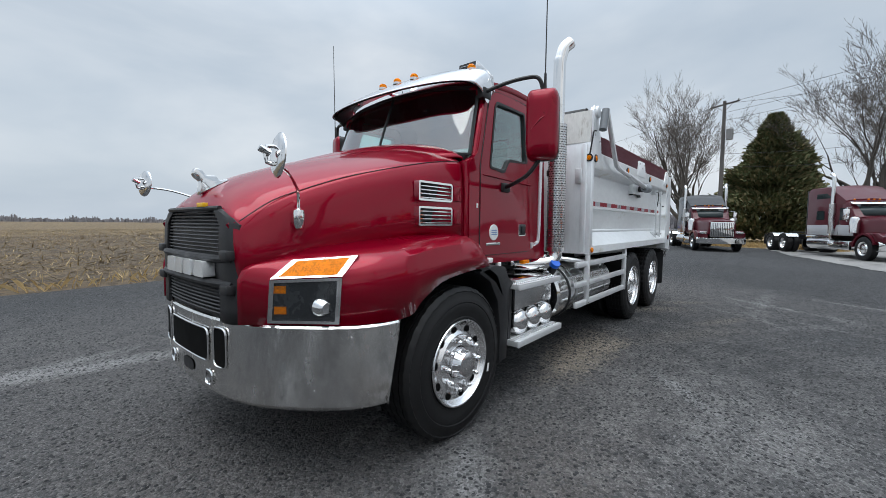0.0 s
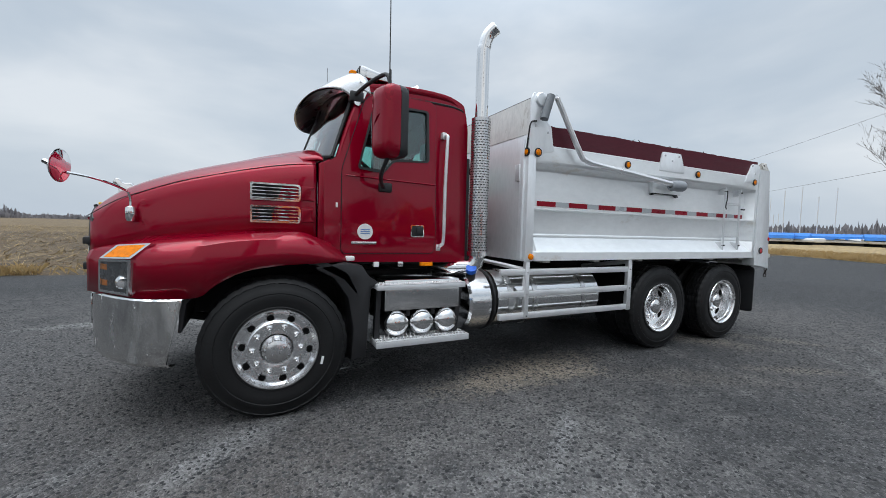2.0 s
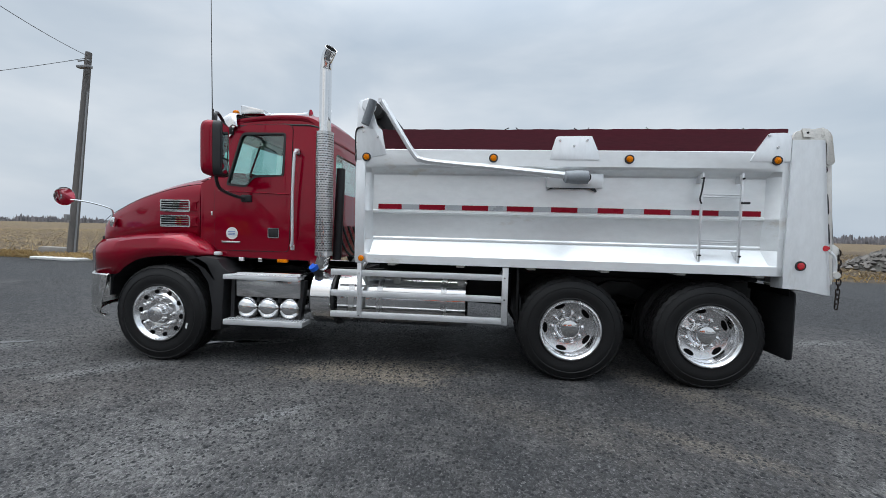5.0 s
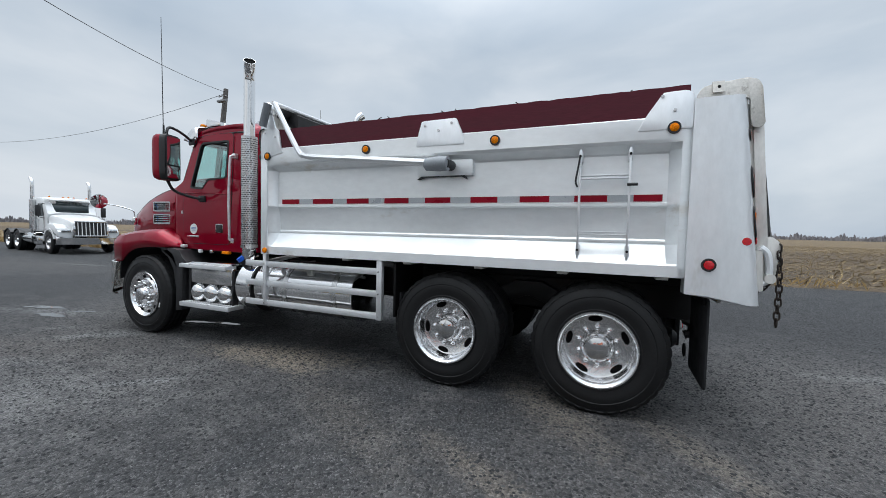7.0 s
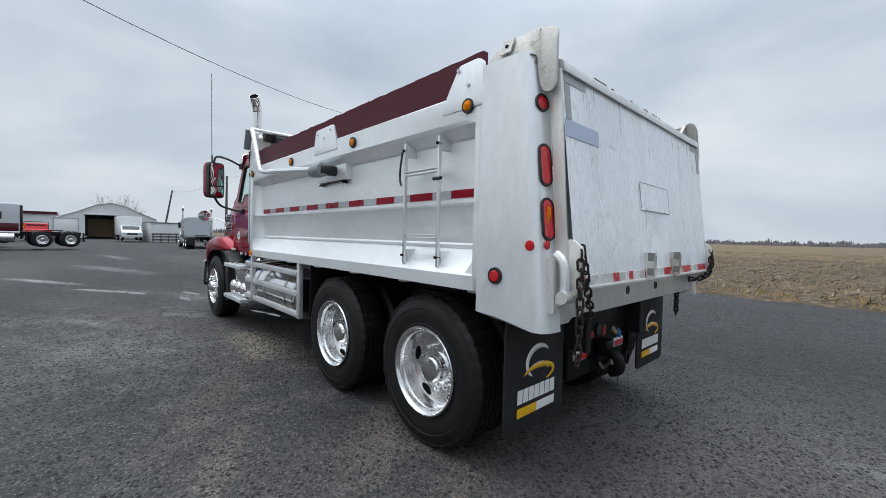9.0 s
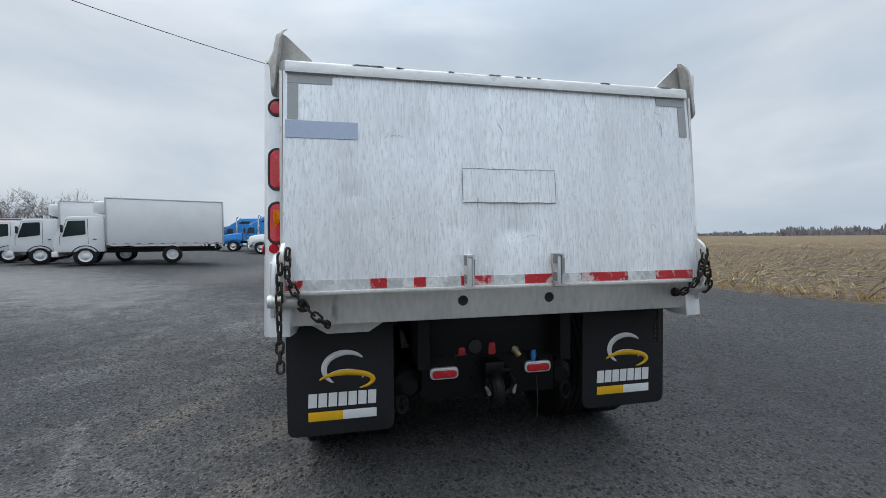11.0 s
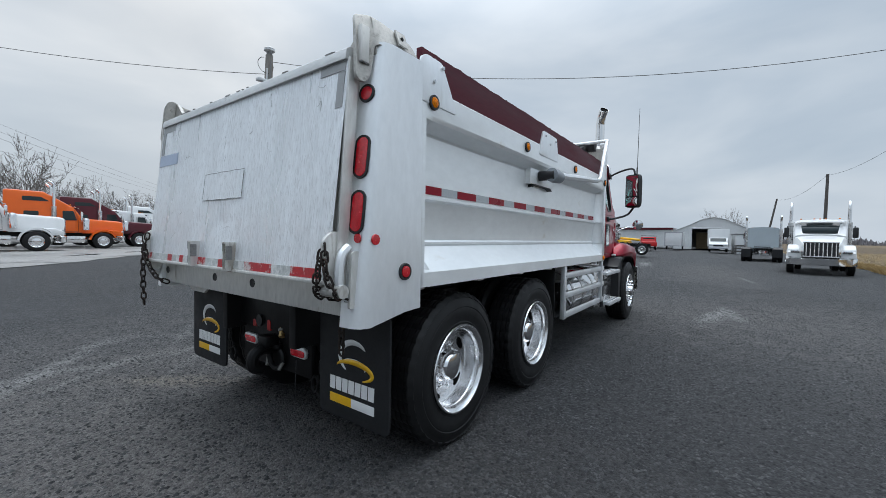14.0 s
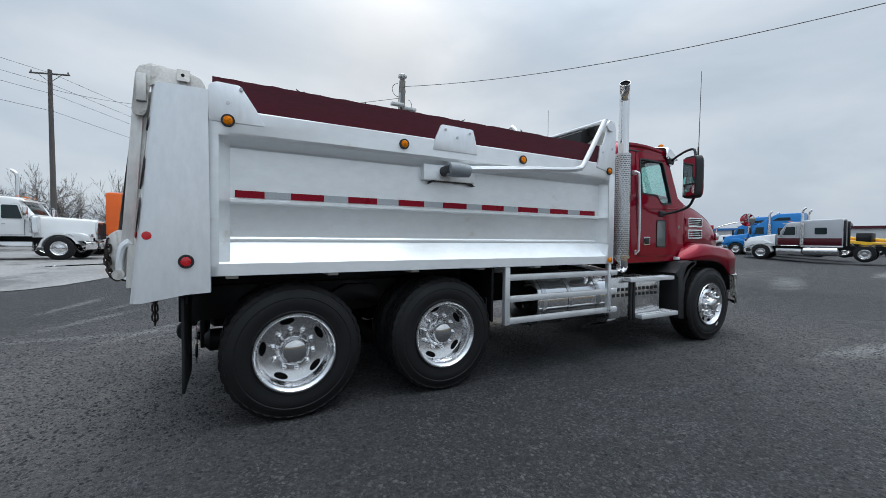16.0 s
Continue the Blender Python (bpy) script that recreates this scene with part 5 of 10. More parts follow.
visor = part("sun_visor", loft(bmesh.new(), smooth_rows(vis, 4)), POLISH, truck, "polished drop visor over the windscreen", thick=0.004, sharp=60)
under = [[(x + 0.022, y * 0.985, z - 0.006) for x, y, z in r[1:]] for r in vis]
# Darker copy of the visor's polished metal: the underside's shade is in the colour.
part("visor_underside", loft(bmesh.new(), smooth_rows(under, 4)), mat("shaded_visor_underside", (0.10, 0.10, 0.105), 0.3, 0.7, var=0.2), visor)
for s in (-1, 1):
    part("visor_bracket", prism(bmesh.new(), rounded([(0.72, 2.55), (0.645, 2.60), (0.60, 2.47), (0.60, 2.40), (0.64, 2.385), (0.69, 2.47)], 0.02, 3), "y", s * 0.920, s * 0.926), POLISH, visor)
for y in (-0.77, -0.21, 0.0, 0.21, 0.77):
    q = (0.50 + 0.20 * y * y, y, 2.727 - 0.04 * y * y)
    ml_ = part("marker_light", lathe(bmesh.new(), [(-0.012, 0.036), (0.0, 0.036), (0.014, 0.034), (0.026, 0.022), (0.03, 0.0)], q, "z", 16), AMBER, truck)
    part("light_base", lathe(bmesh.new(), [(-0.028, 0.040), (-0.010, 0.040), (-0.008, 0.036)], q, "z", 16), POLISH, ml_)
sign = part("roof_lamp_wedge", prism(bmesh.new(), [(0.675, 2.69), (0.685, 2.785), (0.705, 2.79), (0.95, 2.735), (0.95, 2.69)], "y", -0.775, -0.585, 0.006), POLISH, truck, "small wedge-shaped lamp box on the roof")
for out, w in ((0.670, 0.0), (0.667, 0.018)):
    part("lamp_face", prism(bmesh.new(), [(out, 2.692 + w), (out + 0.008, 2.782 - w), (out + 0.016, 2.782 - w), (out + 0.012, 2.692 + w)], "y", -0.765 + w, -0.595 - w), BLACK if w == 0 else REFL_GREY, sign)
part("lamp_bar", box(bmesh.new(), 0.660, 0.670, -0.735, -0.625, 2.727, 2.752), BLACK, sign)
for s in (-1, 1):
    part("air_horn", lathe(bmesh.new(), [(-0.3, 0.02), (0.1, 0.028), (0.22, 0.045), (0.25, 0.07)], (1.1, s * 0.42, 2.775), "x", 16), CHROME, truck)
part("radio_antenna", tube(bmesh.new(), [(1.0, 0.45, 2.70), (1.0, 0.45, 2.86)], 0.005, 6), BLACK, truck)
# inside the cab
part("dashboard", prism(bmesh.new(), [(0.36, 1.5), (0.40, 1.93), (0.55, 1.95), (0.68, 1.88), (0.66, 1.6), (0.5, 1.45)], "y", -0.86, 0.86, 0.03), BLACK, truck)
for s in (-1, 1):
    seat = part("seat", box(bmesh.new(), 0.95, 1.45, s * 0.48 - 0.25, s * 0.48 + 0.25, 1.40, 1.56, 0.05), TAN, truck)
    part("seat_back", box(bmesh.new(), 1.38, 1.53, s * 0.48 - 0.24, s * 0.48 + 0.24, 1.5, 2.08, 0.06), TAN, seat)
    part("head_rest", box(bmesh.new(), 1.42, 1.52, s * 0.48 - 0.13, s * 0.48 + 0.13, 2.08, 2.26, 0.04), TAN, seat)
    part("seat_base", box(bmesh.new(), 1.0, 1.4, s * 0.48 - 0.18, s * 0.48 + 0.18, 1.1, 1.42, 0.02), BLACK, seat)
sw = bmesh.new()
tube(sw, [(0.02 * 0, 0.225 * math.cos(a), 0.225 * math.sin(a)) for a in np.linspace(0, 2 * math.pi, 33)], 0.016, 8, False)
for a in (0.3, 2.84, 4.71):
    tube(sw, [(0, 0, 0), (0, 0.22 * math.cos(a), 0.22 * math.sin(a))], 0.014, 6)
sw.transform(pose(0.80, -0.48, 1.90, 0, -50, 0))
part("steering_wheel", sw, BLACK, truck)
part("steering_column", tube(bmesh.new(), [(0.55, -0.48, 1.70), (0.80, -0.48, 1.90)], 0.035, 8), BLACK, truck)

# behind the front wheels: black flares, steps, tanks
for s in (-1, 1):
    bm = bmesh.new()
    prism(bm, [(0.28, 1.055), (0.50, 1.085), (0.64, 1.06), (0.70, 0.97), (0.78, 0.92), (0.72, 0.86), (0.70, 0.60), (0.685, 0.30), (0.56, 0.28), (0.575, 0.55), (0.53, 0.80), (0.42, 0.96), (0.28, 1.035)], "y", s * 1.12, s * 0.62, 0.012)
    part("fender_flare", bm, BLACK, truck, "black plastic rear half of the fender")
    part("reservoir", box(bmesh.new(), 0.53, 0.60, s * 1.0 - 0.03, s * 1.0 + 0.03, 1.09, 1.13, 0.01), WHITE, truck)


def step(name, x0, x1, y0, y1, z0, z1, s):
    """A folded tread plate: top sheet, turned-down edges, and rows of punched studs."""
    bm = box(bmesh.new(), x0, x1, y0, y1, z1 - 0.006, z1, 0.002)
    box(bm, x0, x1, y0, y0 + 0.006, z0, z1 - 0.007, 0.002)
    box(bm, x0, x1, y1 - 0.006, y1, z0, z1 - 0.007, 0.002)
    for x in (x0, x1 - 0.006):
        box(bm, x, x + 0.006, y0 + 0.007, y1 - 0.007, z0 + 0.006, z1 - 0.007, 0.002)
    st = part(name, mirror_if(bm, s), BARE, truck, "aluminium step with a punched tread")
    n = int((x1 - x0) / 0.034)
    stud, hole = None, None
    for r in range(3):
        y = y0 + (y1 - y0) * (0.2 + 0.3 * r)
        for k in range(n):
            x = x0 + 0.02 + (k + 0.5 * (r % 2)) * (x1 - x0 - 0.05) / max(1, n - 1)
            if stud is None:
                stud = part("tread_stud", lathe(bmesh.new(), [(0.0, 0.012), (0.005, 0.010), (0.005, 0.006), (0.001, 0.004)], (0, 0, 0), "z", 8), POLISH, st)
                hole = part("tread_hole", lathe(bmesh.new(), [(0.002, 0.0055), (0.002, 0.0)], (0, 0, 0), "z", 8), BLACK, st)
                one = (stud, hole)
            else:
                one = (new("tread_stud", stud.data), new("tread_hole", hole.data))
            for ob in one:
                ob.parent = st
                ob.location = (x, y if s < 0 else -y, z1)
    return st


step("upper_step", 0.75, 1.57, -1.19, -1.04, 0.858, 0.905, -1)
step("lower_step", 0.75, 1.62, -1.19, -0.98, 0.375, 0.428, -1)
part("battery_box", box(bmesh.new(), 0.84, 1.56, -1.10, -0.62, 0.66, 0.93, 0.015), POLISH, truck, "polished box under the cab")
part("step_hanger", prism(bmesh.new(), [(0.78, 0.9), (0.82, 0.9), (0.80, 0.36), (0.76, 0.36)], "y", -1.08, -1.02), BLACK, truck)
part("step_hanger", prism(bmesh.new(), [(1.55, 0.85), (1.60, 0.85), (1.54, 0.36), (1.50, 0.36)], "y", -1.08, -1.0), BLACK, truck)
for x in (0.955, 1.195, 1.435):
    part("air_tank", lathe(bmesh.new(), [(-1.15, 0.0), (-1.146, 0.045), (-1.128, 0.086), (-1.095, 0.111), (-1.06, 0.117), (-0.65, 0.117), (-0.62, 0.10), (-0.6, 0.0)], (x, 0, 0.548), "y", 32), POLISH, truck, "polished round air tank end")
for x in (1.07, 1.31):
    part("tank_strap", box(bmesh.new(), x - 0.02, x + 0.02, -1.06, -1.02, 0.60, 0.72, 0.005), BLACK, truck)


def tank(x0, x1, s, r=0.285, z=0.685, y=-0.855, straps=()):
    t = part("fuel_tank", mirror_if(lathe(bmesh.new(), [(x0, 0.0), (x0, r - 0.03), (x0 + 0.02, r), (x1 - 0.02, r), (x1, r - 0.03), (x1, 0.0)], (0, y, z), "x", 48), s), POLISH, truck, "polished cylindrical fuel tank")
    for x in straps:
        part("strap", mirror_if(lathe(bmesh.new(), [(x - 0.03, r + 0.002), (x - 0.03, r + 0.006), (x + 0.03, r + 0.006), (x + 0.03, r + 0.002)], (0, y, z), "x", 48), s), STEEL, t)
    return t


def_tank = part("fluid_tank", lathe(bmesh.new(), [(1.66, 0.0), (1.66, 0.27), (1.68, 0.295), (1.89, 0.295), (1.91, 0.28), (1.91, 0.0)], (0, -0.85, 0.675), "x", 48), POLISH, truck, "short polished tank with a blue cap")
part("filler_neck", tube(bmesh.new(), [(1.73, -1.0, 0.90), (1.70, -1.06, 0.985)], 0.045, 14), BLACK, def_tank)
part("filler_cap", tube(bmesh.new(), [(1.70, -1.06, 0.985), (1.685, -1.085, 1.02)], 0.05, 14), BLUECAP, def_tank)
part("end_ring", lathe(bmesh.new(), [(1.915, 0.25), (1.915, 0.305), (1.935, 0.305), (1.935, 0.25)], (0, -0.85, 0.675), "x", 48), BLACK, def_tank)
tank(1.95, 3.32, -1, straps=(2.12, 2.42, 3.08))
tank(2.08, 3.22, 1, straps=(2.3, 2.75, 3.12))
# passenger side: battery box with a slotted panel
step("upper_step", 0.92, 1.80, -1.19, -1.02, 0.848, 0.895, 1)
step("lower_step", 0.82, 1.57, -1.19, -0.98, 0.375, 0.425, 1)
pb = part("after_treatment_box", mirror_if(box(bmesh.new(), 1.05, 2.04, -1.08, -0.62, 0.40, 0.90, 0.02), 1), STEEL, truck, "steel after-treatment box with slots")
for k in range(11):
    for r_ in range(2):
        part("slot", mirror_if(box(bmesh.new(), 1.12 + k * 0.082, 1.175 + k * 0.082, -1.084, -1.07, 0.66 + r_ * 0.07, 0.70 + r_ * 0.07, 0.004), 1), BLACK, pb)
for x in (1.60, 1.66):
    part("box_strap", mirror_if(box(bmesh.new(), x - 0.02, x + 0.02, -1.10, -1.07, 0.36, 0.9, 0.004), 1), BLACK, pb)

# aluminium side guards
for s in (-1, 1):
    guard = part("side_guard", mirror_if(box(bmesh.new(), 3.655, 3.715, -1.225, -1.175, 0.515, 1.085, 0.006), s), BARE, truck, "three-bar aluminium side guard")
    part("guard_post", mirror_if(box(bmesh.new(), 2.21, 2.255, -1.235, -1.185, 0.53, 1.085, 0.006), s), BARE, guard)
    for z0, z1 in ((0.948, 1.010), (0.735, 0.797), (0.520, 0.582)):
        x0 = 1.93 if s < 0 else 2.08
        part("guard_bar", mirror_if(box(bmesh.new(), x0, 3.655, -1.22, -1.18, z0, z1, 0.008), s), BARE, guard)
        for x in (2.232, 3.68):
            part("bolt", mirror_if(lathe(bmesh.new(), [(0, 0.009), (-0.006, 0.008), (-0.006, 0.0)], (x, -1.2365 if x < 3 else -1.2265, (z0 + z1) / 2), "y", 6), s), STEEL, guard)
    part("guard_brace", mirror_if(tube(bmesh.new(), [(3.69, -1.18, 1.06), (3.69, -0.5, 0.95)], 0.025, 6), s), BARE, guard)
    part("guard_brace", mirror_if(tube(bmesh.new(), [(2.23, -1.18, 1.0), (2.10, -0.5, 1.05)], 0.025, 6), s), BARE, guard)
    part("splash_plate", mirror_if(box(bmesh.new(), 3.80, 3.825, -1.15, -0.55, 0.55, 1.07, 0.004), s), FRAME, truck)
    part("front_marker", mirror_if(lathe(bmesh.new(), [(0, 0.03), (-0.012, 0.028), (-0.02, 0.015), (-0.022, 0.0)], (2.25, -1.242, 1.13), "y", 16), s), AMBER, truck)

# exhaust stacks
for s in (-1, 1):
    cx, cy = 1.775, s * 1.03
    o = s * 0.707
    ex = part("exhaust_pipe", tube(bmesh.new(), curve([(cx, cy, 1.10), (cx, cy, 2.4), (cx, cy, 2.98), (cx + 0.008, cy + o * 0.010, 3.09), (cx + 0.032, cy + o * 0.04, 3.185), (cx + 0.085, cy + o * 0.10, 3.25)], 6), 0.062, 24, False), CHROME, truck, "chrome exhaust stack with a curved tip", thick=0.004)
    # A black plug closes the pipe; its colour paints the unlit bore.
    part("stack_mouth", tube(bmesh.new(), [(cx + 0.054, cy + o * 0.064, 3.215), (cx + 0.077, cy + o * 0.091, 3.241)], 0.056, 20), mat("dark_pipe_bore", (0.004, 0.004, 0.004), 0.9, spec=0.1), ex)
    shield = part("heat_shield", lathe(bmesh.new(), [(1.16, 0.086), (1.16, 0.09), (2.42, 0.09), (2.42, 0.086)], (cx, cy, 0), "z", 36), STEEL, ex, "perforated steel heat shield")
    hv, hf = [], []
    for zr in range(50):
        for k in range(18):
            a0 = 2 * math.pi * (k + 0.5 * (zr % 2)) / 18
            z = 1.185 + zr * 0.0245
            q = len(hv)
            for da, dz in ((-0.125, 0.0), (-0.11, -0.0042), (0.11, -0.0042), (0.125, 0.0), (0.11, 0.0042), (-0.11, 0.0042)):
                hv.append((cx + 0.0912 * math.cos(a0 + da), cy + 0.0912 * math.sin(a0 + da), z + dz))
            hf.append(tuple(range(q, q + 6)))
    me = bpy.data.meshes.new("shield_perforation")
    me.from_pydata(hv, [], hf)
    me.materials.append(BLACK)
    new("shield_perforation", me).parent = shield
    part("exhaust_elbow", tube(bmesh.new(), curve([(cx, cy, 1.17), (cx - 0.005, cy, 1.08), (cx - 0.05, cy * 0.97, 1.02), (cx - 0.18, cy * 0.86, 1.0), (cx - 0.3, cy * 0.7, 1.0)], 5), 0.075, 18), POLISH, ex)
    part("stack_clamp", lathe(bmesh.new(), [(1.13, 0.088), (1.13, 0.098), (1.17, 0.098), (1.17, 0.088)], (cx, cy, 0), "z", 24), CHROME, ex)
    part("stack_bracket", box(bmesh.new(), 1.70, 1.80, s * 0.98 - 0.03, s * 0.98 + 0.03, 1.90, 1.96, 0.004), BLACK, ex)
part("air_intake_pipe", tube(bmesh.new(), [(1.80, -0.70, 1.06), (1.82, -0.66, 2.1)], 0.05, 12), BLACK, truck)
for k in range(5):
    part("air_hose", tube(bmesh.new(), curve([(1.72, -0.5 + k * 0.2, 1.45), (1.85, -0.52 + k * 0.2, 1.15), (2.0, -0.5 + k * 0.2, 1.05), (2.12, -0.46 + k * 0.2, 1.0)], 4), 0.015, 6), BLACK, truck)
for x, mm in ((0.78, WHITE), (1.0, CHROME)):
    part("small_bracket", box(bmesh.new(), x, x + 0.05, -0.965, -0.93, 1.03, 1.075, 0.006), mm, truck)
part("cab_marker", box(bmesh.new(), 1.22, 1.34, -0.97, -0.92, 1.03, 1.065, 0.008), AMBER, truck, "amber marker under the cab")
# ---- dump body ----
def side_rows(s):
    prof = [(-1.15, 2.215), (-1.225, 2.215), (-1.236, 2.205), (-1.238, 2.06), (-1.225, 2.035), (-1.14, 1.99), (-1.132, 1.975), (-1.132, 1.628), (-1.148, 1.618), (-1.148, 1.600), (-1.128, 1.585),
            (-1.113, 1.50), (-1.104, 1.42), (-1.102, 1.355), (-1.111, 1.342), (-1.111, 1.328), (-1.104, 1.318), (-1.225, 1.185), (-1.238, 1.172), (-1.24, 1.09), (-1.20, 1.085)]
    flat = [(-1.15, 2.215)] + [(-1.236, z) for _, z in prof[1:-1]] + [(-1.20, 1.085)]
    rows = []
    for x, k in ((2.275, 1.0), (2.335, 0.0), (3.2, 0.0), (4.2, 0.0), (5.2, 0.0), (6.05, 0.0), (6.115, 1.0), (6.174, 1.0)):
        rows.append([(x, -s * (a + (c - a) * k), b) for (a, b), (c, _) in zip(prof, flat)])
    return rows


bed = part("dump_body", box(bmesh.new(), 2.24, 6.50, -1.03, 1.03, 1.10, 1.20), ALU_DIRTY, truck, "aluminium dump body with smooth folded sides")
for s in (-1, 1):
    part("body_side", loft(bmesh.new(), side_rows(s)), ALU_SIDE, bed, "folded aluminium body side", sharp=25, thick=0.006)
    part("inner_side", box(bmesh.new(), 2.24, 6.42, s * 1.022 - 0.01, s * 1.022 + 0.01, 1.2, 2.21), ALU_DIRTY, bed)
    part("rail_top", box(bmesh.new(), 2.24, 6.42, s * 1.12 - 0.062, s * 1.12 + 0.035, 2.195, 2.211), ALU_DIRTY, bed)
    part("front_post", box(bmesh.new(), 2.185, 2.28, s * 1.19 - 0.05, s * 1.19 + 0.05, 1.085, 2.30, 0.008), ALU, bed)
    # plates that hold the side boards
    def gusset(pts, name="board_gusset"):
        g = part(name, mirror_if(prism(bmesh.new(), rounded(pts, 0.02, 3), "y", -1.243, -1.225, 0.002), s), ALU, bed)
        return g
    g = gusset([(2.19, 2.10), (2.50, 2.16), (2.475, 2.21), (2.44, 2.40), (2.40, 2.415), (2.31, 2.68), (2.22, 2.69), (2.19, 2.62)])
    for x, z in ((2.25, 2.38), (2.40, 2.33)):
        part("bolt", mirror_if(lathe(bmesh.new(), [(0, 0.012), (-0.008, 0.011), (-0.009, 0)], (x, -1.2435, z), "y", 8), s), STEEL, g)
    g = gusset([(4.06, 2.12), (4.52, 2.12), (4.495, 2.22), (4.44, 2.345), (4.115, 2.34), (4.08, 2.22)])
    for x, z in ((4.15, 2.30), (4.40, 2.305), (4.28, 2.25)):
        part("bolt", mirror_if(lathe(bmesh.new(), [(0, 0.012), (-0.008, 0.011), (-0.009, 0)], (x, -1.2435, z), "y", 8), s), STEEL, g)
    g = gusset([(5.83, 2.12), (6.172, 2.12), (6.172, 2.355), (6.13, 2.380), (5.985, 2.376), (5.89, 2.232)])
    for x, z in ((5.98, 2.35), (6.06, 2.25)):
        part("bolt", mirror_if(lathe(bmesh.new(), [(0, 0.012), (-0.008, 0.011), (-0.009, 0)], (x, -1.2435, z), "y", 8), s), STEEL, g)
    # side boards of painted planks, worn along the top
    rng = random.Random(3 + s)
    n = 60
    tops = [(2.38 + (6.15 - 2.38) * k / n, 2.405 + 0.012 * k / n + rng.uniform(-0.004, 0.004)) for k in range(n + 1)]
    part("side_board", prism(bmesh.new(), tops[::-1] + [(2.38, 2.16), (6.15, 2.16)], "y", s * 1.185, s * 1.223), MAROON, bed, "maroon painted side board of plank")
    for k in range(6):
        x = rng.uniform(2.8, 5.9)
        part("splinter", tube(bmesh.new(), [(x, s * 1.2, 2.41), (x + rng.uniform(-0.05, 0.05), s * 1.2, 2.425 + rng.uniform(0, 0.012))], 0.004, 5), FRAME, bed)
    # reflective tape
    for a, b in ((2.39, 2.63), (2.81, 3.07), (3.24, 3.50), (3.68, 3.94), (4.11, 4.36), (4.55, 4.79), (4.98, 5.22), (5.41, 5.65), (5.83, 6.02)):
        part("red_tape", mirror_if(box(bmesh.new(), a, b, -1.1375, -1.131, 1.632, 1.682), s), REFL_RED, bed)
    cuts = [2.30, 2.39, 2.63, 2.81, 3.07, 3.24, 3.50, 3.68, 3.94, 4.11, 4.36, 4.55, 4.79, 4.98, 5.22, 5.41, 5.65, 5.83]
    for a, b in zip(cuts[2::2], cuts[3::2]):
        part("grey_tape", mirror_if(box(bmesh.new(), a + 0.001, b - 0.001, -1.137, -1.131, 1.632, 1.682), s), REFL_GREY, bed)
    for x in (2.29, 3.533, 4.785, 6.06):
        ml_ = part("side_marker", mirror_if(lathe(bmesh.new(), [(0.0, 0.030), (-0.010, 0.029), (-0.016, 0.018), (-0.018, 0.0)], (x, -1.244, 2.132), "y", 20), s), AMBER, bed, "round amber marker in a black ring")
        part("marker_ring", mirror_if(lathe(bmesh.new(), [(0.004, 0.030), (-0.010, 0.031), (-0.010, 0.041), (0.004, 0.043)], (x, -1.243, 2.132), "y", 24), s), BLACK, ml_)
    # rear pillar: broad side face, rounded towards the back
    rows = []
    for z, xf, xr in ((0.935, 6.165, 6.605), (1.4, 6.168, 6.562), (1.9, 6.172, 6.517), (2.315, 6.175, 6.478)):
        rows.append([(xf, s * 1.10, z), (xf, s * 1.252, z), (xf + 0.1, s * 1.254, z), (xr - 0.07, s * 1.25, z), (xr - 0.025, s * 1.235, z), (xr - 0.006, s * 1.205, z), (xr, s * 1.17, z), (xr + 0.004, s * 1.115, z), (xr - 0.08, s * 1.10, z)])
    rows[0][0:3] = [(6.165, s * 1.10, 0.98), (6.165, s * 1.252, 0.985), (6.30, s * 1.254, 0.978)]
    pil = part("rear_pillar", loft(bmesh.new(), smooth_rows(rows, 3), closed=True, caps=True), ALU, bed, "brushed aluminium corner pillar", sharp=40)
    def lamp(name, z, r, stretch, material, out=0.005):
        xr = 6.603 - (z - 0.955) * 0.0925
        bm = lathe(bmesh.new(), [(0.0, 1.0), (out * 0.7, 0.96), (out, 0.6), (out, 0.0)], (0, 0, 0), "x", 24)
        for v in bm.verts:
            v.co = Vector((v.co.x, v.co.y * r, v.co.z * r + (stretch if v.co.z > 0.01 else -stretch if v.co.z < -0.01 else 0)))
        bm.transform(Matrix.Translation((xr + 0.004, s * 1.175, z)) @ Matrix.Rotation(radians(-6.5), 4, "Y") @ Matrix.Rotation(radians(s * 9), 4, "Z"))
        ob = part(name, bm, material, pil)
        rb = lathe(bmesh.new(), [(-0.004, 1.0), (out * 0.8, 1.02), (out * 0.8, 1.3), (-0.004, 1.36)], (0, 0, 0), "x", 24)
        for v in rb.verts:
            v.co = Vector((v.co.x, v.co.y * r, v.co.z * r + (stretch if v.co.z > 0.01 else -stretch if v.co.z < -0.01 else 0)))
        rb.transform(Matrix.Translation((xr + 0.004, s * 1.175, z)) @ Matrix.Rotation(radians(-6.5), 4, "Y") @ Matrix.Rotation(radians(s * 9), 4, "Z"))
        part("lamp_gasket", rb, BLACK, ob)
        return ob
    lamp("tail_light", 2.065, 0.034, 0.0, REDLENS)
    lamp("tail_light", 1.755, 0.034, 0.062, REDLENS)
    low = lamp("tail_light", 1.488, 0.034, 0.062, REDLENS)
    if s < 0:
        part("amber_insert", box(bmesh.new(), 6.556, 6.564, -1.19, -1.16, 1.43, 1.55, 0.003), AMBER, pil)
    part("reflector", mirror_if(lathe(bmesh.new(), [(0.0, 0.024), (0.005, 0.022), (0.006, 0)], (6.565, -1.19, 1.362), "x", 18), s), REDLENS, pil)
    part("reflector", mirror_if(lathe(bmesh.new(), [(0.0, 0.027), (-0.006, 0.025), (-0.007, 0)], (6.505, -1.247, 1.357), "y", 18), s), REDLENS, pil)
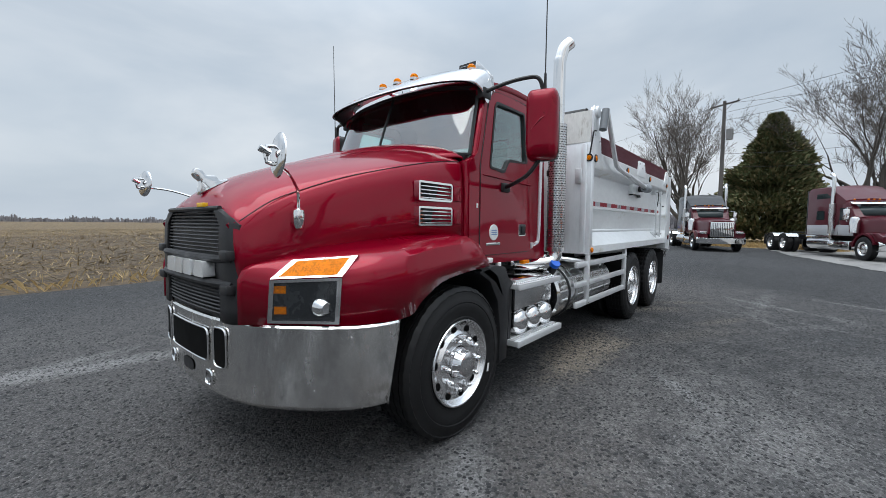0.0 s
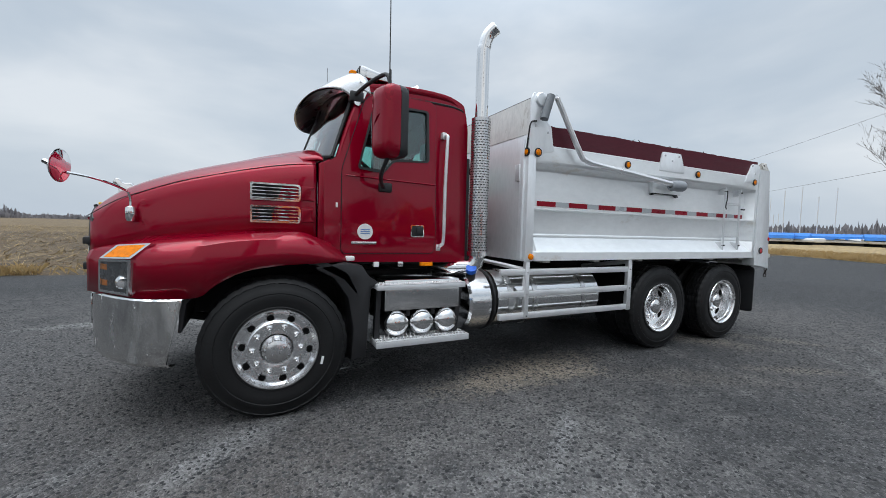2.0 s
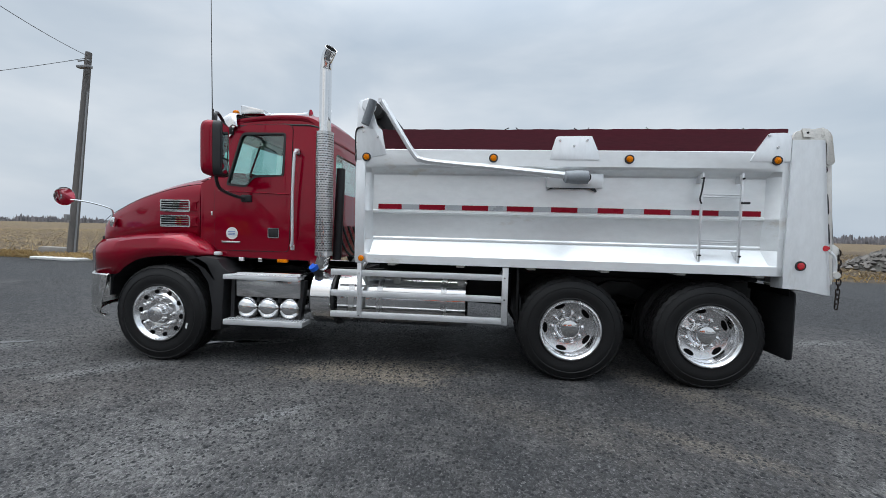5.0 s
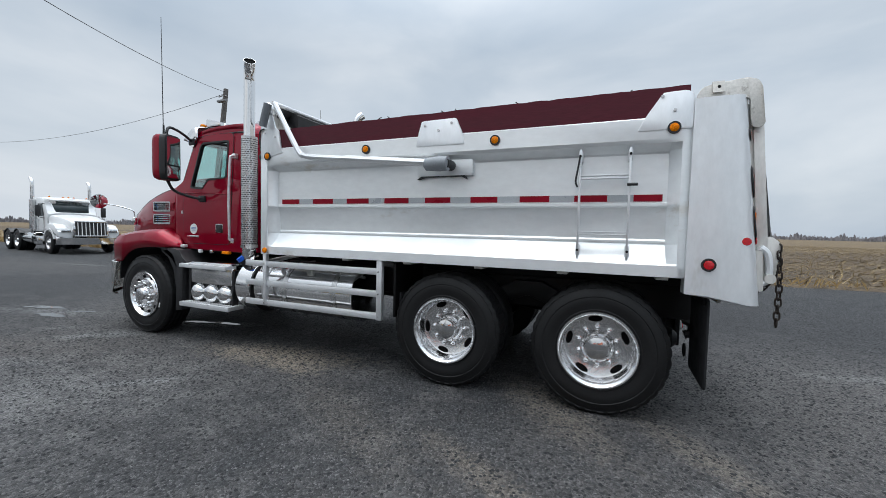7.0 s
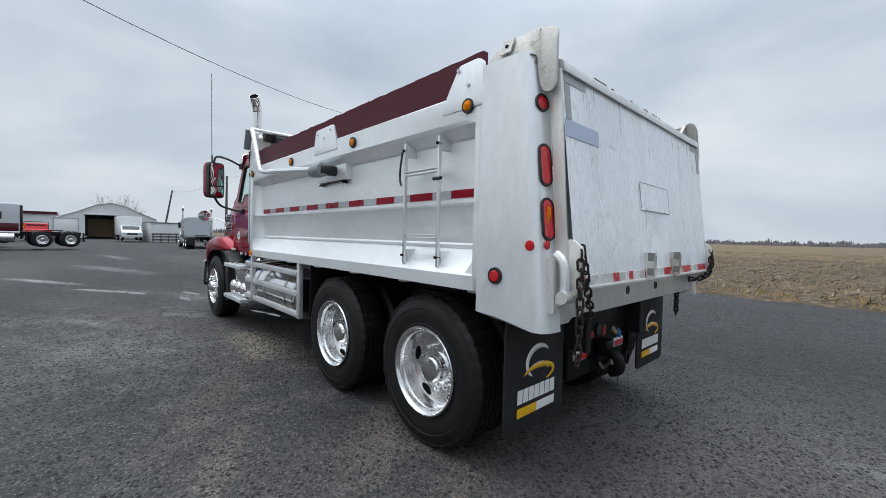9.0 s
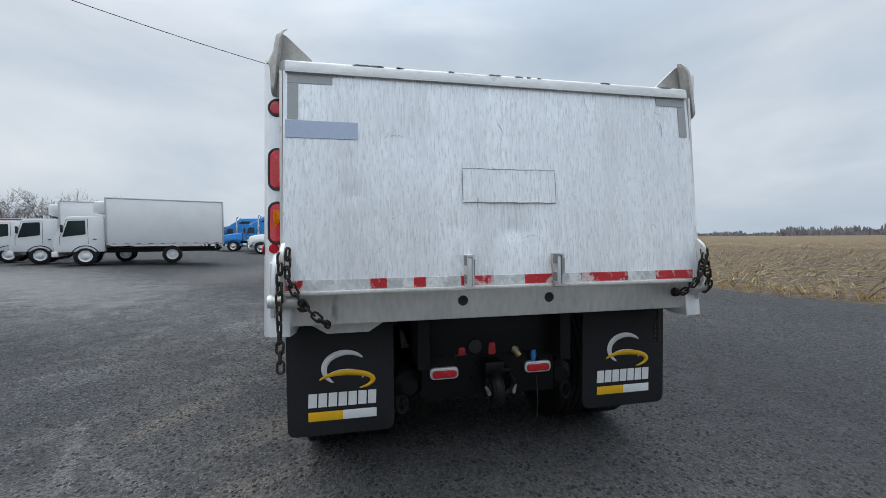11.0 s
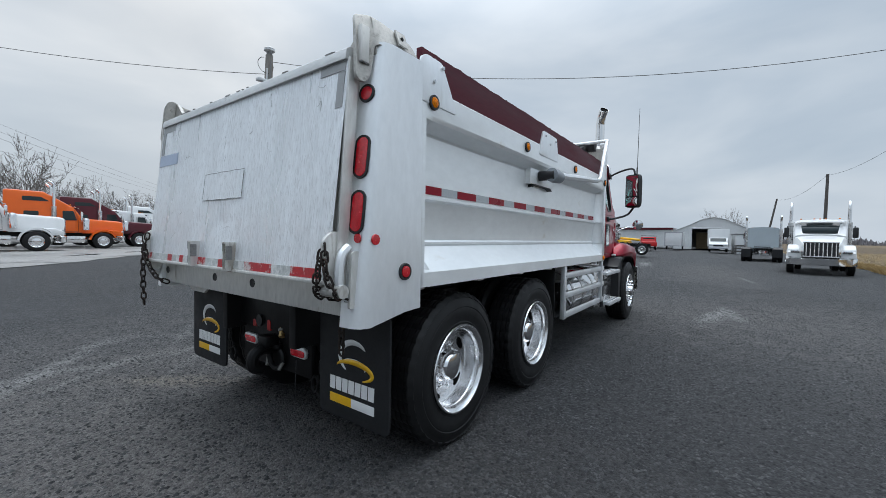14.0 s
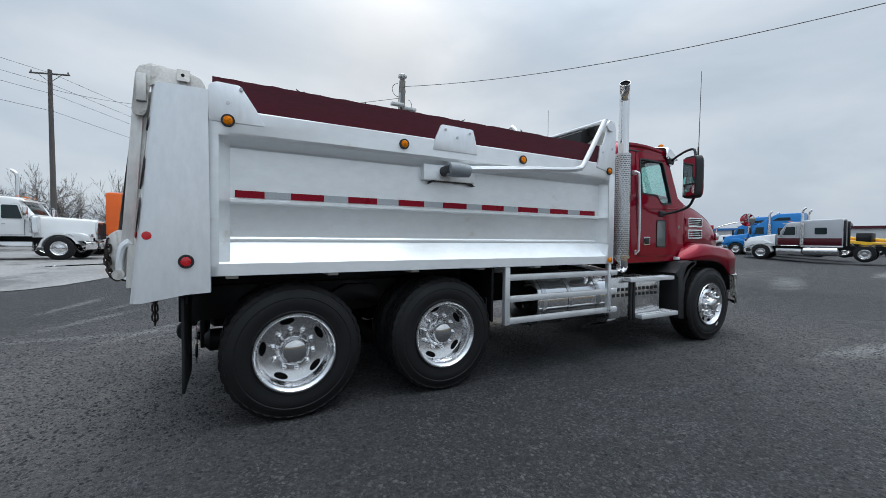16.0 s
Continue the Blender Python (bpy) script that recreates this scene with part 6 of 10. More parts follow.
    rl = part("side_lamp", mirror_if(lathe(bmesh.new(), [(0.0, 0.032), (-0.012, 0.030), (-0.016, 0.0)], (6.30, -1.255, 1.192), "y", 22), s), REDLENS, pil)
    part("lamp_gasket", mirror_if(lathe(bmesh.new(), [(0.004, 0.032), (-0.011, 0.033), (-0.011, 0.043), (0.004, 0.046)], (6.30, -1.254, 1.192), "y", 24), s), BLACK, rl)
    # ear above the pillar and the hook that holds the gate's top
    eb = prism(bmesh.new(), rounded([(6.18, 2.295), (6.19, 2.345), (6.22, 2.395), (6.28, 2.418), (6.40, 2.430), (6.50, 2.452), (6.548, 2.44), (6.567, 2.39), (6.585, 2.13), (6.56, 2.105), (6.515, 2.11), (6.50, 2.16), (6.488, 2.295)], 0.02, 3), "y", -1.236, -1.218, 0.003)
    for v in eb.verts:
        v.co.y += 0.055 * min(1.0, max(0.0, (v.co.z - 2.31) / 0.14)) + 0.05 * min(1.0, max(0.0, (v.co.x - 6.46) / 0.06))
    ear = part("gate_ear", mirror_if(eb, s), EAR, bed, "worn aluminium ear with a rounded top", sharp=30)
    part("ear_plate", mirror_if(prism(bmesh.new(), [(-1.228, 2.345), (-1.196, 2.425), (-1.206, 2.427), (-1.238, 2.346)], "x", 6.275, 6.345, 0.001), s), EAR, ear)
    part("ear_bolt", mirror_if(lathe(bmesh.new(), [(0.02, 0.011), (-0.006, 0.010), (-0.007, 0)], (6.312, -1.222, 2.385), "y", 10), s), FRAME, ear)
    if s > 0:
        part("welded_box", box(bmesh.new(), 6.508, 6.56, 1.165, 1.196, 2.20, 2.37, 0.004), ALU_DIRTY, ear)
        for k in range(7):
            part("weld_bead", box(bmesh.new(), 6.505 + k * 0.008, 6.511 + k * 0.008, 1.17, 1.194, 2.193 + 0.002 * (k % 2), 2.201, 0.001), WELD, ear)
    part("ear_gusset", mirror_if(prism(bmesh.new(), rounded([(-1.215, 2.25), (-1.175, 2.445), (-1.135, 2.44), (-1.0, 2.315), (-1.0, 2.26)], 0.02, 3), "x", 6.455, 6.48), s), EAR, ear)
    part("edge_strip", mirror_if(prism(bmesh.new(), [(6.600, 1.10), (6.665, 1.10), (6.583, 2.22), (6.525, 2.22)], "y", -1.146, -1.132, 0.002), s), ALU_DIRTY, bed)
    # latch at the pillar's foot
    part("latch_plate", mirror_if(prism(bmesh.new(), rounded([(6.575, 1.03), (6.62, 1.03), (6.605, 1.30), (6.555, 1.30)], 0.015, 3), "y", -1.20, -1.185), s), ALU_DIRTY, bed)
    part("latch_hook", mirror_if(tube(bmesh.new(), curve([(6.60, -1.165, 1.32), (6.64, -1.165, 1.28), (6.655, -1.165, 1.18), (6.645, -1.165, 1.10), (6.60, -1.165, 1.075)], 4), 0.022, 8), s), ALU, bed)
    part("latch_pin", mirror_if(tube(bmesh.new(), [(6.655, -1.20, 1.115), (6.655, -1.06, 1.115)], 0.032, 12), s), ALU_DIRTY, bed)

part("front_bulkhead", box(bmesh.new(), 2.19, 2.235, -1.235, 1.235, 1.085, 2.30, 0.006), ALU, bed, "flat aluminium front wall of the body")
part("head_board", prism(bmesh.new(), [(2.185, 2.30), (2.235, 2.30), (2.30, 2.60), (2.27, 2.645), (2.225, 2.645)], "y", -1.22, 1.22, 0.006), ALU_DIRTY, bed)
for y in (-1.16, 1.16):
    part("front_rib", box(bmesh.new(), 2.165, 2.19, y - 0.03, y + 0.03, 1.1, 2.28, 0.006), ALU, bed)
part("tarp_housing", tube(bmesh.new(), [(2.33, -1.12, 2.63), (2.33, 1.12, 2.63)], 0.07, 14), TARP, bed, "rolled black tarp behind the head board")
part("tarp_cover", prism(bmesh.new(), [(2.27, 2.645), (2.42, 2.645), (2.50, 2.60), (2.50, 2.42), (2.47, 2.42), (2.27, 2.56)], "y", -1.02, 1.02, 0.005), TARP, bed)
for s in (-1, 1):
    part("roller_cap", mirror_if(lathe(bmesh.new(), [(-1.265, 0.0), (-1.265, 0.055), (-1.255, 0.065), (-1.19, 0.065)], (2.30, 0, 2.63), "y", 22), s), ALU, bed)
    arm = part("tarp_arm", mirror_if(tube(bmesh.new(), curve([(4.33, -1.305, 1.955), (3.5, -1.31, 2.03), (3.02, -1.31, 2.072), (2.85, -1.31, 2.10), (2.76, -1.31, 2.17), (2.45, -1.30, 2.655)], 6), 0.027, 8), s), BARE, bed, "bent aluminium arm of the tarp")
    part("arm_sleeve", mirror_if(tube(bmesh.new(), [(4.25, -1.305, 1.962), (3.35, -1.31, 2.043)], 0.033, 8), s), BARE, arm)
    part("arm_motor", mirror_if(lathe(bmesh.new(), [(4.18, 0.03), (4.20, 0.055), (4.32, 0.065), (4.40, 0.06), (4.42, 0.0)], (0, -1.306, 1.952), "x", 20), s), mat("grey_cast_motor", (0.25, 0.27, 0.29), 0.5), arm)
    part("arm_knuckle", mirror_if(tube(bmesh.new(), [(4.38, -1.335, 1.95), (4.38, -1.17, 1.95)], 0.045, 14), s), BLACK, arm)
    part("arm_bracket", mirror_if(prism(bmesh.new(), rounded([(4.05, 1.865), (4.578, 1.865), (4.578, 2.005), (4.05, 2.005)], 0.012, 2), "y", -1.185, -1.125, 0.006), s), ALU_SIDE, bed, "boxed bracket that carries the tarp arm")
    part("bracket_slot", mirror_if(prism(bmesh.new(), [(4.10, 1.872), (4.50, 1.872), (4.52, 1.835), (4.47, 1.862), (4.12, 1.862), (4.05, 1.842)], "y", -1.182, -1.13), s), BLACK, bed)
bed_act = part("arm_actuator", lathe(bmesh.new(), [(0, 0), (0, 0.04), (0.24, 0.04), (0.24, 0.0)], (0, 0, 0), "z", 18), mat("grey_motor_case", (0.16, 0.175, 0.19), 0.5), bed)
bed_act.matrix_basis = pose(2.29, -1.31, 2.43, 0, 18, 0)
part("roll_pipe", tube(bmesh.new(), [(2.43, -1.31, 2.66), (2.43, 1.31, 2.66)], 0.022, 10), BARE, bed)
part("hanging_cable", tube(bmesh.new(), curve([(2.25, -1.255, 2.42), (2.19, -1.25, 2.40), (2.175, -1.24, 2.30), (2.175, -1.22, 2.17)], 5), 0.008, 6), BLACK, bed)
lampx = part("post_lamp", lathe(bmesh.new(), [(0.0, 0.026), (-0.012, 0.025), (-0.018, 0.0)], (2.185, -1.21, 2.13), "x", 18), AMBER, bed)
part("lamp_gasket", lathe(bmesh.new(), [(0.004, 0.027), (-0.01, 0.03), (-0.01, 0.042), (0.004, 0.042)], (2.185, -1.21, 2.13), "x", 20), BLACK, lampx)
part("post_box", box(bmesh.new(), 2.155, 2.19, -1.14, -1.07, 1.86, 2.02, 0.006), BARE, bed)

# fold-up ladder on the driver's side
ladder = part("ladder", box(bmesh.new(), 5.444, 5.461, -1.225, -1.20, 1.20, 2.02, 0.003), BARE, truck, "aluminium ladder fixed to the body side")
part("ladder_rail", box(bmesh.new(), 5.788, 5.805, -1.225, -1.20, 1.20, 2.02, 0.003), BARE, ladder)
for z in (1.822, 1.80, 1.40, 1.38):
    part("rung", box(bmesh.new(), 5.461, 5.788, -1.225, -1.195, z - 0.005, z + 0.005, 0.002), BARE, ladder)
for x in (5.452, 5.797):
    for z in (1.97, 1.26):
        part("ladder_bracket", box(bmesh.new(), x - 0.014, x + 0.016, -1.20, -1.125 if z > 1.5 else -1.12, z - 0.04, z + 0.04, 0.004), BARE, ladder)
        part("ladder_bolt", tube(bmesh.new(), [(x, -1.24, z), (x, -1.18, z)], 0.009, 8), FRAME, ladder)
part("ladder_pin", tube(bmesh.new(), [(5.78, -1.245, 1.748), (5.85, -1.245, 1.748)], 0.011, 8), BLACK, ladder)
part("pin_cord", tube(bmesh.new(), curve([(5.45, -1.24, 1.96), (5.436, -1.245, 1.86), (5.425, -1.24, 1.78), (5.44, -1.24, 1.735)], 4), 0.007, 6), BLACK, ladder)

# tail gate, leaning forwards towards its top
def gx_(z):
    return 6.692 - (z - 1.16) * 0.112


rows = []
dents = [(-0.82, 1.62, 0.05, 0.006), (-0.30, 1.47, 0.05, 0.007), (0.02, 1.44, 0.06, 0.010), (0.35, 1.48, 0.05, 0.005), (0.0, 1.46, 0.22, 0.008), (-0.55, 1.9, 0.3, 0.008), (0.6, 1.8, 0.35, 0.008)]
for y in np.linspace(-1.13, 1.13, 70):
    r = []
    for z in np.linspace(1.16, 2.225, 40):
        d = sum(h * math.exp(-((y - a) ** 2 + (z - b) ** 2) / (w * w * 0.35)) for a, b, w, h in dents)
        d += 0.0025 * noise.noise((y * 3, z * 1.5, 1.0))
        r.append((gx_(z) - d, y, z))
    rows.append(r)
GATE = mat("streaked_aluminium_gate", (0.85, 0.87, 0.885), 0.36, 0.4, var=0.14, scale=4, fine=85, stretch=(1, 1, 0.03), bump=0.008, rvar=0.1, spots=(0.63, 0.635, 0.64), spot_scale=150.0, spot_cut=0.53)
gate = part("tail_gate", loft(bmesh.new(), rows), GATE, truck, "dented streaky aluminium tail gate", sharp=60)
part("gate_back", prism(bmesh.new(), [(gx_(1.16) - 0.034, 1.16), (gx_(2.22) - 0.034, 2.22), (gx_(2.22) - 0.08, 2.22), (gx_(1.16) - 0.08, 1.16)], "y", -1.128, 1.128), ALU_DIRTY, gate)
RAIL = mat("worn_white_rail", (0.56, 0.565, 0.56), 0.6, 0.1, var=0.14, scale=5, fine=40, stretch=(1, 0.3, 1), spots=(0.30, 0.29, 0.275), spot_scale=16, spot_cut=0.62, bump=0.001)
part("gate_top", prism(bmesh.new(), [(6.47, 2.215), (6.590, 2.215), (6.584, 2.262), (6.574, 2.272), (6.56, 2.280), (6.48, 2.280)], "y", -1.12, 1.12, 0.002), RAIL, gate, "chipped white top rail of the gate")
SCRATCH_RAIL = mat("chipped_rail_paint", (0.20, 0.195, 0.19), 0.6, var=0.3, scale=20)
rng = random.Random(21)
for k in range(13):
    y0 = -1.05 + 2.0 * rng.random()
    w, zt = rng.uniform(0.02, 0.10), rng.uniform(0.004, 0.012)
    part("chipped_patch", prism(bmesh.new(), [(y0, 2.2725), (y0 + w * 0.4, 2.2725 - zt), (y0 + w, 2.2735), (y0 + w * 0.8, 2.2755), (y0 + w * 0.2, 2.2765)], "x", 6.565, 6.579), SCRATCH_RAIL, gate)
# tape patches, a welded panel
TAPE_GREY = mat("grey_cloth_tape", (0.34, 0.345, 0.345), 0.5, 0.3, var=0.06)
TAPE_BLUE = mat("pale_blue_film", (0.40, 0.46, 0.58), 0.35, 0.2, var=0.06)


def on_gate(name, y0, y1, z0, z1, material, out=0.003):
    bm = bmesh.new()
    prism(bm, [(gx_(z0) + out, z0), (gx_(z1) + out, z1), (gx_(z1) - 0.01, z1), (gx_(z0) - 0.01, z0)], "y", y0, y1)
    return part(name, bm, material, gate)


on_gate("tape_patch", -1.11, -0.90, 2.165, 2.21, TAPE_GREY)
on_gate("tape_patch", -1.11, -1.06, 1.985, 2.16, TAPE_GREY)
on_gate("tape_patch", 0.92, 1.11, 2.165, 2.21, TAPE_GREY)
on_gate("tape_patch", 1.06, 1.11, 1.985, 2.16, TAPE_GREY)
on_gate("blue_patch", -1.12, -0.78, 1.895, 1.98, TAPE_BLUE)
on_gate("welded_panel", -0.257, 0.257, 1.59, 1.765, GATE, 0.005)
for z in (1.59, 1.765):
    part("weld_seam", tube(bmesh.new(), [(gx_(z) + 0.005, -0.257 + k * 0.0514, z + 0.0015 * ((k * 7) % 3 - 1)) for k in range(11)], 0.002, 5), WELD, gate)
for y in (-0.257, 0.257):
    part("weld_seam", tube(bmesh.new(), [(gx_(1.60) + 0.005, y, 1.60), (gx_(1.755) + 0.005, y, 1.755)], 0.002, 5), WELD, gate)
# scratches
rng = random.Random(11)
SCRATCH = mat("dark_scratch", (0.40, 0.40, 0.39), 0.5, 0.3)
for k in range(22):
    y, z = rng.uniform(-1.0, 1.0), rng.uniform(1.3, 2.15)
    pts = [(y, z)]
    da, dl = rng.uniform(0, 6.28), rng.uniform(0.015, 0.07)
    for q in range(4):
        da += rng.uniform(-0.7, 0.7)
        pts.append((pts[-1][0] + dl / 3 * math.cos(da), pts[-1][1] + dl / 3 * math.sin(da)))
    pts = [(a, max(1.2, min(2.2, b))) for a, b in pts]
    dd = [sum(h * math.exp(-((a - p) ** 2 + (b - q2) ** 2) / (w * w * 0.35)) for p, q2, w, h in dents) for a, b in pts]
    part("scratch", tube(bmesh.new(), [(gx_(b) + 0.001 - d, a, b) for (a, b), d in zip(pts, dd)], 0.0009, 4), SCRATCH, gate)
# worn tape along the bottom
x = -1.115
for w, c in ((0.075, 1), (0.31, 0), (0.08, 1), (0.13, 0), (0.06, 1), (0.18, 0), (0.17, 1), (0.17, 0), (0.19, 1), (0.13, 0), (0.28, 1), (0.175, 0), (0.24, 1)):
    on_gate("worn_tape", x, x + w - 0.001, 1.168, 1.215, WORN_RED if c else WORN_GREY, 0.004)
    x += w
part("gate_lip", box(bmesh.new(), 6.62, 6.705, -1.13, 1.13, 1.145, 1.164, 0.004), ALU_DIRTY, gate)
for y in (-0.245, 0.235):
    hk = part("spreader_hook", plate(bmesh.new(), [(y - 0.021, 1.155), (y + 0.021, 1.155), (y + 0.021, 1.322), (y - 0.021, 1.322)], [[(y - 0.0125, 1.165), (y + 0.0125, 1.165), (y + 0.0125, 1.312), (y - 0.0125, 1.312)]], "x", 6.66, 6.735), ALU_DIRTY, gate)
    part("hook_bar", box(bmesh.new(), 6.66, 6.726, y - 0.012, y + 0.012, 1.166, 1.311, 0.004), ALU, hk)
    for e, z0, z1 in ((-0.022, 1.27, 1.32), (-0.022, 1.18, 1.225), (0.0195, 1.22, 1.30)):
        part("chipped_edge", box(bmesh.new(), 6.70, 6.7365, y + e, y + e + 0.0045, z0, z1), SCRATCH_RAIL, hk)
for s in (-1, 1):
    part("chain_lug", mirror_if(prism(bmesh.new(), rounded([(6.60, 1.08), (6.70, 1.12), (6.725, 1.35), (6.66, 1.40), (6.60, 1.37)], 0.03, 4), "y", -1.135, -1.115, 0.004), s), ALU_DIRTY, gate, "rounded lug that holds the chain")
# sill under the gate
sill = part("rear_sill", box(bmesh.new(), 6.45, 6.575, -1.115, 1.115, 0.975, 1.145, 0.008), ALU_DIRTY, bed, "dirty aluminium rear sill with holes")
for y in (-1.06, -0.243, 0.252, 1.06):
    part("sill_hole", lathe(bmesh.new(), [(0.0, 0.0), (0.002, 0.022), (0.0045, 0.026), (0.0, 0.028)], (6.575, y, 1.072), "x", 16), BLACK, sill)
part("sill_plate", prism(bmesh.new(), [(-1.08, 0.975), (-0.62, 0.975), (-0.74, 0.90), (-0.96, 0.90)], "x", 6.42, 6.44), ALU_DIRTY, bed)


def chain(pts, n):
    """Links along a line, every second one turned."""
    line = curve(pts, 12)
    steps = [0.0]
    for a, b in zip(line, line[1:]):
        steps.append(steps[-1] + (b - a).length)
    ch = bmesh.new()
    for k in range(n):
        d = steps[-1] * (k + 0.5) / n
        i = max(j for j in range(len(steps)) if steps[j] <= d)
        i = min(i, len(line) - 2)
        p = line[i].lerp(line[i + 1], (d - steps[i]) / max(1e-6, steps[i + 1] - steps[i]))
        q = (line[i + 1] - line[i]).normalized().to_track_quat("Z", "X").to_matrix().to_4x4()
        m = Matrix.Translation(p) @ q @ Matrix.Rotation(math.pi / 2 * (k % 2), 4, "Z")
        ring = [m @ Vector((0.016 * math.cos(a), 0, 0.016 * math.sin(a) + (0.013 if math.sin(a) > 0 else -0.013))) for a in np.linspace(0, 2 * math.pi, 13)[:-1]]
        tube(ch, ring + [ring[0]], 0.006, 5, False)
    return ch


part("chain", chain([(6.70, -1.10, 1.36), (6.72, -1.10, 1.24), (6.71, -1.04, 1.11), (6.68, -0.96, 1.02), (6.62, -0.93, 0.985)], 11), RUST, gate, "rusty safety chain")
part("chain", chain([(6.71, -1.13, 1.34), (6.72, -1.14, 1.1), (6.72, -1.14, 0.95), (6.715, -1.14, 0.80)], 12), RUST, gate, "rusty safety chain")
part("chain", chain([(6.71, 1.13, 1.33), (6.715, 1.15, 1.20), (6.69, 1.18, 1.12), (6.63, 1.175, 1.08), (6.59, 1.17, 1.10)], 9), RUST, gate, "rusty safety chain")
part("chain", chain([(6.715, 1.12, 1.30), (6.72, 1.09, 1.18), (6.67, 1.04, 1.09), (6.58, 1.06, 1.07)], 9), RUST, gate, "rusty safety chain")
part("chain", chain([(6.50, 1.0, 0.975), (6.50, 1.0, 0.88), (6.50, 1.0, 0.76)], 7), RUST, gate, "rusty safety chain")

# mud flaps with the dealer's mark as plain shapes
for s in (-1, 1):
    flap = part("mud_flap", prism(bmesh.new(), rounded([(s * 0.60, 0.30), (s * 1.19, 0.30), (s * 1.19, 0.95), (s * 0.60, 0.95)], 0.05, 4), "x", 6.32, 6.335, 0.003), RUBBER, truck, "black rubber mud flap with a white and yellow mark")
    c = s * 0.89

    def arc(name, r0, r1, a0, a1, cy, cz, squash, width, material, x=6.3365):
        bm = bmesh.new()
        n = 22
        o, i_ = [], []
        for k in range(n + 1):
            a = radians(a0 + (a1 - a0) * k / n)
            w = width * math.sin(math.pi * min(1.0, max(0.02, (k + 0.6) / (n + 1)))) ** 0.6
            o.append((x, cy + (r0 + w / 2) * math.cos(a), cz + (r1 + w / 2) * squash * math.sin(a)))
            i_.append((x, cy + (r0 - w / 2) * math.cos(a), cz + (r1 - w / 2) * squash * math.sin(a)))
        loft(bm, [o, i_])
        part(name, bm, material, flap, thick=0.0015)
    arc("white_swoosh", 0.12, 0.092, 40, 235, c + 0.02, 0.672, 1.0, 0.036, WHITE)
    arc("white_swoosh", 0.10, 0.032, 175, -20, c + 0.015, 0.625, 1.0, 0.026, WHITE)
    arc("yellow_swoosh", 0.15, 0.05, 165, -60, c + 0.02, 0.600, 1.0, 0.034, YELLOW, 6.338)
    for k in range(7):
        y0 = c - 0.188 + k * 0.0545
        part("mark_block", prism(bmesh.new(), [(y0, 0.462), (y0 + 0.046, 0.462), (y0 + 0.049, 0.54), (y0 + 0.003, 0.54)], "x", 6.3345, 6.3375), WHITE, flap)
    part("mark_bar", box(bmesh.new(), 6.3345, 6.3375, c - 0.188, c, 0.384, 0.436, 0.001), YELLOW, flap)
    part("mark_bar", box(bmesh.new(), 6.3345, 6.3375, c, c + 0.188, 0.384, 0.436, 0.001), WHITE, flap)
    part("flap_hanger", box(bmesh.new(), 6.30, 6.32, s * 0.58 if s > 0 else -1.15, s * 1.15 if s > 0 else -0.58, 0.90, 0.97, 0.004), FRAME, truck)
    part("front_splash_flap", box(bmesh.new(), 3.84, 3.855, s * 0.62 if s > 0 else -1.1, s * 1.1 if s > 0 else -0.62, 0.38, 0.78, 0.003), RUBBER, truck)

# tow hitch, hoses and lamps under the sill
hitch = part("hitch_plate", box(bmesh.new(), 6.235, 6.275, -0.43, 0.43, 0.42, 0.95, 0.01), FRAME, truck, "black hitch plate with air fittings")
part("pintle_hook", tube(bmesh.new(), curve([(6.275, 0.0, 0.56), (6.375, 0, 0.57), (6.435, 0, 0.53), (6.435, 0, 0.46), (6.375, 0, 0.43)], 5), 0.04, 10), FRAME, hitch)
part("pintle_latch", box(bmesh.new(), 6.275, 6.375, -0.06, 0.06, 0.58, 0.66, 0.015), FRAME, hitch)
for a in range(8):
    part("hitch_bolt", lathe(bmesh.new(), [(0, 0.016), (0.014, 0.015), (0.015, 0)], (6.275, 0.12 * math.cos(a * math.pi / 4), 0.53 + 0.12 * math.sin(a * math.pi / 4)), "x", 6), FRAME, hitch)
GLADRED = mat("red_glad_hand", (0.38, 0.03, 0.03), 0.5, 0.2, var=0.2)
BRASS = mat("brass_fitting", (0.35, 0.24, 0.10), 0.4, 0.7, var=0.2)
BLUEF = mat("blue_fitting", (0.02, 0.15, 0.42), 0.45, 0.1, var=0.15)
GREYFIT = mat("grey_cast_fitting", (0.22, 0.215, 0.20), 0.55, 0.5, var=0.25, scale=30)
for y, z, tall in ((-0.19, 0.725, 0.0), (0.0, 0.745, 0.025)):
    f = part("glad_hand", prism(bmesh.new(), rounded([(y - 0.045, z - 0.035), (y + 0.045, z - 0.035), (y + 0.04, z + 0.01), (y + 0.015, z + 0.04), (y - 0.015, z + 0.04), (y - 0.04, z + 0.01)], 0.012, 2), "x", 6.275, 6.30, 0.004), GREYFIT, hitch)
    part("red_cover", prism(bmesh.new(), rounded([(y - 0.024, z - 0.03 - tall), (y + 0.024, z - 0.03 - tall), (y + 0.02, z + 0.02), (y - 0.02, z + 0.02)], 0.012, 2), "x", 6.298, 6.325, 0.005), GLADRED, f)
f = part("brass_coupling", tube(bmesh.new(), [(6.28, 0.125, 0.755), (6.31, 0.15, 0.715), (6.33, 0.175, 0.675)], [0.016, 0.022, 0.02], 12), BRASS, hitch)
part("coupling_collar", tube(bmesh.new(), [(6.308, 0.148, 0.718), (6.316, 0.156, 0.704)], 0.027, 12), GREYFIT, f)
f = part("blue_valve", tube(bmesh.new(), [(6.285, 0.285, 0.72), (6.31, 0.275, 0.665), (6.318, 0.27, 0.63)], [0.014, 0.020, 0.012], 10), BLUEF, hitch)
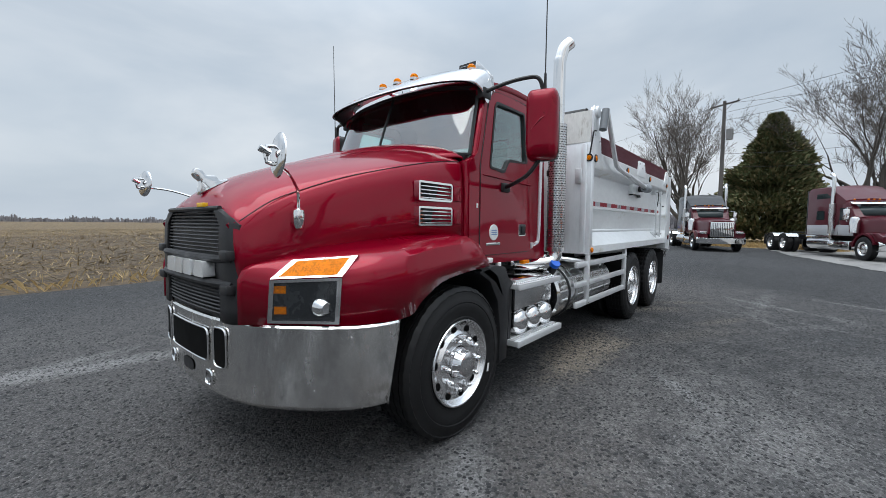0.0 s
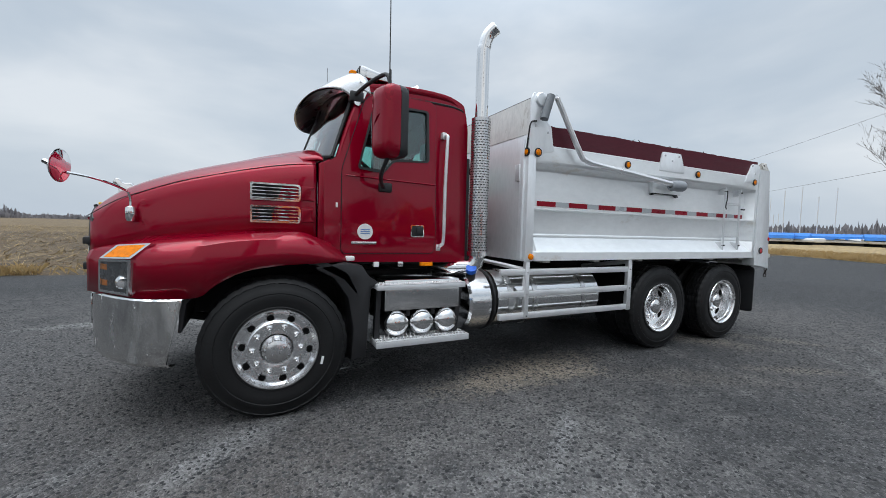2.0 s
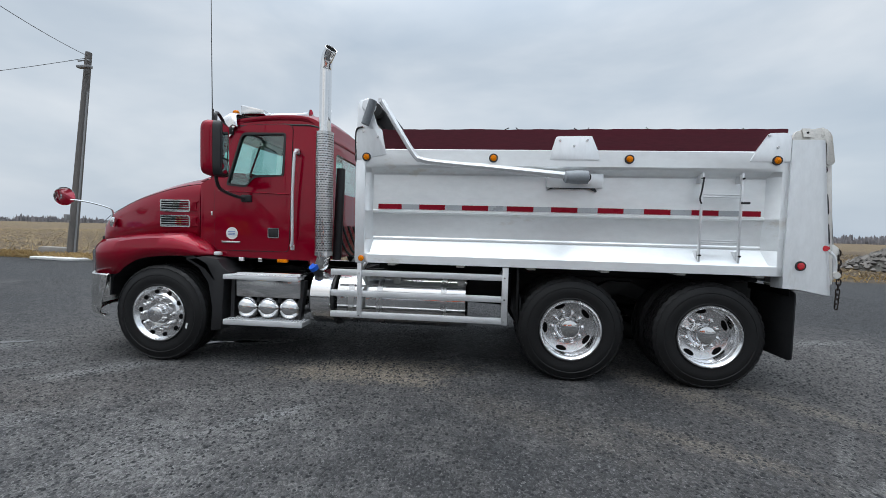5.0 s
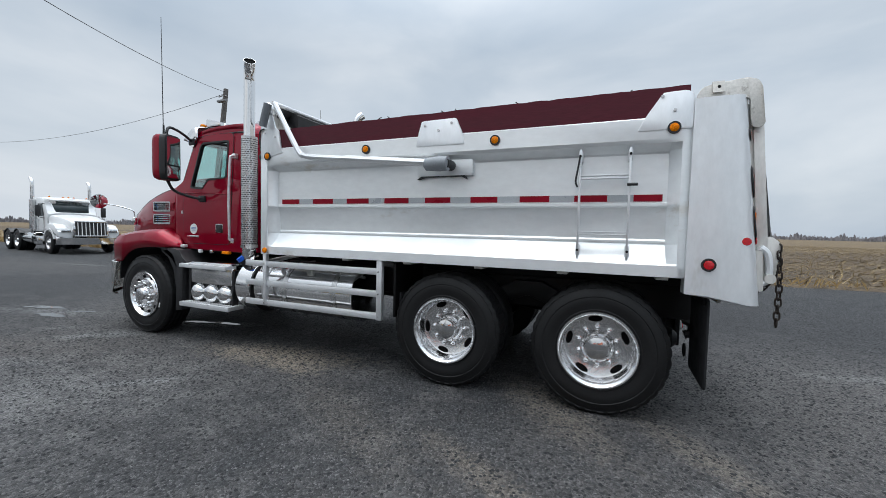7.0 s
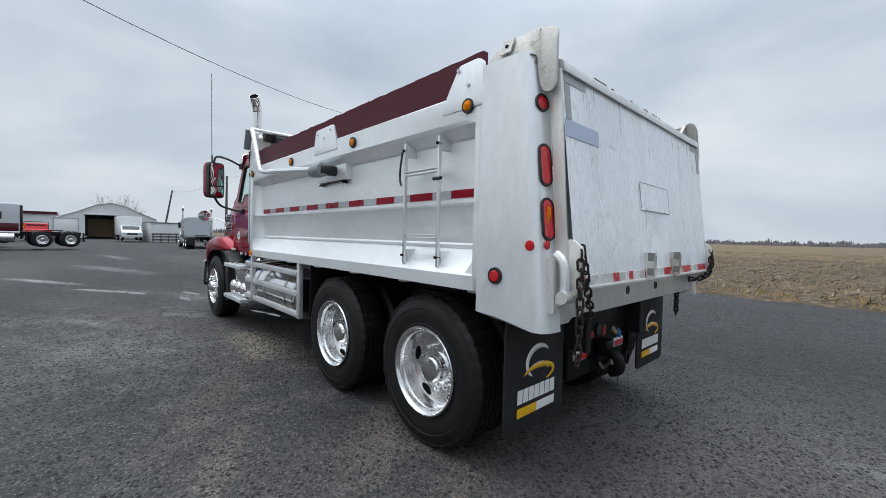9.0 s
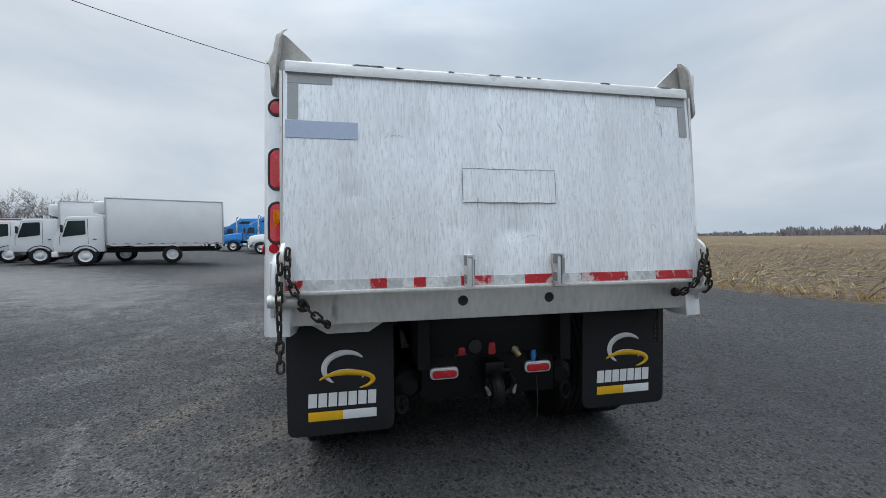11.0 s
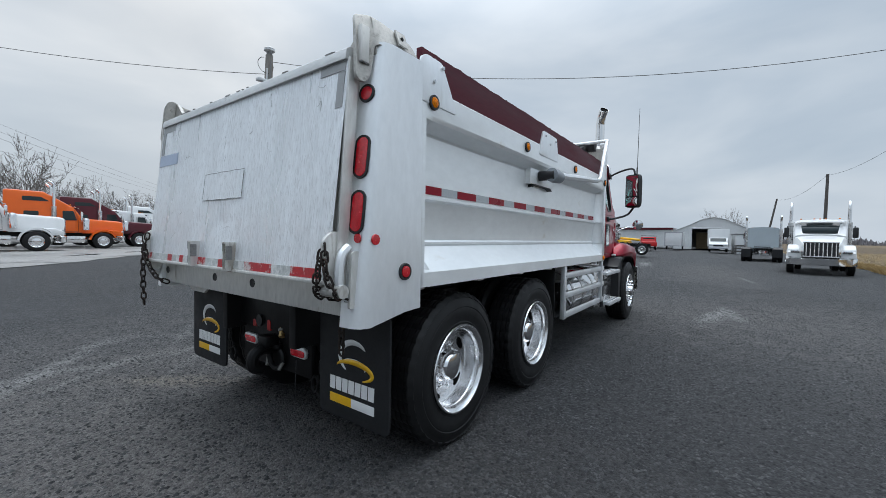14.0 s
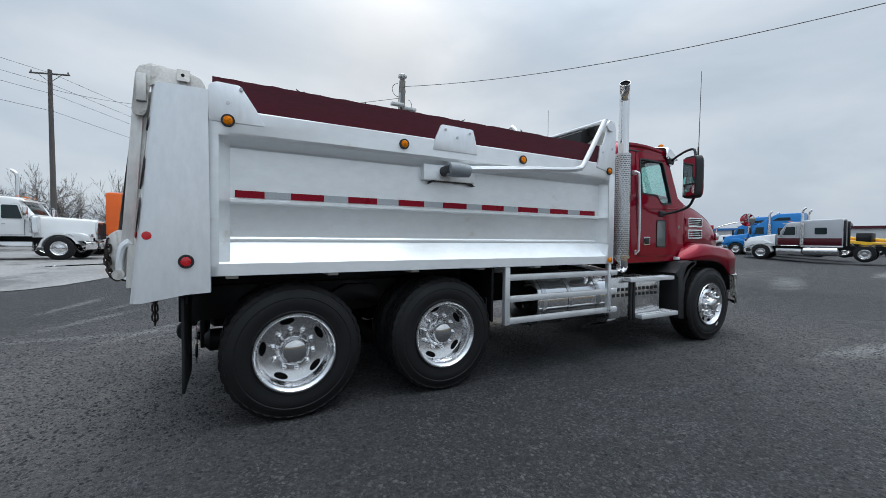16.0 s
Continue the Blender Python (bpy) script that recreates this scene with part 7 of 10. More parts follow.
part("valve_elbow", tube(bmesh.new(), [(6.28, 0.30, 0.755), (6.30, 0.295, 0.735), (6.30, 0.29, 0.715)], 0.017, 10), GREYFIT, f)
part("pintle_jaw", tube(bmesh.new(), [(6.30, 0.06 + 0.085 * math.cos(a), 0.505 + 0.075 * math.sin(a)) for a in np.linspace(2.2, 7.2, 15)], 0.02, 8), FRAME, hitch)
part("pintle_lock", box(bmesh.new(), 6.285, 6.33, 0.0, 0.12, 0.575, 0.605, 0.008), FRAME, hitch)
for y in (-0.035, 0.155):
    part("jaw_pin", tube(bmesh.new(), [(6.305, y, 0.49), (6.325, y * 0.8 + 0.012, 0.44)], 0.012, 8), GREYFIT, hitch)
part("socket", lathe(bmesh.new(), [(6.275, 0.04), (6.335, 0.042), (6.34, 0.0)], (0, -0.11, 0.75), "x", 14), BLACK, hitch)
for y in (-0.293, 0.312):
    tl_ = part("hitch_light", prism(bmesh.new(), rounded([(y - 0.088, 0.550), (y + 0.088, 0.550), (y + 0.088, 0.622), (y - 0.088, 0.622)], 0.03, 4), "x", 6.275, 6.3, 0.006), BARE, hitch)
    part("light_lens", prism(bmesh.new(), rounded([(y - 0.075, 0.56), (y + 0.075, 0.56), (y + 0.075, 0.605), (y - 0.075, 0.605)], 0.02, 4), "x", 6.295, 6.306, 0.003), REDLENS, tl_)
for y in (-0.55, 0.5):
    part("hitch_ring", tube(bmesh.new(), [(6.295, y + 0.03 * math.cos(a), 0.42 + 0.05 * math.sin(a)) for a in np.linspace(0, 2 * math.pi, 13)], 0.01, 6, False), FRAME, hitch)
for k in range(4):
    y = -0.3 + k * 0.2
    part("air_line", tube(bmesh.new(), curve([(6.275, y, 0.80), (6.175, y + 0.03, 0.86), (6.1, y + 0.02, 0.84), (5.8, y, 0.8)], 4), 0.014, 6), BLACK, truck)
part("tie_bar", tube(bmesh.new(), [(6.275, -0.45, 0.86), (6.275, 0.45, 0.86)], 0.014, 8), FRAME, hitch)
# dump hoist under the body
part("body_hinge", tube(bmesh.new(), [(6.30, -0.55, 1.02), (6.30, 0.55, 1.02)], 0.05, 12), FRAME, truck)
for x in (2.5, 3.2, 3.9, 4.6, 5.3, 6.0):
    part("floor_beam", box(bmesh.new(), x, x + 0.08, -1.15, 1.15, 1.06, 1.10, 0.004), ALU_DIRTY, bed)

# hoses and cables behind the hitch
for y0, y1, dip in ((-0.22, -0.34, 0.20), (0.27, 0.38, 0.22)):
    part("air_hose", tube(bmesh.new(), curve([(6.275, y0, 0.72), (6.265, y0, 0.66), (6.255, (y0 + y1) / 2, 0.72 - dip), (6.245, y1, 0.55), (6.235, y1, 0.62)], 5), 0.011, 6), BLACK, hitch)
part("hanging_cable", tube(bmesh.new(), [(6.30, 0.30, 0.53), (6.31, 0.305, 0.36), (6.305, 0.30, 0.26)], 0.004, 5), BLACK, hitch)
part("brake_chamber", lathe(bmesh.new(), [(6.0, 0.0), (6.0, 0.08), (6.06, 0.09), (6.20, 0.09), (6.24, 0.05), (6.24, 0.0)], (0, -0.5, 0.5), "x", 18), FRAME, truck)
part("brake_chamber", lathe(bmesh.new(), [(6.0, 0.0), (6.0, 0.08), (6.06, 0.09), (6.20, 0.09), (6.24, 0.05), (6.24, 0.0)], (0, 0.5, 0.5), "x", 18), FRAME, truck)
# ---- stubble field, grass verge, scattered stones ----
def scatter(name, n, place, shape, material, label, category, seed):
    """Many small pieces in one mesh."""
    rng = random.Random(seed)
    vs, fs = [], []
    for k in range(n):
        pos = place(rng)
        if pos is None:
            continue
        v, f = shape(rng)
        o = len(vs)
        vs += [(a + pos[0], b + pos[1], c + pos[2]) for a, b, c in v]
        fs += [tuple(i + o for i in q) for q in f]
    me = bpy.data.meshes.new(name)
    me.from_pydata(vs, [], fs)
    me.materials.append(material)
    return tagged(new(name, me), label, category, kind="stuff")


def isle(name, cols, rough):
    """A dull material whose tint differs from piece to piece."""
    m = bpy.data.materials.new(name)
    m.use_nodes = True
    nt = m.node_tree
    b = nt.nodes["Principled BSDF"]
    ge = node(nt, "ShaderNodeNewGeometry")
    ra = node(nt, "ShaderNodeValToRGB")
    for k, c in enumerate(cols):
        if k < 2:
            e = ra.color_ramp.elements[k]
        else:
            e = ra.color_ramp.elements.new(0.5)
        e.position = k / max(1, len(cols) - 1)
        e.color = (*c, 1)
    nt.links.new(ge.outputs["Random Per Island"], ra.inputs[0])
    nt.links.new(ra.outputs[0], b.inputs["Base Color"])
    b.inputs["Roughness"].default_value = rough
    b.inputs["Specular IOR Level"].default_value = 0.25
    return m


STALK = isle("dry_corn_stalk", [(0.145, 0.100, 0.048), (0.25, 0.18, 0.089), (0.43, 0.325, 0.172)], 0.9)
DRYGRASS = isle("dead_grass", [(0.30, 0.20, 0.085), (0.46, 0.33, 0.16)], 0.95)
STONE = isle("loose_gravel_stone", [(0.018, 0.0185, 0.02), (0.035, 0.036, 0.038), (0.082, 0.082, 0.083)], 0.75)


def stalk(rng):
    a, t = rng.uniform(0, 6.28), (rng.uniform(1.0, 1.55) if rng.random() < 0.9 else rng.uniform(0.0, 0.9))
    ln, w = 0.12 + 0.55 * rng.random() ** 2, rng.uniform(0.007, 0.018)
    d = Vector((math.cos(a) * math.sin(t), math.sin(a) * math.sin(t), math.cos(t) * 0.6 + 0.05))
    s = d.cross(Vector((0.3, 0.2, 1))).normalized() * w
    bnd = Vector((rng.uniform(-0.05, 0.05), rng.uniform(-0.05, 0.05), -rng.uniform(0, 0.06)))
    return [tuple(-s), tuple(s), tuple(d * ln * 0.55 + s * 0.8), tuple(d * ln * 0.55 - s * 0.8), tuple(d * ln + bnd)], [(0, 1, 2, 3), (3, 2, 4)]


def field_place(rng):
    x = rng.uniform(-75, 45)
    y = edge_y(x) + 0.8 + 75 * rng.random() ** 2.0
    row = round((y + 0.02 * x) / 0.76) * 0.76
    y = row + rng.gauss(0, 0.16)
    if y < edge_y(min(31.0, x)) + 0.5 + max(0.0, (x - 31) * 0.25):
        return None
    return x, y, 0.0 + ground_z(x)


scatter("corn_stubble", 100000, field_place, stalk, STALK, "pale broken corn stalks lying in rows on a field", "stubble", 5)


def blade(rng):
    a, h = rng.uniform(0, 6.28), rng.uniform(0.08, 0.30)
    lx, ly = rng.gauss(0, 0.07), rng.gauss(0, 0.07)
    w = 0.008
    return [(-w * math.cos(a), -w * math.sin(a), 0), (w * math.cos(a), w * math.sin(a), 0), (lx * 0.5, ly * 0.5, h * 0.7), (lx * 1.6, ly * 1.6, h)], [(0, 1, 2), (1, 3, 2)]


def verge_place(rng):
    x = rng.uniform(-60, 30)
    y = edge_y(x) + abs(rng.gauss(0, 0.45)) - 0.05
    if noise.noise((x * 0.5, y * 0.8, 2.0)) < -0.25 or (x > -5 and rng.random() < 0.93):
        return None
    return x, y, 0.01 + ground_z(x)


scatter("verge_grass", 24000, verge_place, blade, DRYGRASS, "flattened dead grass along the edge of the yard", "grass", 6)


def pebble(rng):
    r = 0.005 + 0.012 * rng.random() ** 1.8
    z = r * rng.uniform(0.35, 0.8)
    a = rng.uniform(0, 6.28)
    ring = [(r * rng.uniform(0.7, 1.2) * math.cos(a + k * 1.257), r * rng.uniform(0.7, 1.2) * math.sin(a + k * 1.257), z * 0.2) for k in range(5)]
    return ring + [(rng.uniform(-0.3, 0.3) * r, rng.uniform(-0.3, 0.3) * r, z)], [(0, 1, 5), (1, 2, 5), (2, 3, 5), (3, 4, 5), (4, 0, 5)]


def yard_place(rng):
    a = rng.uniform(0, 6.28)
    d = 0.5 + 8.5 * rng.random() ** 0.7
    x, y = 3.6 + d * 1.35 * math.cos(a), d * math.sin(a)
    if y > 8.2:
        return None
    return x, y, -0.001 + ground_z(x, y)


scatter("gravel", 230000, yard_place, pebble, STONE, "loose dark gravel stones strewn over the yard", "gravel", 7)

# ---- other trucks parked round the yard; built nose towards +x, bumper at x = 0 ----
PAINTS = {}


def paint(name, col, coat=0.45):
    if name not in PAINTS:
        PAINTS[name] = mat(name + "_paint", col, 0.4, 0.0, var=0.06, scale=1.2, fine=40, coat=coat, rvar=0.06, spec=0.2)
    return PAINTS[name]


DARKGLASS = mat("dark_window", (0.025, 0.036, 0.038), 0.06, 0.0, var=0.1, rvar=0.02, spec=0.35)
P_WHITE = paint("white", (0.72, 0.73, 0.73))
P_MAROON = paint("maroon", (0.07, 0.004, 0.011))
P_BLACK = paint("gloss_black", (0.012, 0.012, 0.014))
P_ORANGE = paint("orange", (0.72, 0.12, 0.012))
P_BLUE = paint("blue", (0.02, 0.20, 0.52))
P_GREY = paint("silver_grey", (0.42, 0.43, 0.45))
P_SLATE = paint("slate_blue_grey", (0.42, 0.47, 0.50))
P_RED = paint("bright_red", (0.50, 0.02, 0.02))
SHARED = {}


def shared(key, name, make, material, parent, m):
    """A part that shares its mesh with all its repeats."""
    if key not in SHARED:
        ob = part(name, make(), material, parent)
        SHARED[key] = ob.data
    else:
        ob = new(name, SHARED[key])
        ob.parent = parent
    ob.matrix_basis = m
    return ob


def far_tyre():
    return lathe(bmesh.new(), [(0.03, 0.29), (0.0, 0.32), (0.0, 0.45), (0.03, 0.50), (0.25, 0.50), (0.28, 0.45), (0.28, 0.32)], (0, 0, 0), "y", 28)


def far_rim():
    return lathe(bmesh.new(), [(0.03, 0.30), (0.0, 0.295), (0.01, 0.27), (0.05, 0.24), (0.055, 0.19), (0.03, 0.17), (0.02, 0.11), (-0.03, 0.10), (-0.04, 0.05), (-0.04, 0.0)], (0, 0, 0), "y", 28)


def far_dish():
    return lathe(bmesh.new(), [(0.03, 0.30), (0.0, 0.295), (0.02, 0.27), (0.12, 0.24), (0.13, 0.16), (0.08, 0.12), (0.02, 0.1), (0.01, 0.0)], (0, 0, 0), "y", 28)


def far_wheel(parent, x, y, side, dish=False, rim=None, r=1.0):
    """side -1: seen from -y."""
    m = pose(x, y, 0.5 * r, 0, 0, 0 if side < 0 else 180) @ Matrix.Diagonal((r, r, r, 1))
    w = shared("tyre", "tyre", far_tyre, TYRE, parent, m)
    rm = rim or POLISH
    shared(("dish" if dish else "rim") + rm.name, "rim", far_dish if dish else far_rim, rm, parent, m)
    return w


def arch(x, r0, r1, y0, y1, a0, a1, z=0.5):
    """A bent mudguard strip about a wheel."""
    bm = bmesh.new()
    rows = []
    for k in range(13):
        a = radians(a0 + (a1 - a0) * k / 12)
        rows.append([(x + r1 * math.cos(a), y0, z + r1 * math.sin(a)), (x + r1 * math.cos(a), y1, z + r1 * math.sin(a)), (x + r0 * math.cos(a), y1, z + r0 * math.sin(a)), (x + r0 * math.cos(a), y0, z + r0 * math.sin(a))])
    return loft(bm, rows, closed=True, caps=True)


def road_tractor(label, at, body, upper=None, trim=None, sleeper=1.9, tall=True, stacks=True, square=True, group="parked road tractors", chassis=2.9, aero=False, frame_mat=None, ext=0.0, stripe=None):
    """A conventional tractor: hood, cab, sleeper if any, bare frame with two drive axles."""
    t = thing("road_tractor", label, "truck", group, at)
    upper = upper or body
    trim = trim or body
    ax = -1.15
    hoodlen = 2.1 if square else 1.9
    zt, zf = (1.85, 1.72) if square else (1.85, 1.35)
    wf = 0.62 if square else 0.72
    # hood
    rows = []
    for k, (x, w, z) in enumerate(((-0.12, wf, zf - 0.10), (-0.20, wf + 0.03, zf), (-1.0, wf + 0.12, zf + (zt - zf) * 0.5), (-hoodlen, 0.86, zt)) if square else
                                 ((-0.16, 0.62, 1.30), (-0.24, 0.68, 1.48), (-0.50, 0.74, 1.58), (-1.2, 0.82, 1.70), (-hoodlen, 0.93, 1.79))):
        rows.append([(x, -w, 0.95), (x, -w, z - 0.16), (x, -w * 0.93, z - 0.05), (x, -w * 0.6, z), (x, 0, z + 0.03), (x, w * 0.6, z), (x, w * 0.93, z - 0.05), (x, w, z - 0.16), (x, w, 0.95)])
    part("hood", loft(bmesh.new(), smooth_rows(rows, 3), caps=True), trim, t, sharp=45)
    g = part("grille", box(bmesh.new(), -0.16, -0.06, -wf + 0.06, wf - 0.06, 0.82, zf - 0.08, 0.03), CHROME, t)
    if not square:
        part("grille_opening", prism(bmesh.new(), [(-0.06, 0.84), (-0.02, 0.84), (-0.06, 1.47), (-0.12, 1.47)], "y", -0.57, 0.57), BLACK, g)
        for k in range(8):
            y = -0.49 + k * 0.14
            part("grille_bar", prism(bmesh.new(), [(-0.025, 0.86), (0.005, 0.86), (-0.035, 1.45), (-0.065, 1.45)], "y", y - 0.018, y + 0.018, 0.004), CHROME, g)
        for z0, z1, x in ((0.80, 0.86, 0.01), (1.45, 1.52, -0.03)):
            part("grille_rim", box(bmesh.new(), x - 0.06, x, -0.6, 0.6, z0, z1, 0.01), CHROME, g)
    for k in range(13 if square else 0):
        y = -wf + 0.13 + k * (2 * wf - 0.26) / 12
        part("grille_bar", box(bmesh.new(), -0.062, -0.05, y - 0.012, y + 0.012, 0.88, zf - 0.15), BLACK, g)
    bm = bmesh.new()
    loft(bm, [[(-0.35 + 0.0, y, 0.42), (0.02 - 0.28 * (abs(y) / 1.18) ** 3, y, 0.45), (0.03 - 0.28 * (abs(y) / 1.18) ** 3, y, 0.74), (-0.06 - 0.25 * (abs(y) / 1.18) ** 3, y, 0.80)] for y in np.linspace(-1.18, 1.18, 13)])
    part("bumper", bm, trim if aero else CHROME, t, thick=0.03)
    for s in (-1, 1):
        part("fender", arch(ax, 0.58, 0.66, s * 0.62, s * 1.17, 18, 175), trim, t)
        if not square:
            part("fender_shell", prism(bmesh.new(), rounded([(-0.30, 0.82), (-0.34, 1.16), (-0.62, 1.34), (-1.3, 1.38), (-1.85, 1.12), (-1.72, 0.86), (-1.50, 1.04), (-1.15, 1.12), (-0.80, 1.04), (-0.62, 0.82)], 0.05, 3), "y", s * 0.70, s * 1.14, 0.05), trim, t)
        part("fender_front", prism(bmesh.new(), [(-0.18, 0.80), (-0.18, 1.02), (-0.5, 1.16), (-0.95, 1.16), (-0.70, 1.0), (-0.58, 0.80)], "y", s * 0.60, s * 1.12, 0.04), trim, t)
        hl = part("headlight", box(bmesh.new(), -0.26, -0.14, s * 0.86 - 0.17, s * 0.86 + 0.17, 0.98, 1.12, 0.03), CHROME, t)
        part("lens", box(bmesh.new(), -0.15, -0.125, s * 0.86 - 0.14, s * 0.86 + 0.14, 1.0, 1.10, 0.02), LENS, hl)
        far_wheel(t, ax, s * 1.17, s)
        part("step_box", box(bmesh.new(), -3.35, -2.0, s * 0.72 if s > 0 else -1.15, s * 1.15 if s > 0 else -0.72, 0.38, 0.78, 0.04), POLISH if not aero else trim, t)
        part("fuel_tank", lathe(bmesh.new(), [(-5.1, 0.0), (-5.1, 0.28), (-5.07, 0.31), (-3.43, 0.31), (-3.4, 0.28), (-3.4, 0.0)], (0, s * 0.84, 0.62), "x", 24), POLISH if not aero else trim, t)
        part("cab_window", prism(bmesh.new(), rounded([(-2.98, 1.72), (-2.35, 1.72), (-2.50, 2.28), (-2.98, 2.28)], 0.05, 3), "y", s * 0.995, s * 0.90), DARKGLASS, t)
        part("door_line", tube(bmesh.new(), [(-2.28, s * 0.99, 1.05), (-2.28, s * 0.99, 1.65), (-2.45, s * 0.975, 2.33), (-3.04, s * 0.975, 2.33), (-3.04, s * 0.99, 1.05), (-2.28, s * 0.99, 1.05)], 0.008, 5, False), BLACK, t)
        part("door_handle", box(bmesh.new(), -2.98, -2.86, s * 0.985 - 0.015, s * 0.985 + 0.015, 1.5, 1.53, 0.005), CHROME, t)
        mr = part("mirror", box(bmesh.new(), -2.22, -2.10, s * 1.22 - 0.10, s * 1.22 + 0.10, 1.72, 2.22, 0.04), CHROME if square else BLACK, t)
        part("mirror_arm", tube(bmesh.new(), [(-2.25, s * 0.97, 2.3), (-2.16, s * 1.2, 2.28), (-2.16, s * 1.2, 1.66), (-2.25, s * 0.97, 1.62)], 0.016, 6), CHROME if square else BLACK, mr)
        if square:
            part("air_cleaner", lathe(bmesh.new(), [(1.15, 0.0), (1.15, 0.17), (1.75, 0.17), (1.85, 0.12), (1.9, 0.0)], (-1.95, s * 1.02, 0), "z", 20), POLISH, t)
        if stacks:
            sx, dz = -3.35, 0.0 if square else 0.4
            st = part("exhaust_pipe", tube(bmesh.new(), curve([(sx, s * 1.08, 0.9), (sx, s * 1.08, 2.8), (sx, s * 1.08, 3.65 - dz), (sx - 0.08, s * 1.08, 3.85 - dz), (sx - 0.2, s * 1.08, 3.93 - dz)], 4), 0.075, 12), CHROME, t)
            part("heat_shield", lathe(bmesh.new(), [(1.1, 0.12), (2.5, 0.12), (2.52, 0.08)], (sx, s * 1.08, 0), "z", 18), STEEL, st)
        for hx in (-6.3 - ext if sleeper else -5.2, -7.65 - ext if sleeper else -6.55):
            far_wheel(t, hx, s * 1.2, s, True)
            shared("tyre", "inner_tyre", far_tyre, TYRE, t, pose(hx, s * 0.88, 0.5, 0, 0, 0 if s < 0 else 180))
            part("mudguard", arch(hx, 0.56, 0.58, s * 0.66, s * 1.2, 40, 140), POLISH if square else BLACK, t)
        part("frame_rail", box(bmesh.new(), -8.3 - ext if sleeper else -7.2, -0.4, s * 0.42 - 0.04, s * 0.42 + 0.04, 0.72, 0.98), frame_mat or FRAME, t)
        part("tail_flap", box(bmesh.new(), -8.35 - ext if sleeper else -7.25, -8.33 - ext if sleeper else -7.23, s * 0.9 - 0.28, s * 0.9 + 0.28, 0.35, 0.95), RUBBER, t)
    # cab
    rr = []
    top = 2.62
    for x, zb, z2, w in ((-2.02, 1.0, 1.86, 0.94), (-2.10, 1.0, 1.9, 0.965), (-2.42, 1.0, 2.42, 0.98), (-2.52, 1.0, top - 0.06, 0.98), (-2.75, 1.0, top, 0.98), (-3.4, 1.0, top + 0.03, 0.98)):
        rr.append([(x, -w, zb), (x, -w, z2 - 0.18), (x, -w * 0.94, z2 - 0.05), (x, -w * 0.7, z2), (x, 0, z2 + 0.03), (x, w * 0.7, z2), (x, w * 0.94, z2 - 0.05), (x, w, z2 - 0.18), (x, w, zb)])
    part("cab", loft(bmesh.new(), rr, caps=True), body, t, sharp=35)
    part("windscreen", loft(bmesh.new(), [[(-2.06 - 0.12 * (y / 0.86) ** 2, y, 1.92), (-2.37 - 0.10 * (y / 0.86) ** 2, y * 0.97, 2.44)] for y in np.linspace(-0.86, 0.86, 9)]), DARKGLASS, t, thick=0.01)
    part("sun_visor", loft(bmesh.new(), [[(-2.45, y, 2.56), (-2.22 - 0.06 * y * y, y, 2.44 if square else 2.51)] for y in np.linspace(-0.95, 0.95, 9)]), POLISH if square else trim, t, thick=0.015)
    for y in (-0.7, -0.2, 0, 0.2, 0.7):
        part("marker_light", lathe(bmesh.new(), [(0, 0.04), (0.04, 0.03), (0.05, 0)], (-2.6, y, top + 0.02), "z", 10), AMBER, t)
    if sleeper:
        x0, x1 = -3.42, -3.42 - sleeper
        ht = 3.35 if tall else 2.75
        sl = []
        for x, z2, w in ((x0 + (0.7 if tall else 0), top + 0.05, 0.97), (x0 + 0.05, ht - 0.25 if tall else ht - 0.05, 1.02), (x0 - 0.35, ht, 1.03), (x1 + 0.1, ht + 0.03, 1.03), (x1, ht, 1.02)):
            sl.append([(x, -w, 1.0 if x < x0 + 0.2 else 2.4), (x, -w, z2 - 0.2), (x, -w * 0.95, z2 - 0.06), (x, -w * 0.7, z2), (x, 0, z2 + 0.04), (x, w * 0.7, z2), (x, w * 0.95, z2 - 0.06), (x, w, z2 - 0.2), (x, w, 1.0 if x < x0 + 0.2 else 2.4)])
        sp = part("sleeper", loft(bmesh.new(), sl, caps=True), upper, t, sharp=35)
        for s in (-1, 1):
            part("sleeper_window", prism(bmesh.new(), rounded([(x0 - 0.55, 1.75), (x0 - 1.15, 1.75), (x0 - 1.15, 2.2), (x0 - 0.55, 2.2)], 0.07, 3), "y", s * 1.038, s * 0.98), DARKGLASS, sp)
            if tall:
                part("upper_window", prism(bmesh.new(), rounded([(x0 - 0.1, 2.78), (x0 - 1.2, 2.78), (x0 - 1.2, 3.02), (x0 - 0.45, 3.02)], 0.05, 3), "y", s * 1.04, s * 0.98), DARKGLASS, sp)
            part("lower_stripe", box(bmesh.new(), x1 + 0.05, x0 - 0.02, s * 1.035 - 0.006, s * 1.035 + 0.006, 1.02, 1.5, 0.004), stripe or trim, sp)
            if stripe:
                part("cab_stripe", box(bmesh.new(), -3.42, -2.05, s * 0.985 - 0.006, s * 0.985 + 0.006, 1.02, 1.5, 0.004), stripe, t)
                part("end_fairing", box(bmesh.new(), x1 - 0.14, x1 - 0.01, s * 0.95 - 0.06, s * 0.95 + 0.06, 1.0, ht - 0.1, 0.02), P_BLACK, sp)
            part("side_skirt", box(bmesh.new(), x1, x0, s * 1.0 - 0.04, s * 1.0 + 0.04, 0.86, 1.0, 0.01), POLISH if not aero else trim, sp)
    part("frame_deck", box(bmesh.new(), -8.0 - ext if sleeper else -6.9, -5.4 if sleeper else -3.6, -0.38, 0.38, 0.94, 0.99), FRAME, t)
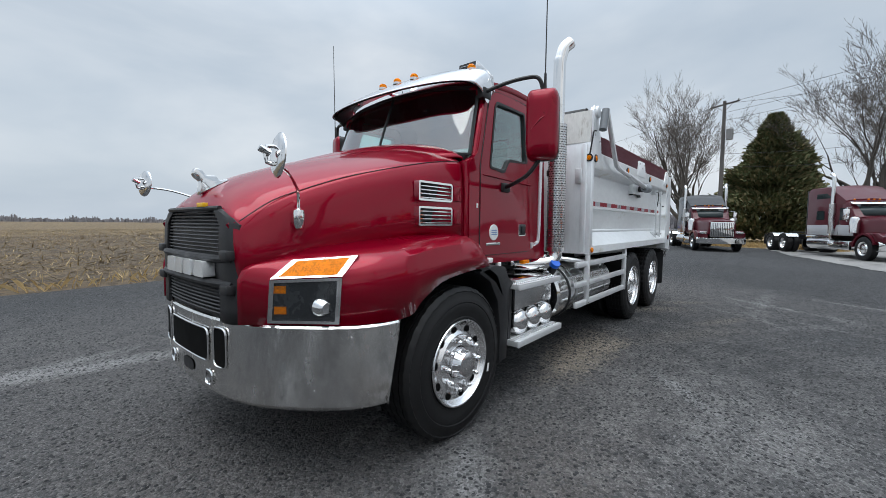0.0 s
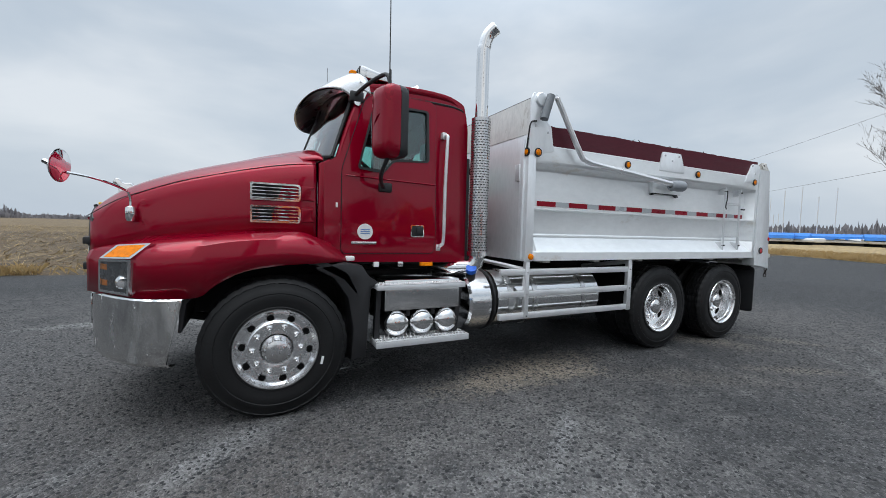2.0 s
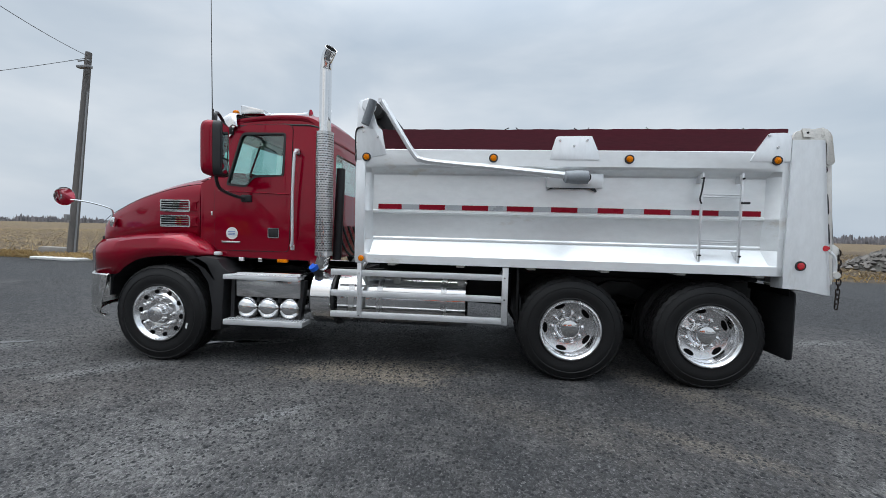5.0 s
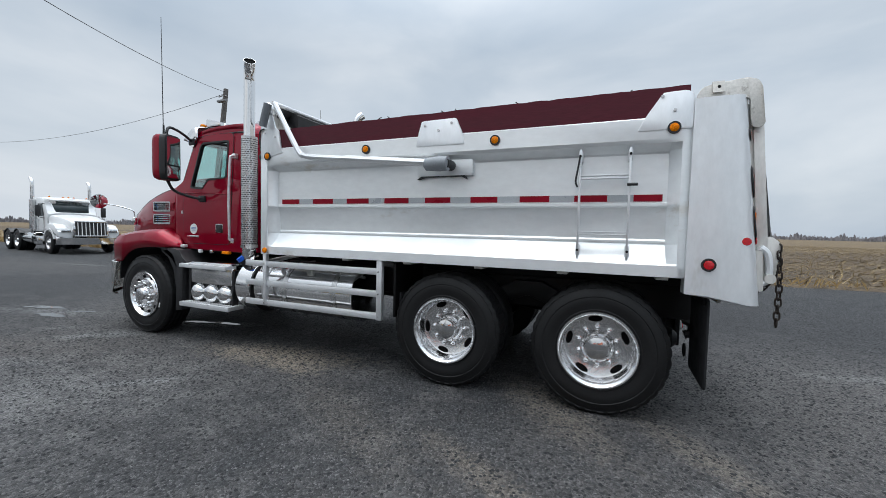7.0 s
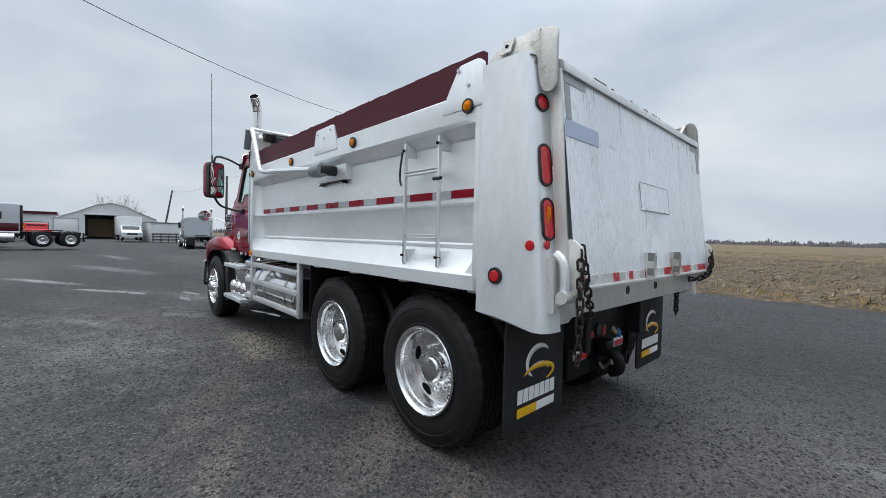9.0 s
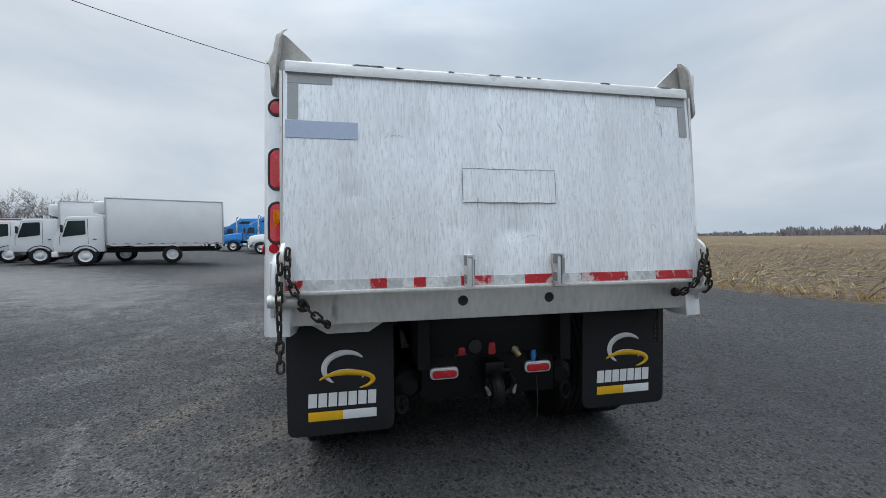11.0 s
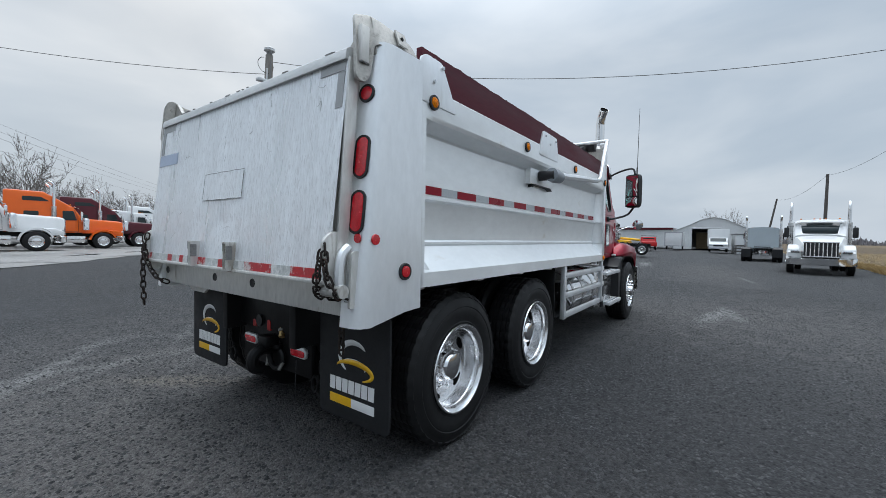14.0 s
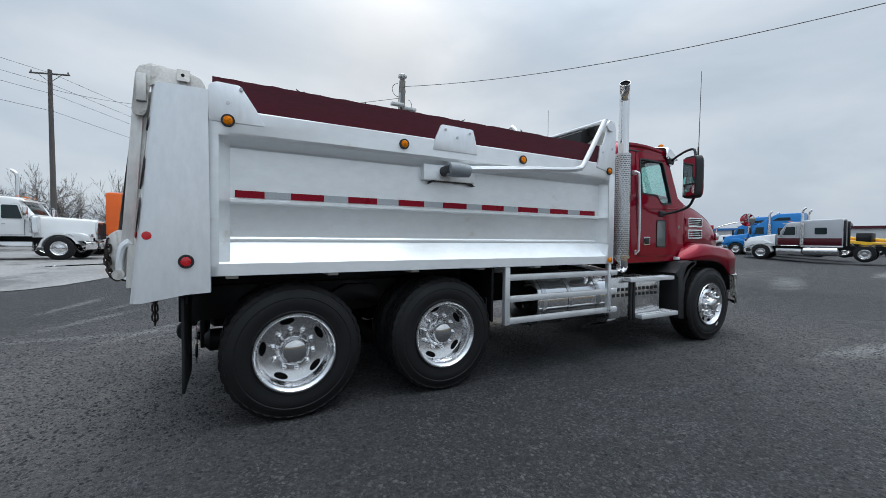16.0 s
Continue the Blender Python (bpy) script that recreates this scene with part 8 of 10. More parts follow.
    part("fifth_wheel", lathe(bmesh.new(), [(0, 0.0), (0, 0.5), (0.06, 0.48), (0.07, 0.0)], (-7.0 - ext if sleeper else -5.9, 0, 1.06), "z", 20), FRAME, t)
    return t


def spot(wx, wy, heading):
    """The pose that puts the front axle over (wx, wy)."""
    c, s = math.cos(radians(heading)), math.sin(radians(heading))
    z = ground_z(wx, wy) + 0.005
    return pose(wx + 1.15 * c, wy + 1.15 * s, z, 0, 0, heading)


road_tractor("maroon road tractor with chrome grille facing the yard", spot(25.2, -0.3, 201), P_MAROON, P_BLACK, P_MAROON)
road_tractor("maroon road tractor with a grey stripe and bare frame", spot(22.4, -6.8, 204), P_MAROON, P_MAROON, P_MAROON, ext=0.85, stripe=P_GREY)
road_tractor("white road tractor with square hood and chrome steps", spot(12.3, -19.1, 176), P_WHITE, P_WHITE, P_WHITE, tall=False)
road_tractor("orange road tractor with tall sleeper on wet yard", spot(7.5, -22.8, 175), P_ORANGE)
road_tractor("black and white road tractor with tall sleeper", spot(3.9, -26.2, 175), P_WHITE, P_BLACK, P_WHITE)
road_tractor("orange road tractor with long hood in the row", spot(0.4, -30.2, 175), P_ORANGE)
road_tractor("maroon road tractor parked in the row", spot(-2.4, -33.4, 175), P_MAROON)
road_tractor("white road tractor parked in the row", spot(-5.2, -37.0, 175), P_WHITE, tall=False)
road_tractor("blue road tractor parked in the row", spot(-8.0, -40.8, 175), P_BLUE, P_WHITE, P_BLUE)
road_tractor("bright red road tractor parked in the row", spot(-11.2, -46.0, 175), P_RED, P_RED)
road_tractor("orange road tractor far down the row", spot(-14.6, -51.5, 175), P_ORANGE, P_ORANGE)
road_tractor("white and maroon aerodynamic tractor with grey sleeper", spot(-28.8, -9.9, -80), P_GREY, P_GREY, P_WHITE, square=False, tall=False, stripe=P_MAROON)
road_tractor("blue aerodynamic tractor beside another tractor", spot(-32.7, -13.3, -80), P_BLUE, P_BLUE, P_BLUE, square=False)
road_tractor("dark blue aerodynamic tractor at the row's end", spot(-36.6, -16.4, -80), P_BLUE, P_BLUE, P_WHITE, square=False)
road_tractor("white day-cab tractor with chrome grille by the field", spot(-17.6, 6.1, -6), P_WHITE, sleeper=0, square=False)
road_tractor("grey day-cab tractor facing away with bare frame", spot(-35.2, 5.0, 176), P_SLATE, sleeper=0, square=False)
METAL_TRIM = mat("pale_grey_panel_metal", (0.5, 0.51, 0.52), 0.4, 0.3, var=0.1, scale=2)


def aero_tractor(label, at):
    """A smooth highway tractor with an integral raised-roof sleeper; the front axle stands over the origin."""
    t = thing("sleeper_tractor", label, "truck", "parked road tractors", at)

    def section(x, w, zb, zt, round_=0.16):
        return [(x, -w, zb), (x, -w, zt - round_ * 1.6), (x, -w * 0.97, zt - round_ * 0.7), (x, -w * 0.88, zt - round_ * 0.2), (x, -w * 0.5, zt), (x, 0, zt + 0.03),
                (x, w * 0.5, zt), (x, w * 0.88, zt - round_ * 0.2), (x, w * 0.97, zt - round_ * 0.7), (x, w, zt - round_ * 1.6), (x, w, zb)]
    hood = [section(x, w, 0.98, z, 0.14) for x, w, z in ((0.98, 0.62, 1.12), (0.92, 0.80, 1.26), (0.6, 0.92, 1.42), (0.1, 1.0, 1.58), (-0.75, 1.06, 1.80))]
    part("hood", loft(bmesh.new(), smooth_rows(hood, 4), caps=True), P_WHITE, t, sharp=45)
    body = [section(x, w, 0.98, z, r) for x, w, z, r in ((-0.62, 1.02, 1.74, 0.1), (-0.72, 1.06, 1.84, 0.1), (-0.98, 1.12, 2.45, 0.14), (-1.10, 1.14, 2.66, 0.14))]
    part("cab", loft(bmesh.new(), body + [section(-2.15, 1.18, 0.98, 2.70, 0.14)], caps=True), P_WHITE, t, sharp=40)
    roof = [section(x, w, 1.0 if x < -2.1 else 2.5, z, r) for x, w, z, r in ((-1.02, 0.98, 2.68, 0.05), (-1.25, 1.08, 2.86, 0.16), (-1.7, 1.14, 3.22, 0.26), (-2.16, 1.17, 3.52, 0.34), (-2.9, 1.19, 3.74, 0.34), (-3.6, 1.2, 3.80, 0.32), (-4.15, 1.2, 3.82, 0.30))]
    sleeper = part("sleeper", loft(bmesh.new(), roof, caps=True), P_WHITE, t, "raised-roof sleeper with dark windows", sharp=40)
    part("windscreen", loft(bmesh.new(), [[(-0.68 - 0.2 * (y / 1.0) ** 2, y, 1.86), (-0.98 - 0.16 * (y / 1.0) ** 2, y * 0.97, 2.56)] for y in np.linspace(-1.0, 1.0, 9)]), DARKGLASS, t, thick=0.02)
    part("roof_visor", loft(bmesh.new(), [[(-1.12, y, 2.74), (-0.86 - 0.1 * y * y, y, 2.62)] for y in np.linspace(-1.06, 1.06, 9)]), P_WHITE, t, thick=0.03)
    part("bumper", loft(bmesh.new(), [[(0.55, y, 0.30), (1.0 - 0.30 * abs(y / 1.16) ** 3, y, 0.32), (1.04 - 0.30 * abs(y / 1.16) ** 3, y, 0.70), (0.92 - 0.28 * abs(y / 1.16) ** 3, y, 1.02)] for y in np.linspace(-1.17, 1.17, 13)]), P_WHITE, t, thick=0.03)
    part("grille", loft(bmesh.new(), [[(1.035, y, 0.55), (0.99, y, 1.12)] for y in np.linspace(-0.55, 0.55, 5)]), BLACK, t, thick=0.03)
    part("frame_deck", box(bmesh.new(), -6.6, -4.3, -0.36, 0.36, 0.92, 0.97), FRAME, t)
    part("fifth_wheel", lathe(bmesh.new(), [(0, 0.0), (0, 0.5), (0.06, 0.48), (0.07, 0.0)], (-5.6, 0, 1.02), "z", 20), FRAME, t)
    part("hose_coil", tube(bmesh.new(), [(-4.22 - 0.05 * math.cos(k * 1.1), -0.55 + 0.05 * math.sin(k * 1.1), 1.95 - 0.012 * k) for k in range(60)], 0.012, 5), BLACK, sleeper)
    part("rear_panel_line", tube(bmesh.new(), [(-4.165, -0.75, 1.1), (-4.165, -0.75, 2.5), (-4.165, 0.75, 2.5), (-4.165, 0.75, 1.1)], 0.012, 5, False), METAL_TRIM, sleeper)
    for z in (1.4, 2.6, 3.2):
        part("fairing_bracket", box(bmesh.new(), -4.55, -4.15, 0.95, 1.15, z, z + 0.06, 0.01), BLACK, sleeper)
    for s in (-1, 1):
        part("fender", arch(0, 0.57, 0.64, s * 0.60, s * 1.19, 0, 178), P_WHITE, t)
        part("fender_cheek", prism(bmesh.new(), [(0.60, 0.55), (0.92, 0.60), (0.90, 1.06), (0.30, 1.40), (-0.45, 1.45), (-0.70, 1.0), (-0.62, 0.66), (-0.40, 0.98), (0.0, 1.10), (0.40, 0.98)], "y", s * 1.0, s * 1.17, 0.03), P_WHITE, t)
        hl = part("headlight", prism(bmesh.new(), rounded([(0.93, 1.0), (0.60, 1.22), (0.42, 1.24), (0.62, 1.02)], 0.03, 3), "y", s * 0.98, s * 1.185, 0.01), LENS, t)
        part("headlight_rim", tube(bmesh.new(), [(0.93, s * 1.19, 1.0), (0.60, s * 1.19, 1.22), (0.42, s * 1.19, 1.24)], 0.012, 5), BLACK, hl)
        part("hood_vent", prism(bmesh.new(), rounded([(-0.30, 1.50), (-0.72, 1.66), (-0.72, 1.58), (-0.36, 1.46)], 0.02, 2), "y", s * 1.0, s * 1.065), BLACK, t)
        sk = part("side_skirt", box(bmesh.new(), -3.55, -0.66, min(s * 1.02, s * 1.2), max(s * 1.02, s * 1.2), 0.26, 0.99, 0.04), P_WHITE, t)
        part("step", box(bmesh.new(), -1.9, -0.9, min(s * 1.15, s * 1.215), max(s * 1.15, s * 1.215), 0.66, 0.70, 0.008), BLACK, sk)
        part("fuel_tank", lathe(bmesh.new(), [(-4.25, 0.0), (-4.25, 0.25), (-4.2, 0.30), (-3.3, 0.30), (-3.3, 0.0)], (0, s * 0.86, 0.62), "x", 24), METAL_TRIM, t)
        part("cab_window", prism(bmesh.new(), rounded([(-1.86, 1.84), (-1.05, 1.84), (-1.16, 2.40), (-1.80, 2.46)], 0.06, 3), "y", s * 1.1, s * 1.178), DARKGLASS, t)
        part("window_frame", tube(bmesh.new(), [(-1.9, s * 1.172, 1.80), (-0.99, s * 1.155, 1.80), (-1.13, s * 1.155, 2.46), (-1.84, s * 1.172, 2.52), (-1.9, s * 1.172, 1.80)], 0.018, 6, False), BLACK, t)
        part("door_line", tube(bmesh.new(), [(-1.98, s * 1.176, 1.0), (-1.98, s * 1.176, 2.6), (-1.1, s * 1.15, 2.6)], 0.008, 5, False), BLACK, t)
        part("door_handle", box(bmesh.new(), -1.92, -1.80, s * 1.18 - 0.02, s * 1.18 + 0.02, 1.18, 1.40, 0.01), BLACK, t)
        part("sleeper_window", prism(bmesh.new(), rounded([(-3.35, 1.78), (-3.0, 1.78), (-3.0, 2.34), (-3.35, 2.34)], 0.07, 3), "y", s * 1.1, s * 1.205), DARKGLASS, sleeper)
        part("upper_window", prism(bmesh.new(), rounded([(-3.42, 2.92), (-3.32, 3.34), (-2.9, 3.36), (-3.0, 3.16)], 0.07, 3), "y", s * 1.1, s * 1.205), DARKGLASS, sleeper)
        part("trim_line", tube(bmesh.new(), [(-1.25, s * 1.15, 2.70), (-2.1, s * 1.192, 2.72), (-4.12, s * 1.205, 2.72)], 0.008, 5, False), METAL_TRIM, sleeper)
        part("corner_trim", box(bmesh.new(), -4.26, -4.13, s * 1.17 - 0.05, s * 1.17 + 0.05, 1.02, 3.80, 0.015), BLACK, sleeper, "black rubber edge of the side fairing")
        part("red_badge", box(bmesh.new(), -4.0, -3.82, s * 1.202 - 0.006, s * 1.202 + 0.006, 3.0, 3.1, 0.003), P_RED, sleeper)
        mr = part("mirror", box(bmesh.new(), -0.74, -0.60, s * 1.36 - 0.11, s * 1.36 + 0.11, 1.68, 2.22, 0.05), BLACK, t)
        part("mirror_arm", tube(bmesh.new(), [(-0.9, s * 1.1, 1.72), (-0.68, s * 1.34, 1.70)], 0.03, 6), BLACK, mr)
        far_wheel(t, 0.0, s * 1.19, s)
        for hx in (-5.0, -6.32):
            far_wheel(t, hx, s * 1.2, s, True)
            shared("tyre", "inner_tyre", far_tyre, TYRE, t, pose(hx, s * 0.88, 0.5, 0, 0, 0 if s < 0 else 180))
        part("mud_flap", prism(bmesh.new(), [(-6.86, 0.98), (-6.82, 0.98), (-7.05, 0.30), (-7.10, 0.30)], "y", s * 0.62, s * 1.18), RUBBER, t)
        part("flap_hanger", box(bmesh.new(), -6.95, -6.84, min(s * 0.45, s * 1.2), max(s * 0.45, s * 1.2), 0.93, 1.0, 0.01), POLISH, t)
        part("frame_rail", box(bmesh.new(), -7.3, 0.5, s * 0.42 - 0.04, s * 0.42 + 0.04, 0.70, 0.95), FRAME, t)
    part("tail_beam", box(bmesh.new(), -7.36, -7.3, -0.62, 0.62, 0.66, 0.98, 0.01), FRAME, t)
    return t


highway = aero_tractor("white aerodynamic sleeper tractor beside a light pole", pose(-1.51, -22.12, 0.27, 0, 0, -68))
copy_thing(highway, pose(-36.6, -50.0, 0.27, 0, 0, -50))


def cab_over(label, at, cargo=True, group="row of cab-over trucks"):
    t = thing("cab_over_truck", label, "truck", group, at)
    prof = [(-1.75, 0.62), (-0.02, 0.62), (0.0, 0.95), (-0.03, 1.28), (-0.40, 2.10), (-0.54, 2.22), (-1.66, 2.24), (-1.75, 2.14)]
    part("cab", prism(bmesh.new(), rounded(prof, 0.06, 3), "y", -0.98, 0.98, 0.03), P_WHITE, t)
    part("windscreen", prism(bmesh.new(), [(-0.035, 1.32), (-0.372, 2.06), (-0.41, 2.04), (-0.08, 1.30)], "y", -0.88, 0.88), DARKGLASS, t)
    part("grille", box(bmesh.new(), -0.03, 0.015, -0.55, 0.55, 0.98, 1.12, 0.01), BLACK, t)
    part("bumper", box(bmesh.new(), -0.15, 0.06, -1.0, 1.0, 0.42, 0.66, 0.03), P_WHITE, t)
    for s in (-1, 1):
        part("side_window", prism(bmesh.new(), rounded([(-1.08, 1.42), (-0.30, 1.30), (-0.50, 2.02), (-1.08, 2.05)], 0.05, 3), "y", s * 0.99, s * 0.93), DARKGLASS, t)
        part("door_line", tube(bmesh.new(), [(-0.22, s * 0.982, 0.92), (-0.22, s * 0.982, 1.3), (-0.46, s * 0.982, 2.09), (-1.16, s * 0.982, 2.11), (-1.16, s * 0.982, 0.98)], 0.008, 5, False), BLACK, t)
        part("wheel_arch", arch(-1.05, 0.46, 0.50, s * 0.6, s * 0.99, 10, 170, 0.42), BLACK, t)
        part("headlight", box(bmesh.new(), -0.04, 0.02, s * 0.78 - 0.12, s * 0.78 + 0.12, 0.70, 0.86, 0.02), LENS, t)
        part("mirror", box(bmesh.new(), -0.35, -0.27, s * 1.12 - 0.08, s * 1.12 + 0.08, 1.5, 1.85, 0.03), BLACK, t)
        part("door_handle", box(bmesh.new(), -1.45, -1.33, s * 0.985 - 0.012, s * 0.985 + 0.012, 1.18, 1.22, 0.005), BLACK, t)
        far_wheel(t, -1.05, s * 0.98, s, rim=P_WHITE, r=0.84)
        far_wheel(t, -4.3, s * 1.02, s, True, rim=P_WHITE, r=0.84)
    part("frame_rail", box(bmesh.new(), -6.2, -0.6, -0.42, 0.42, 0.55, 0.78), FRAME, t)
    if cargo:
        cb = part("cargo_box", box(bmesh.new(), -6.5, -1.8, -1.2, 1.2, 0.92, 3.1, 0.03), P_WHITE, t)
        part("corner_trim", box(bmesh.new(), -1.85, -1.78, -1.22, 1.22, 0.90, 3.12, 0.02), P_GREY, cb)
        part("rear_frame", box(bmesh.new(), -6.56, -6.48, -1.22, 1.22, 0.90, 3.12, 0.02), P_GREY, cb)
        part("roof_trim", box(bmesh.new(), -6.5, -1.8, -1.215, 1.215, 3.05, 3.12, 0.02), P_GREY, cb)
        part("fridge_unit", box(bmesh.new(), -1.8, -1.35, -0.8, 0.8, 2.4, 2.95, 0.08), P_WHITE, cb)
        for k in range(10):
            for s in (-1, 1):
                part("tape", box(bmesh.new(), -6.3 + k * 0.46, -6.12 + k * 0.46, s * 1.204 - 0.002, s * 1.204 + 0.002, 0.96, 0.985), REFL_RED, cb)
    return t


first = cab_over("white cab-over truck with a plain cargo box", pose(-12.4, -14.6, 0.27, 0, 0, -66))
copy_thing(first, pose(-14.36, -17.7, 0.27, 0, 0, -66))
bare = cab_over("white cab-over truck with bare frame in a row", pose(-16.5, -20.6, 0.27, 0, 0, -66), cargo=False)
for k in range(1, 9):
    copy_thing(bare, pose(-16.5 - 1.97 * k, -20.6 - 2.87 * k, 0.27, 0, 0, -66))


def van(label, at, body, name="box_van"):
    t = thing(name, label, "van", "", at)
    part("hood", prism(bmesh.new(), rounded([(-1.0, 0.5), (0.0, 0.5), (0.02, 0.95), (-0.15, 1.1), (-0.9, 1.25), (-1.35, 1.75), (-2.1, 1.8), (-2.1, 0.5)], 0.06, 3), "y", -0.95, 0.95, 0.05), body, t)
    part("windscreen", prism(bmesh.new(), [(-0.92, 1.28), (-1.30, 1.70), (-1.33, 1.68), (-0.96, 1.26)], "y", -0.8, 0.8), DARKGLASS, t)
    part("cargo_box", box(bmesh.new(), -5.6, -1.6, -1.1, 1.1, 0.65, 2.85, 0.04), P_WHITE, t)
    part("grille", box(bmesh.new(), -0.02, 0.035, -0.5, 0.5, 0.7, 0.9, 0.01), BLACK, t)
    part("bumper", box(bmesh.new(), -0.1, 0.08, -0.98, 0.98, 0.40, 0.6, 0.03), P_GREY, t)
    for s in (-1, 1):
        far_wheel(t, -0.7, s * 0.95, s, r=0.75)
        far_wheel(t, -4.2, s * 1.0, s, True, r=0.75)
        part("headlight", box(bmesh.new(), -0.03, 0.03, s * 0.75 - 0.14, s * 0.75 + 0.14, 0.75, 0.92, 0.02), LENS, t)
    return t


van("white box van in front of a large shed", pose(-50.0, 1.6, 0.1, 0, 0, 2), P_WHITE)
# a low flat-bed, a red pick-up and a yellow lift far off
pk = thing("pickup_truck", "bright red pick-up with a rear rack", "truck", at=pose(-55.0, -6.8, 0.1, 0, 0, 190))
part("body", prism(bmesh.new(), rounded([(0, 0.5), (0, 1.0), (-1.2, 1.1), (-1.7, 1.75), (-3.2, 1.75), (-3.4, 1.1), (-5.2, 1.1), (-5.2, 0.5)], 0.08, 3), "y", -0.95, 0.95, 0.05), P_RED, pk)
part("windscreen", prism(bmesh.new(), [(-1.25, 1.15), (-1.66, 1.68), (-1.70, 1.66), (-1.30, 1.13)], "y", -0.8, 0.8), DARKGLASS, pk)
part("back_window", box(bmesh.new(), -3.29, -3.25, -0.7, 0.7, 1.25, 1.6), DARKGLASS, pk)
part("rack", tube(bmesh.new(), [(-3.5, -0.9, 1.1), (-3.5, -0.9, 1.9), (-3.5, 0.9, 1.9), (-3.5, 0.9, 1.1)], 0.04, 6), P_BLACK, pk)
for s in (-1, 1):
    far_wheel(pk, -0.9, s * 0.95, s, r=0.72)
    far_wheel(pk, -4.2, s * 0.95, s, r=0.72)
lift = thing("telehandler", "yellow telehandler standing far across the yard", "vehicle", at=pose(-50.2, -8.3, 0.12, 0, 0, 80))
part("body", prism(bmesh.new(), rounded([(0, 0.6), (0, 1.2), (-1.4, 1.3), (-3.6, 1.5), (-3.6, 0.6)], 0.08, 3), "y", -0.8, 0.8, 0.05), YELLOW, lift)
part("cabin", box(bmesh.new(), -2.4, -1.2, -0.75, 0.0, 1.3, 2.2, 0.06), P_BLACK, lift)
part("boom", tube(bmesh.new(), [(-3.4, 0.4, 1.7), (1.2, 0.4, 1.3)], 0.16, 8), YELLOW, lift)
for s in (-1, 1):
    far_wheel(lift, -0.6, s * 0.95, s)
    far_wheel(lift, -3.0, s * 0.95, s)
tr = thing("farm_tractor", "green farm tractor beside a yellow loader", "tractor", at=pose(-41.3, -57.1, 0.27, 0, 0, 160))
P_GREEN = paint("tractor_green", (0.05, 0.16, 0.03))
part("hood", box(bmesh.new(), -2.0, 0.0, -0.35, 0.35, 0.9, 1.5, 0.1), P_GREEN, tr)
part("cabin", box(bmesh.new(), -3.4, -2.0, -0.75, 0.75, 1.0, 2.6, 0.1), DARKGLASS, tr)
part("roof", box(bmesh.new(), -3.5, -1.9, -0.85, 0.85, 2.58, 2.75, 0.06), P_GREEN, tr)
for s in (-1, 1):
    far_wheel(tr, -0.5, s * 0.8, s)
    far_wheel(tr, -2.9, s * 0.95, s, r=1.6)
ld = thing("loader", "yellow wheel loader parked by the shop", "vehicle", at=pose(-45.3, -58.1, 0.27, 0, 0, -70))
part("body", prism(bmesh.new(), rounded([(0, 0.7), (0, 1.3), (-2.0, 1.6), (-4.0, 1.6), (-4.0, 0.7)], 0.1, 3), "y", -0.9, 0.9, 0.05), YELLOW, ld)
part("cabin", box(bmesh.new(), -2.2, -1.0, -0.7, 0.7, 1.5, 2.7, 0.08), DARKGLASS, ld)
part("bucket", prism(bmesh.new(), rounded([(0.4, 0.1), (1.5, 0.1), (1.5, 0.25), (0.7, 0.5), (0.6, 1.0), (0.4, 1.0)], 0.05, 2), "y", -1.2, 1.2), RUST, ld)
for s in (-1, 1):
    far_wheel(ld, -0.7, s * 0.95, s, r=1.2)
    far_wheel(ld, -3.2, s * 0.95, s, r=1.2)

# ---- buildings, poles, wires, trees, distance ----
METAL_W = mat("white_metal_cladding", (0.62, 0.63, 0.63), 0.5, 0.0, var=0.08, scale=0.6, fine=12, stretch=(1, 1, 0.2), bump=0.004)
METAL_G = mat("grey_metal_cladding", (0.20, 0.20, 0.20), 0.55, 0.0, var=0.1, scale=0.6, fine=12, stretch=(1, 1, 0.2))
POLEWOOD = mat("weathered_pole_wood", (0.10, 0.092, 0.086), 0.85, 0.0, var=0.25, scale=3, fine=40, stretch=(1, 1, 0.06), bump=0.004)
CONCRETE = mat("grey_concrete_pole", (0.24, 0.225, 0.205), 0.8, 0.0, var=0.2, scale=3, fine=40, stretch=(1, 1, 0.1), bump=0.003, spots=(0.12, 0.11, 0.10), spot_scale=4)
SNOW = mat("dirty_snow_slab", (0.62, 0.62, 0.61), 0.8, 0.0, var=0.15, scale=6, fine=50, bump=0.01)
BARK = mat("grey_bark", (0.075, 0.066, 0.058), 0.9, 0.0, var=0.3, scale=3, fine=30, bump=0.01)
TWIG = mat("bare_twig", (0.125, 0.11, 0.10), 0.9, 0.0, var=0.2)
NEEDLE = isle("cedar_foliage", [(0.06, 0.078, 0.036), (0.125, 0.138, 0.064), (0.21, 0.17, 0.09)], 0.85)

shed = thing("arched_shed", "white gabled storage shed with a wide open door", "shed", at=pose(-68.0, 0.6, 0.1))
gab = [(-5.6, 0.0), (5.4, 0.0), (5.4, 2.9), (3.5, 3.75), (1.6, 4.75), (0.0, 5.15), (-1.7, 4.75), (-3.6, 3.75), (-5.6, 2.9)]
bm = bmesh.new()
plate(bm, [(-5.6, -0.02), (-2.9, -0.02), (-2.9, 3.3), (0.9, 3.3), (0.9, -0.02), (5.4, -0.02), (5.4, 2.9), (3.5, 3.75), (1.6, 4.75), (0.0, 5.15), (-1.7, 4.75), (-3.6, 3.75), (-5.6, 2.9)], [], "x", -0.15, 0.0)
part("front_wall", bm, METAL_W, shed)
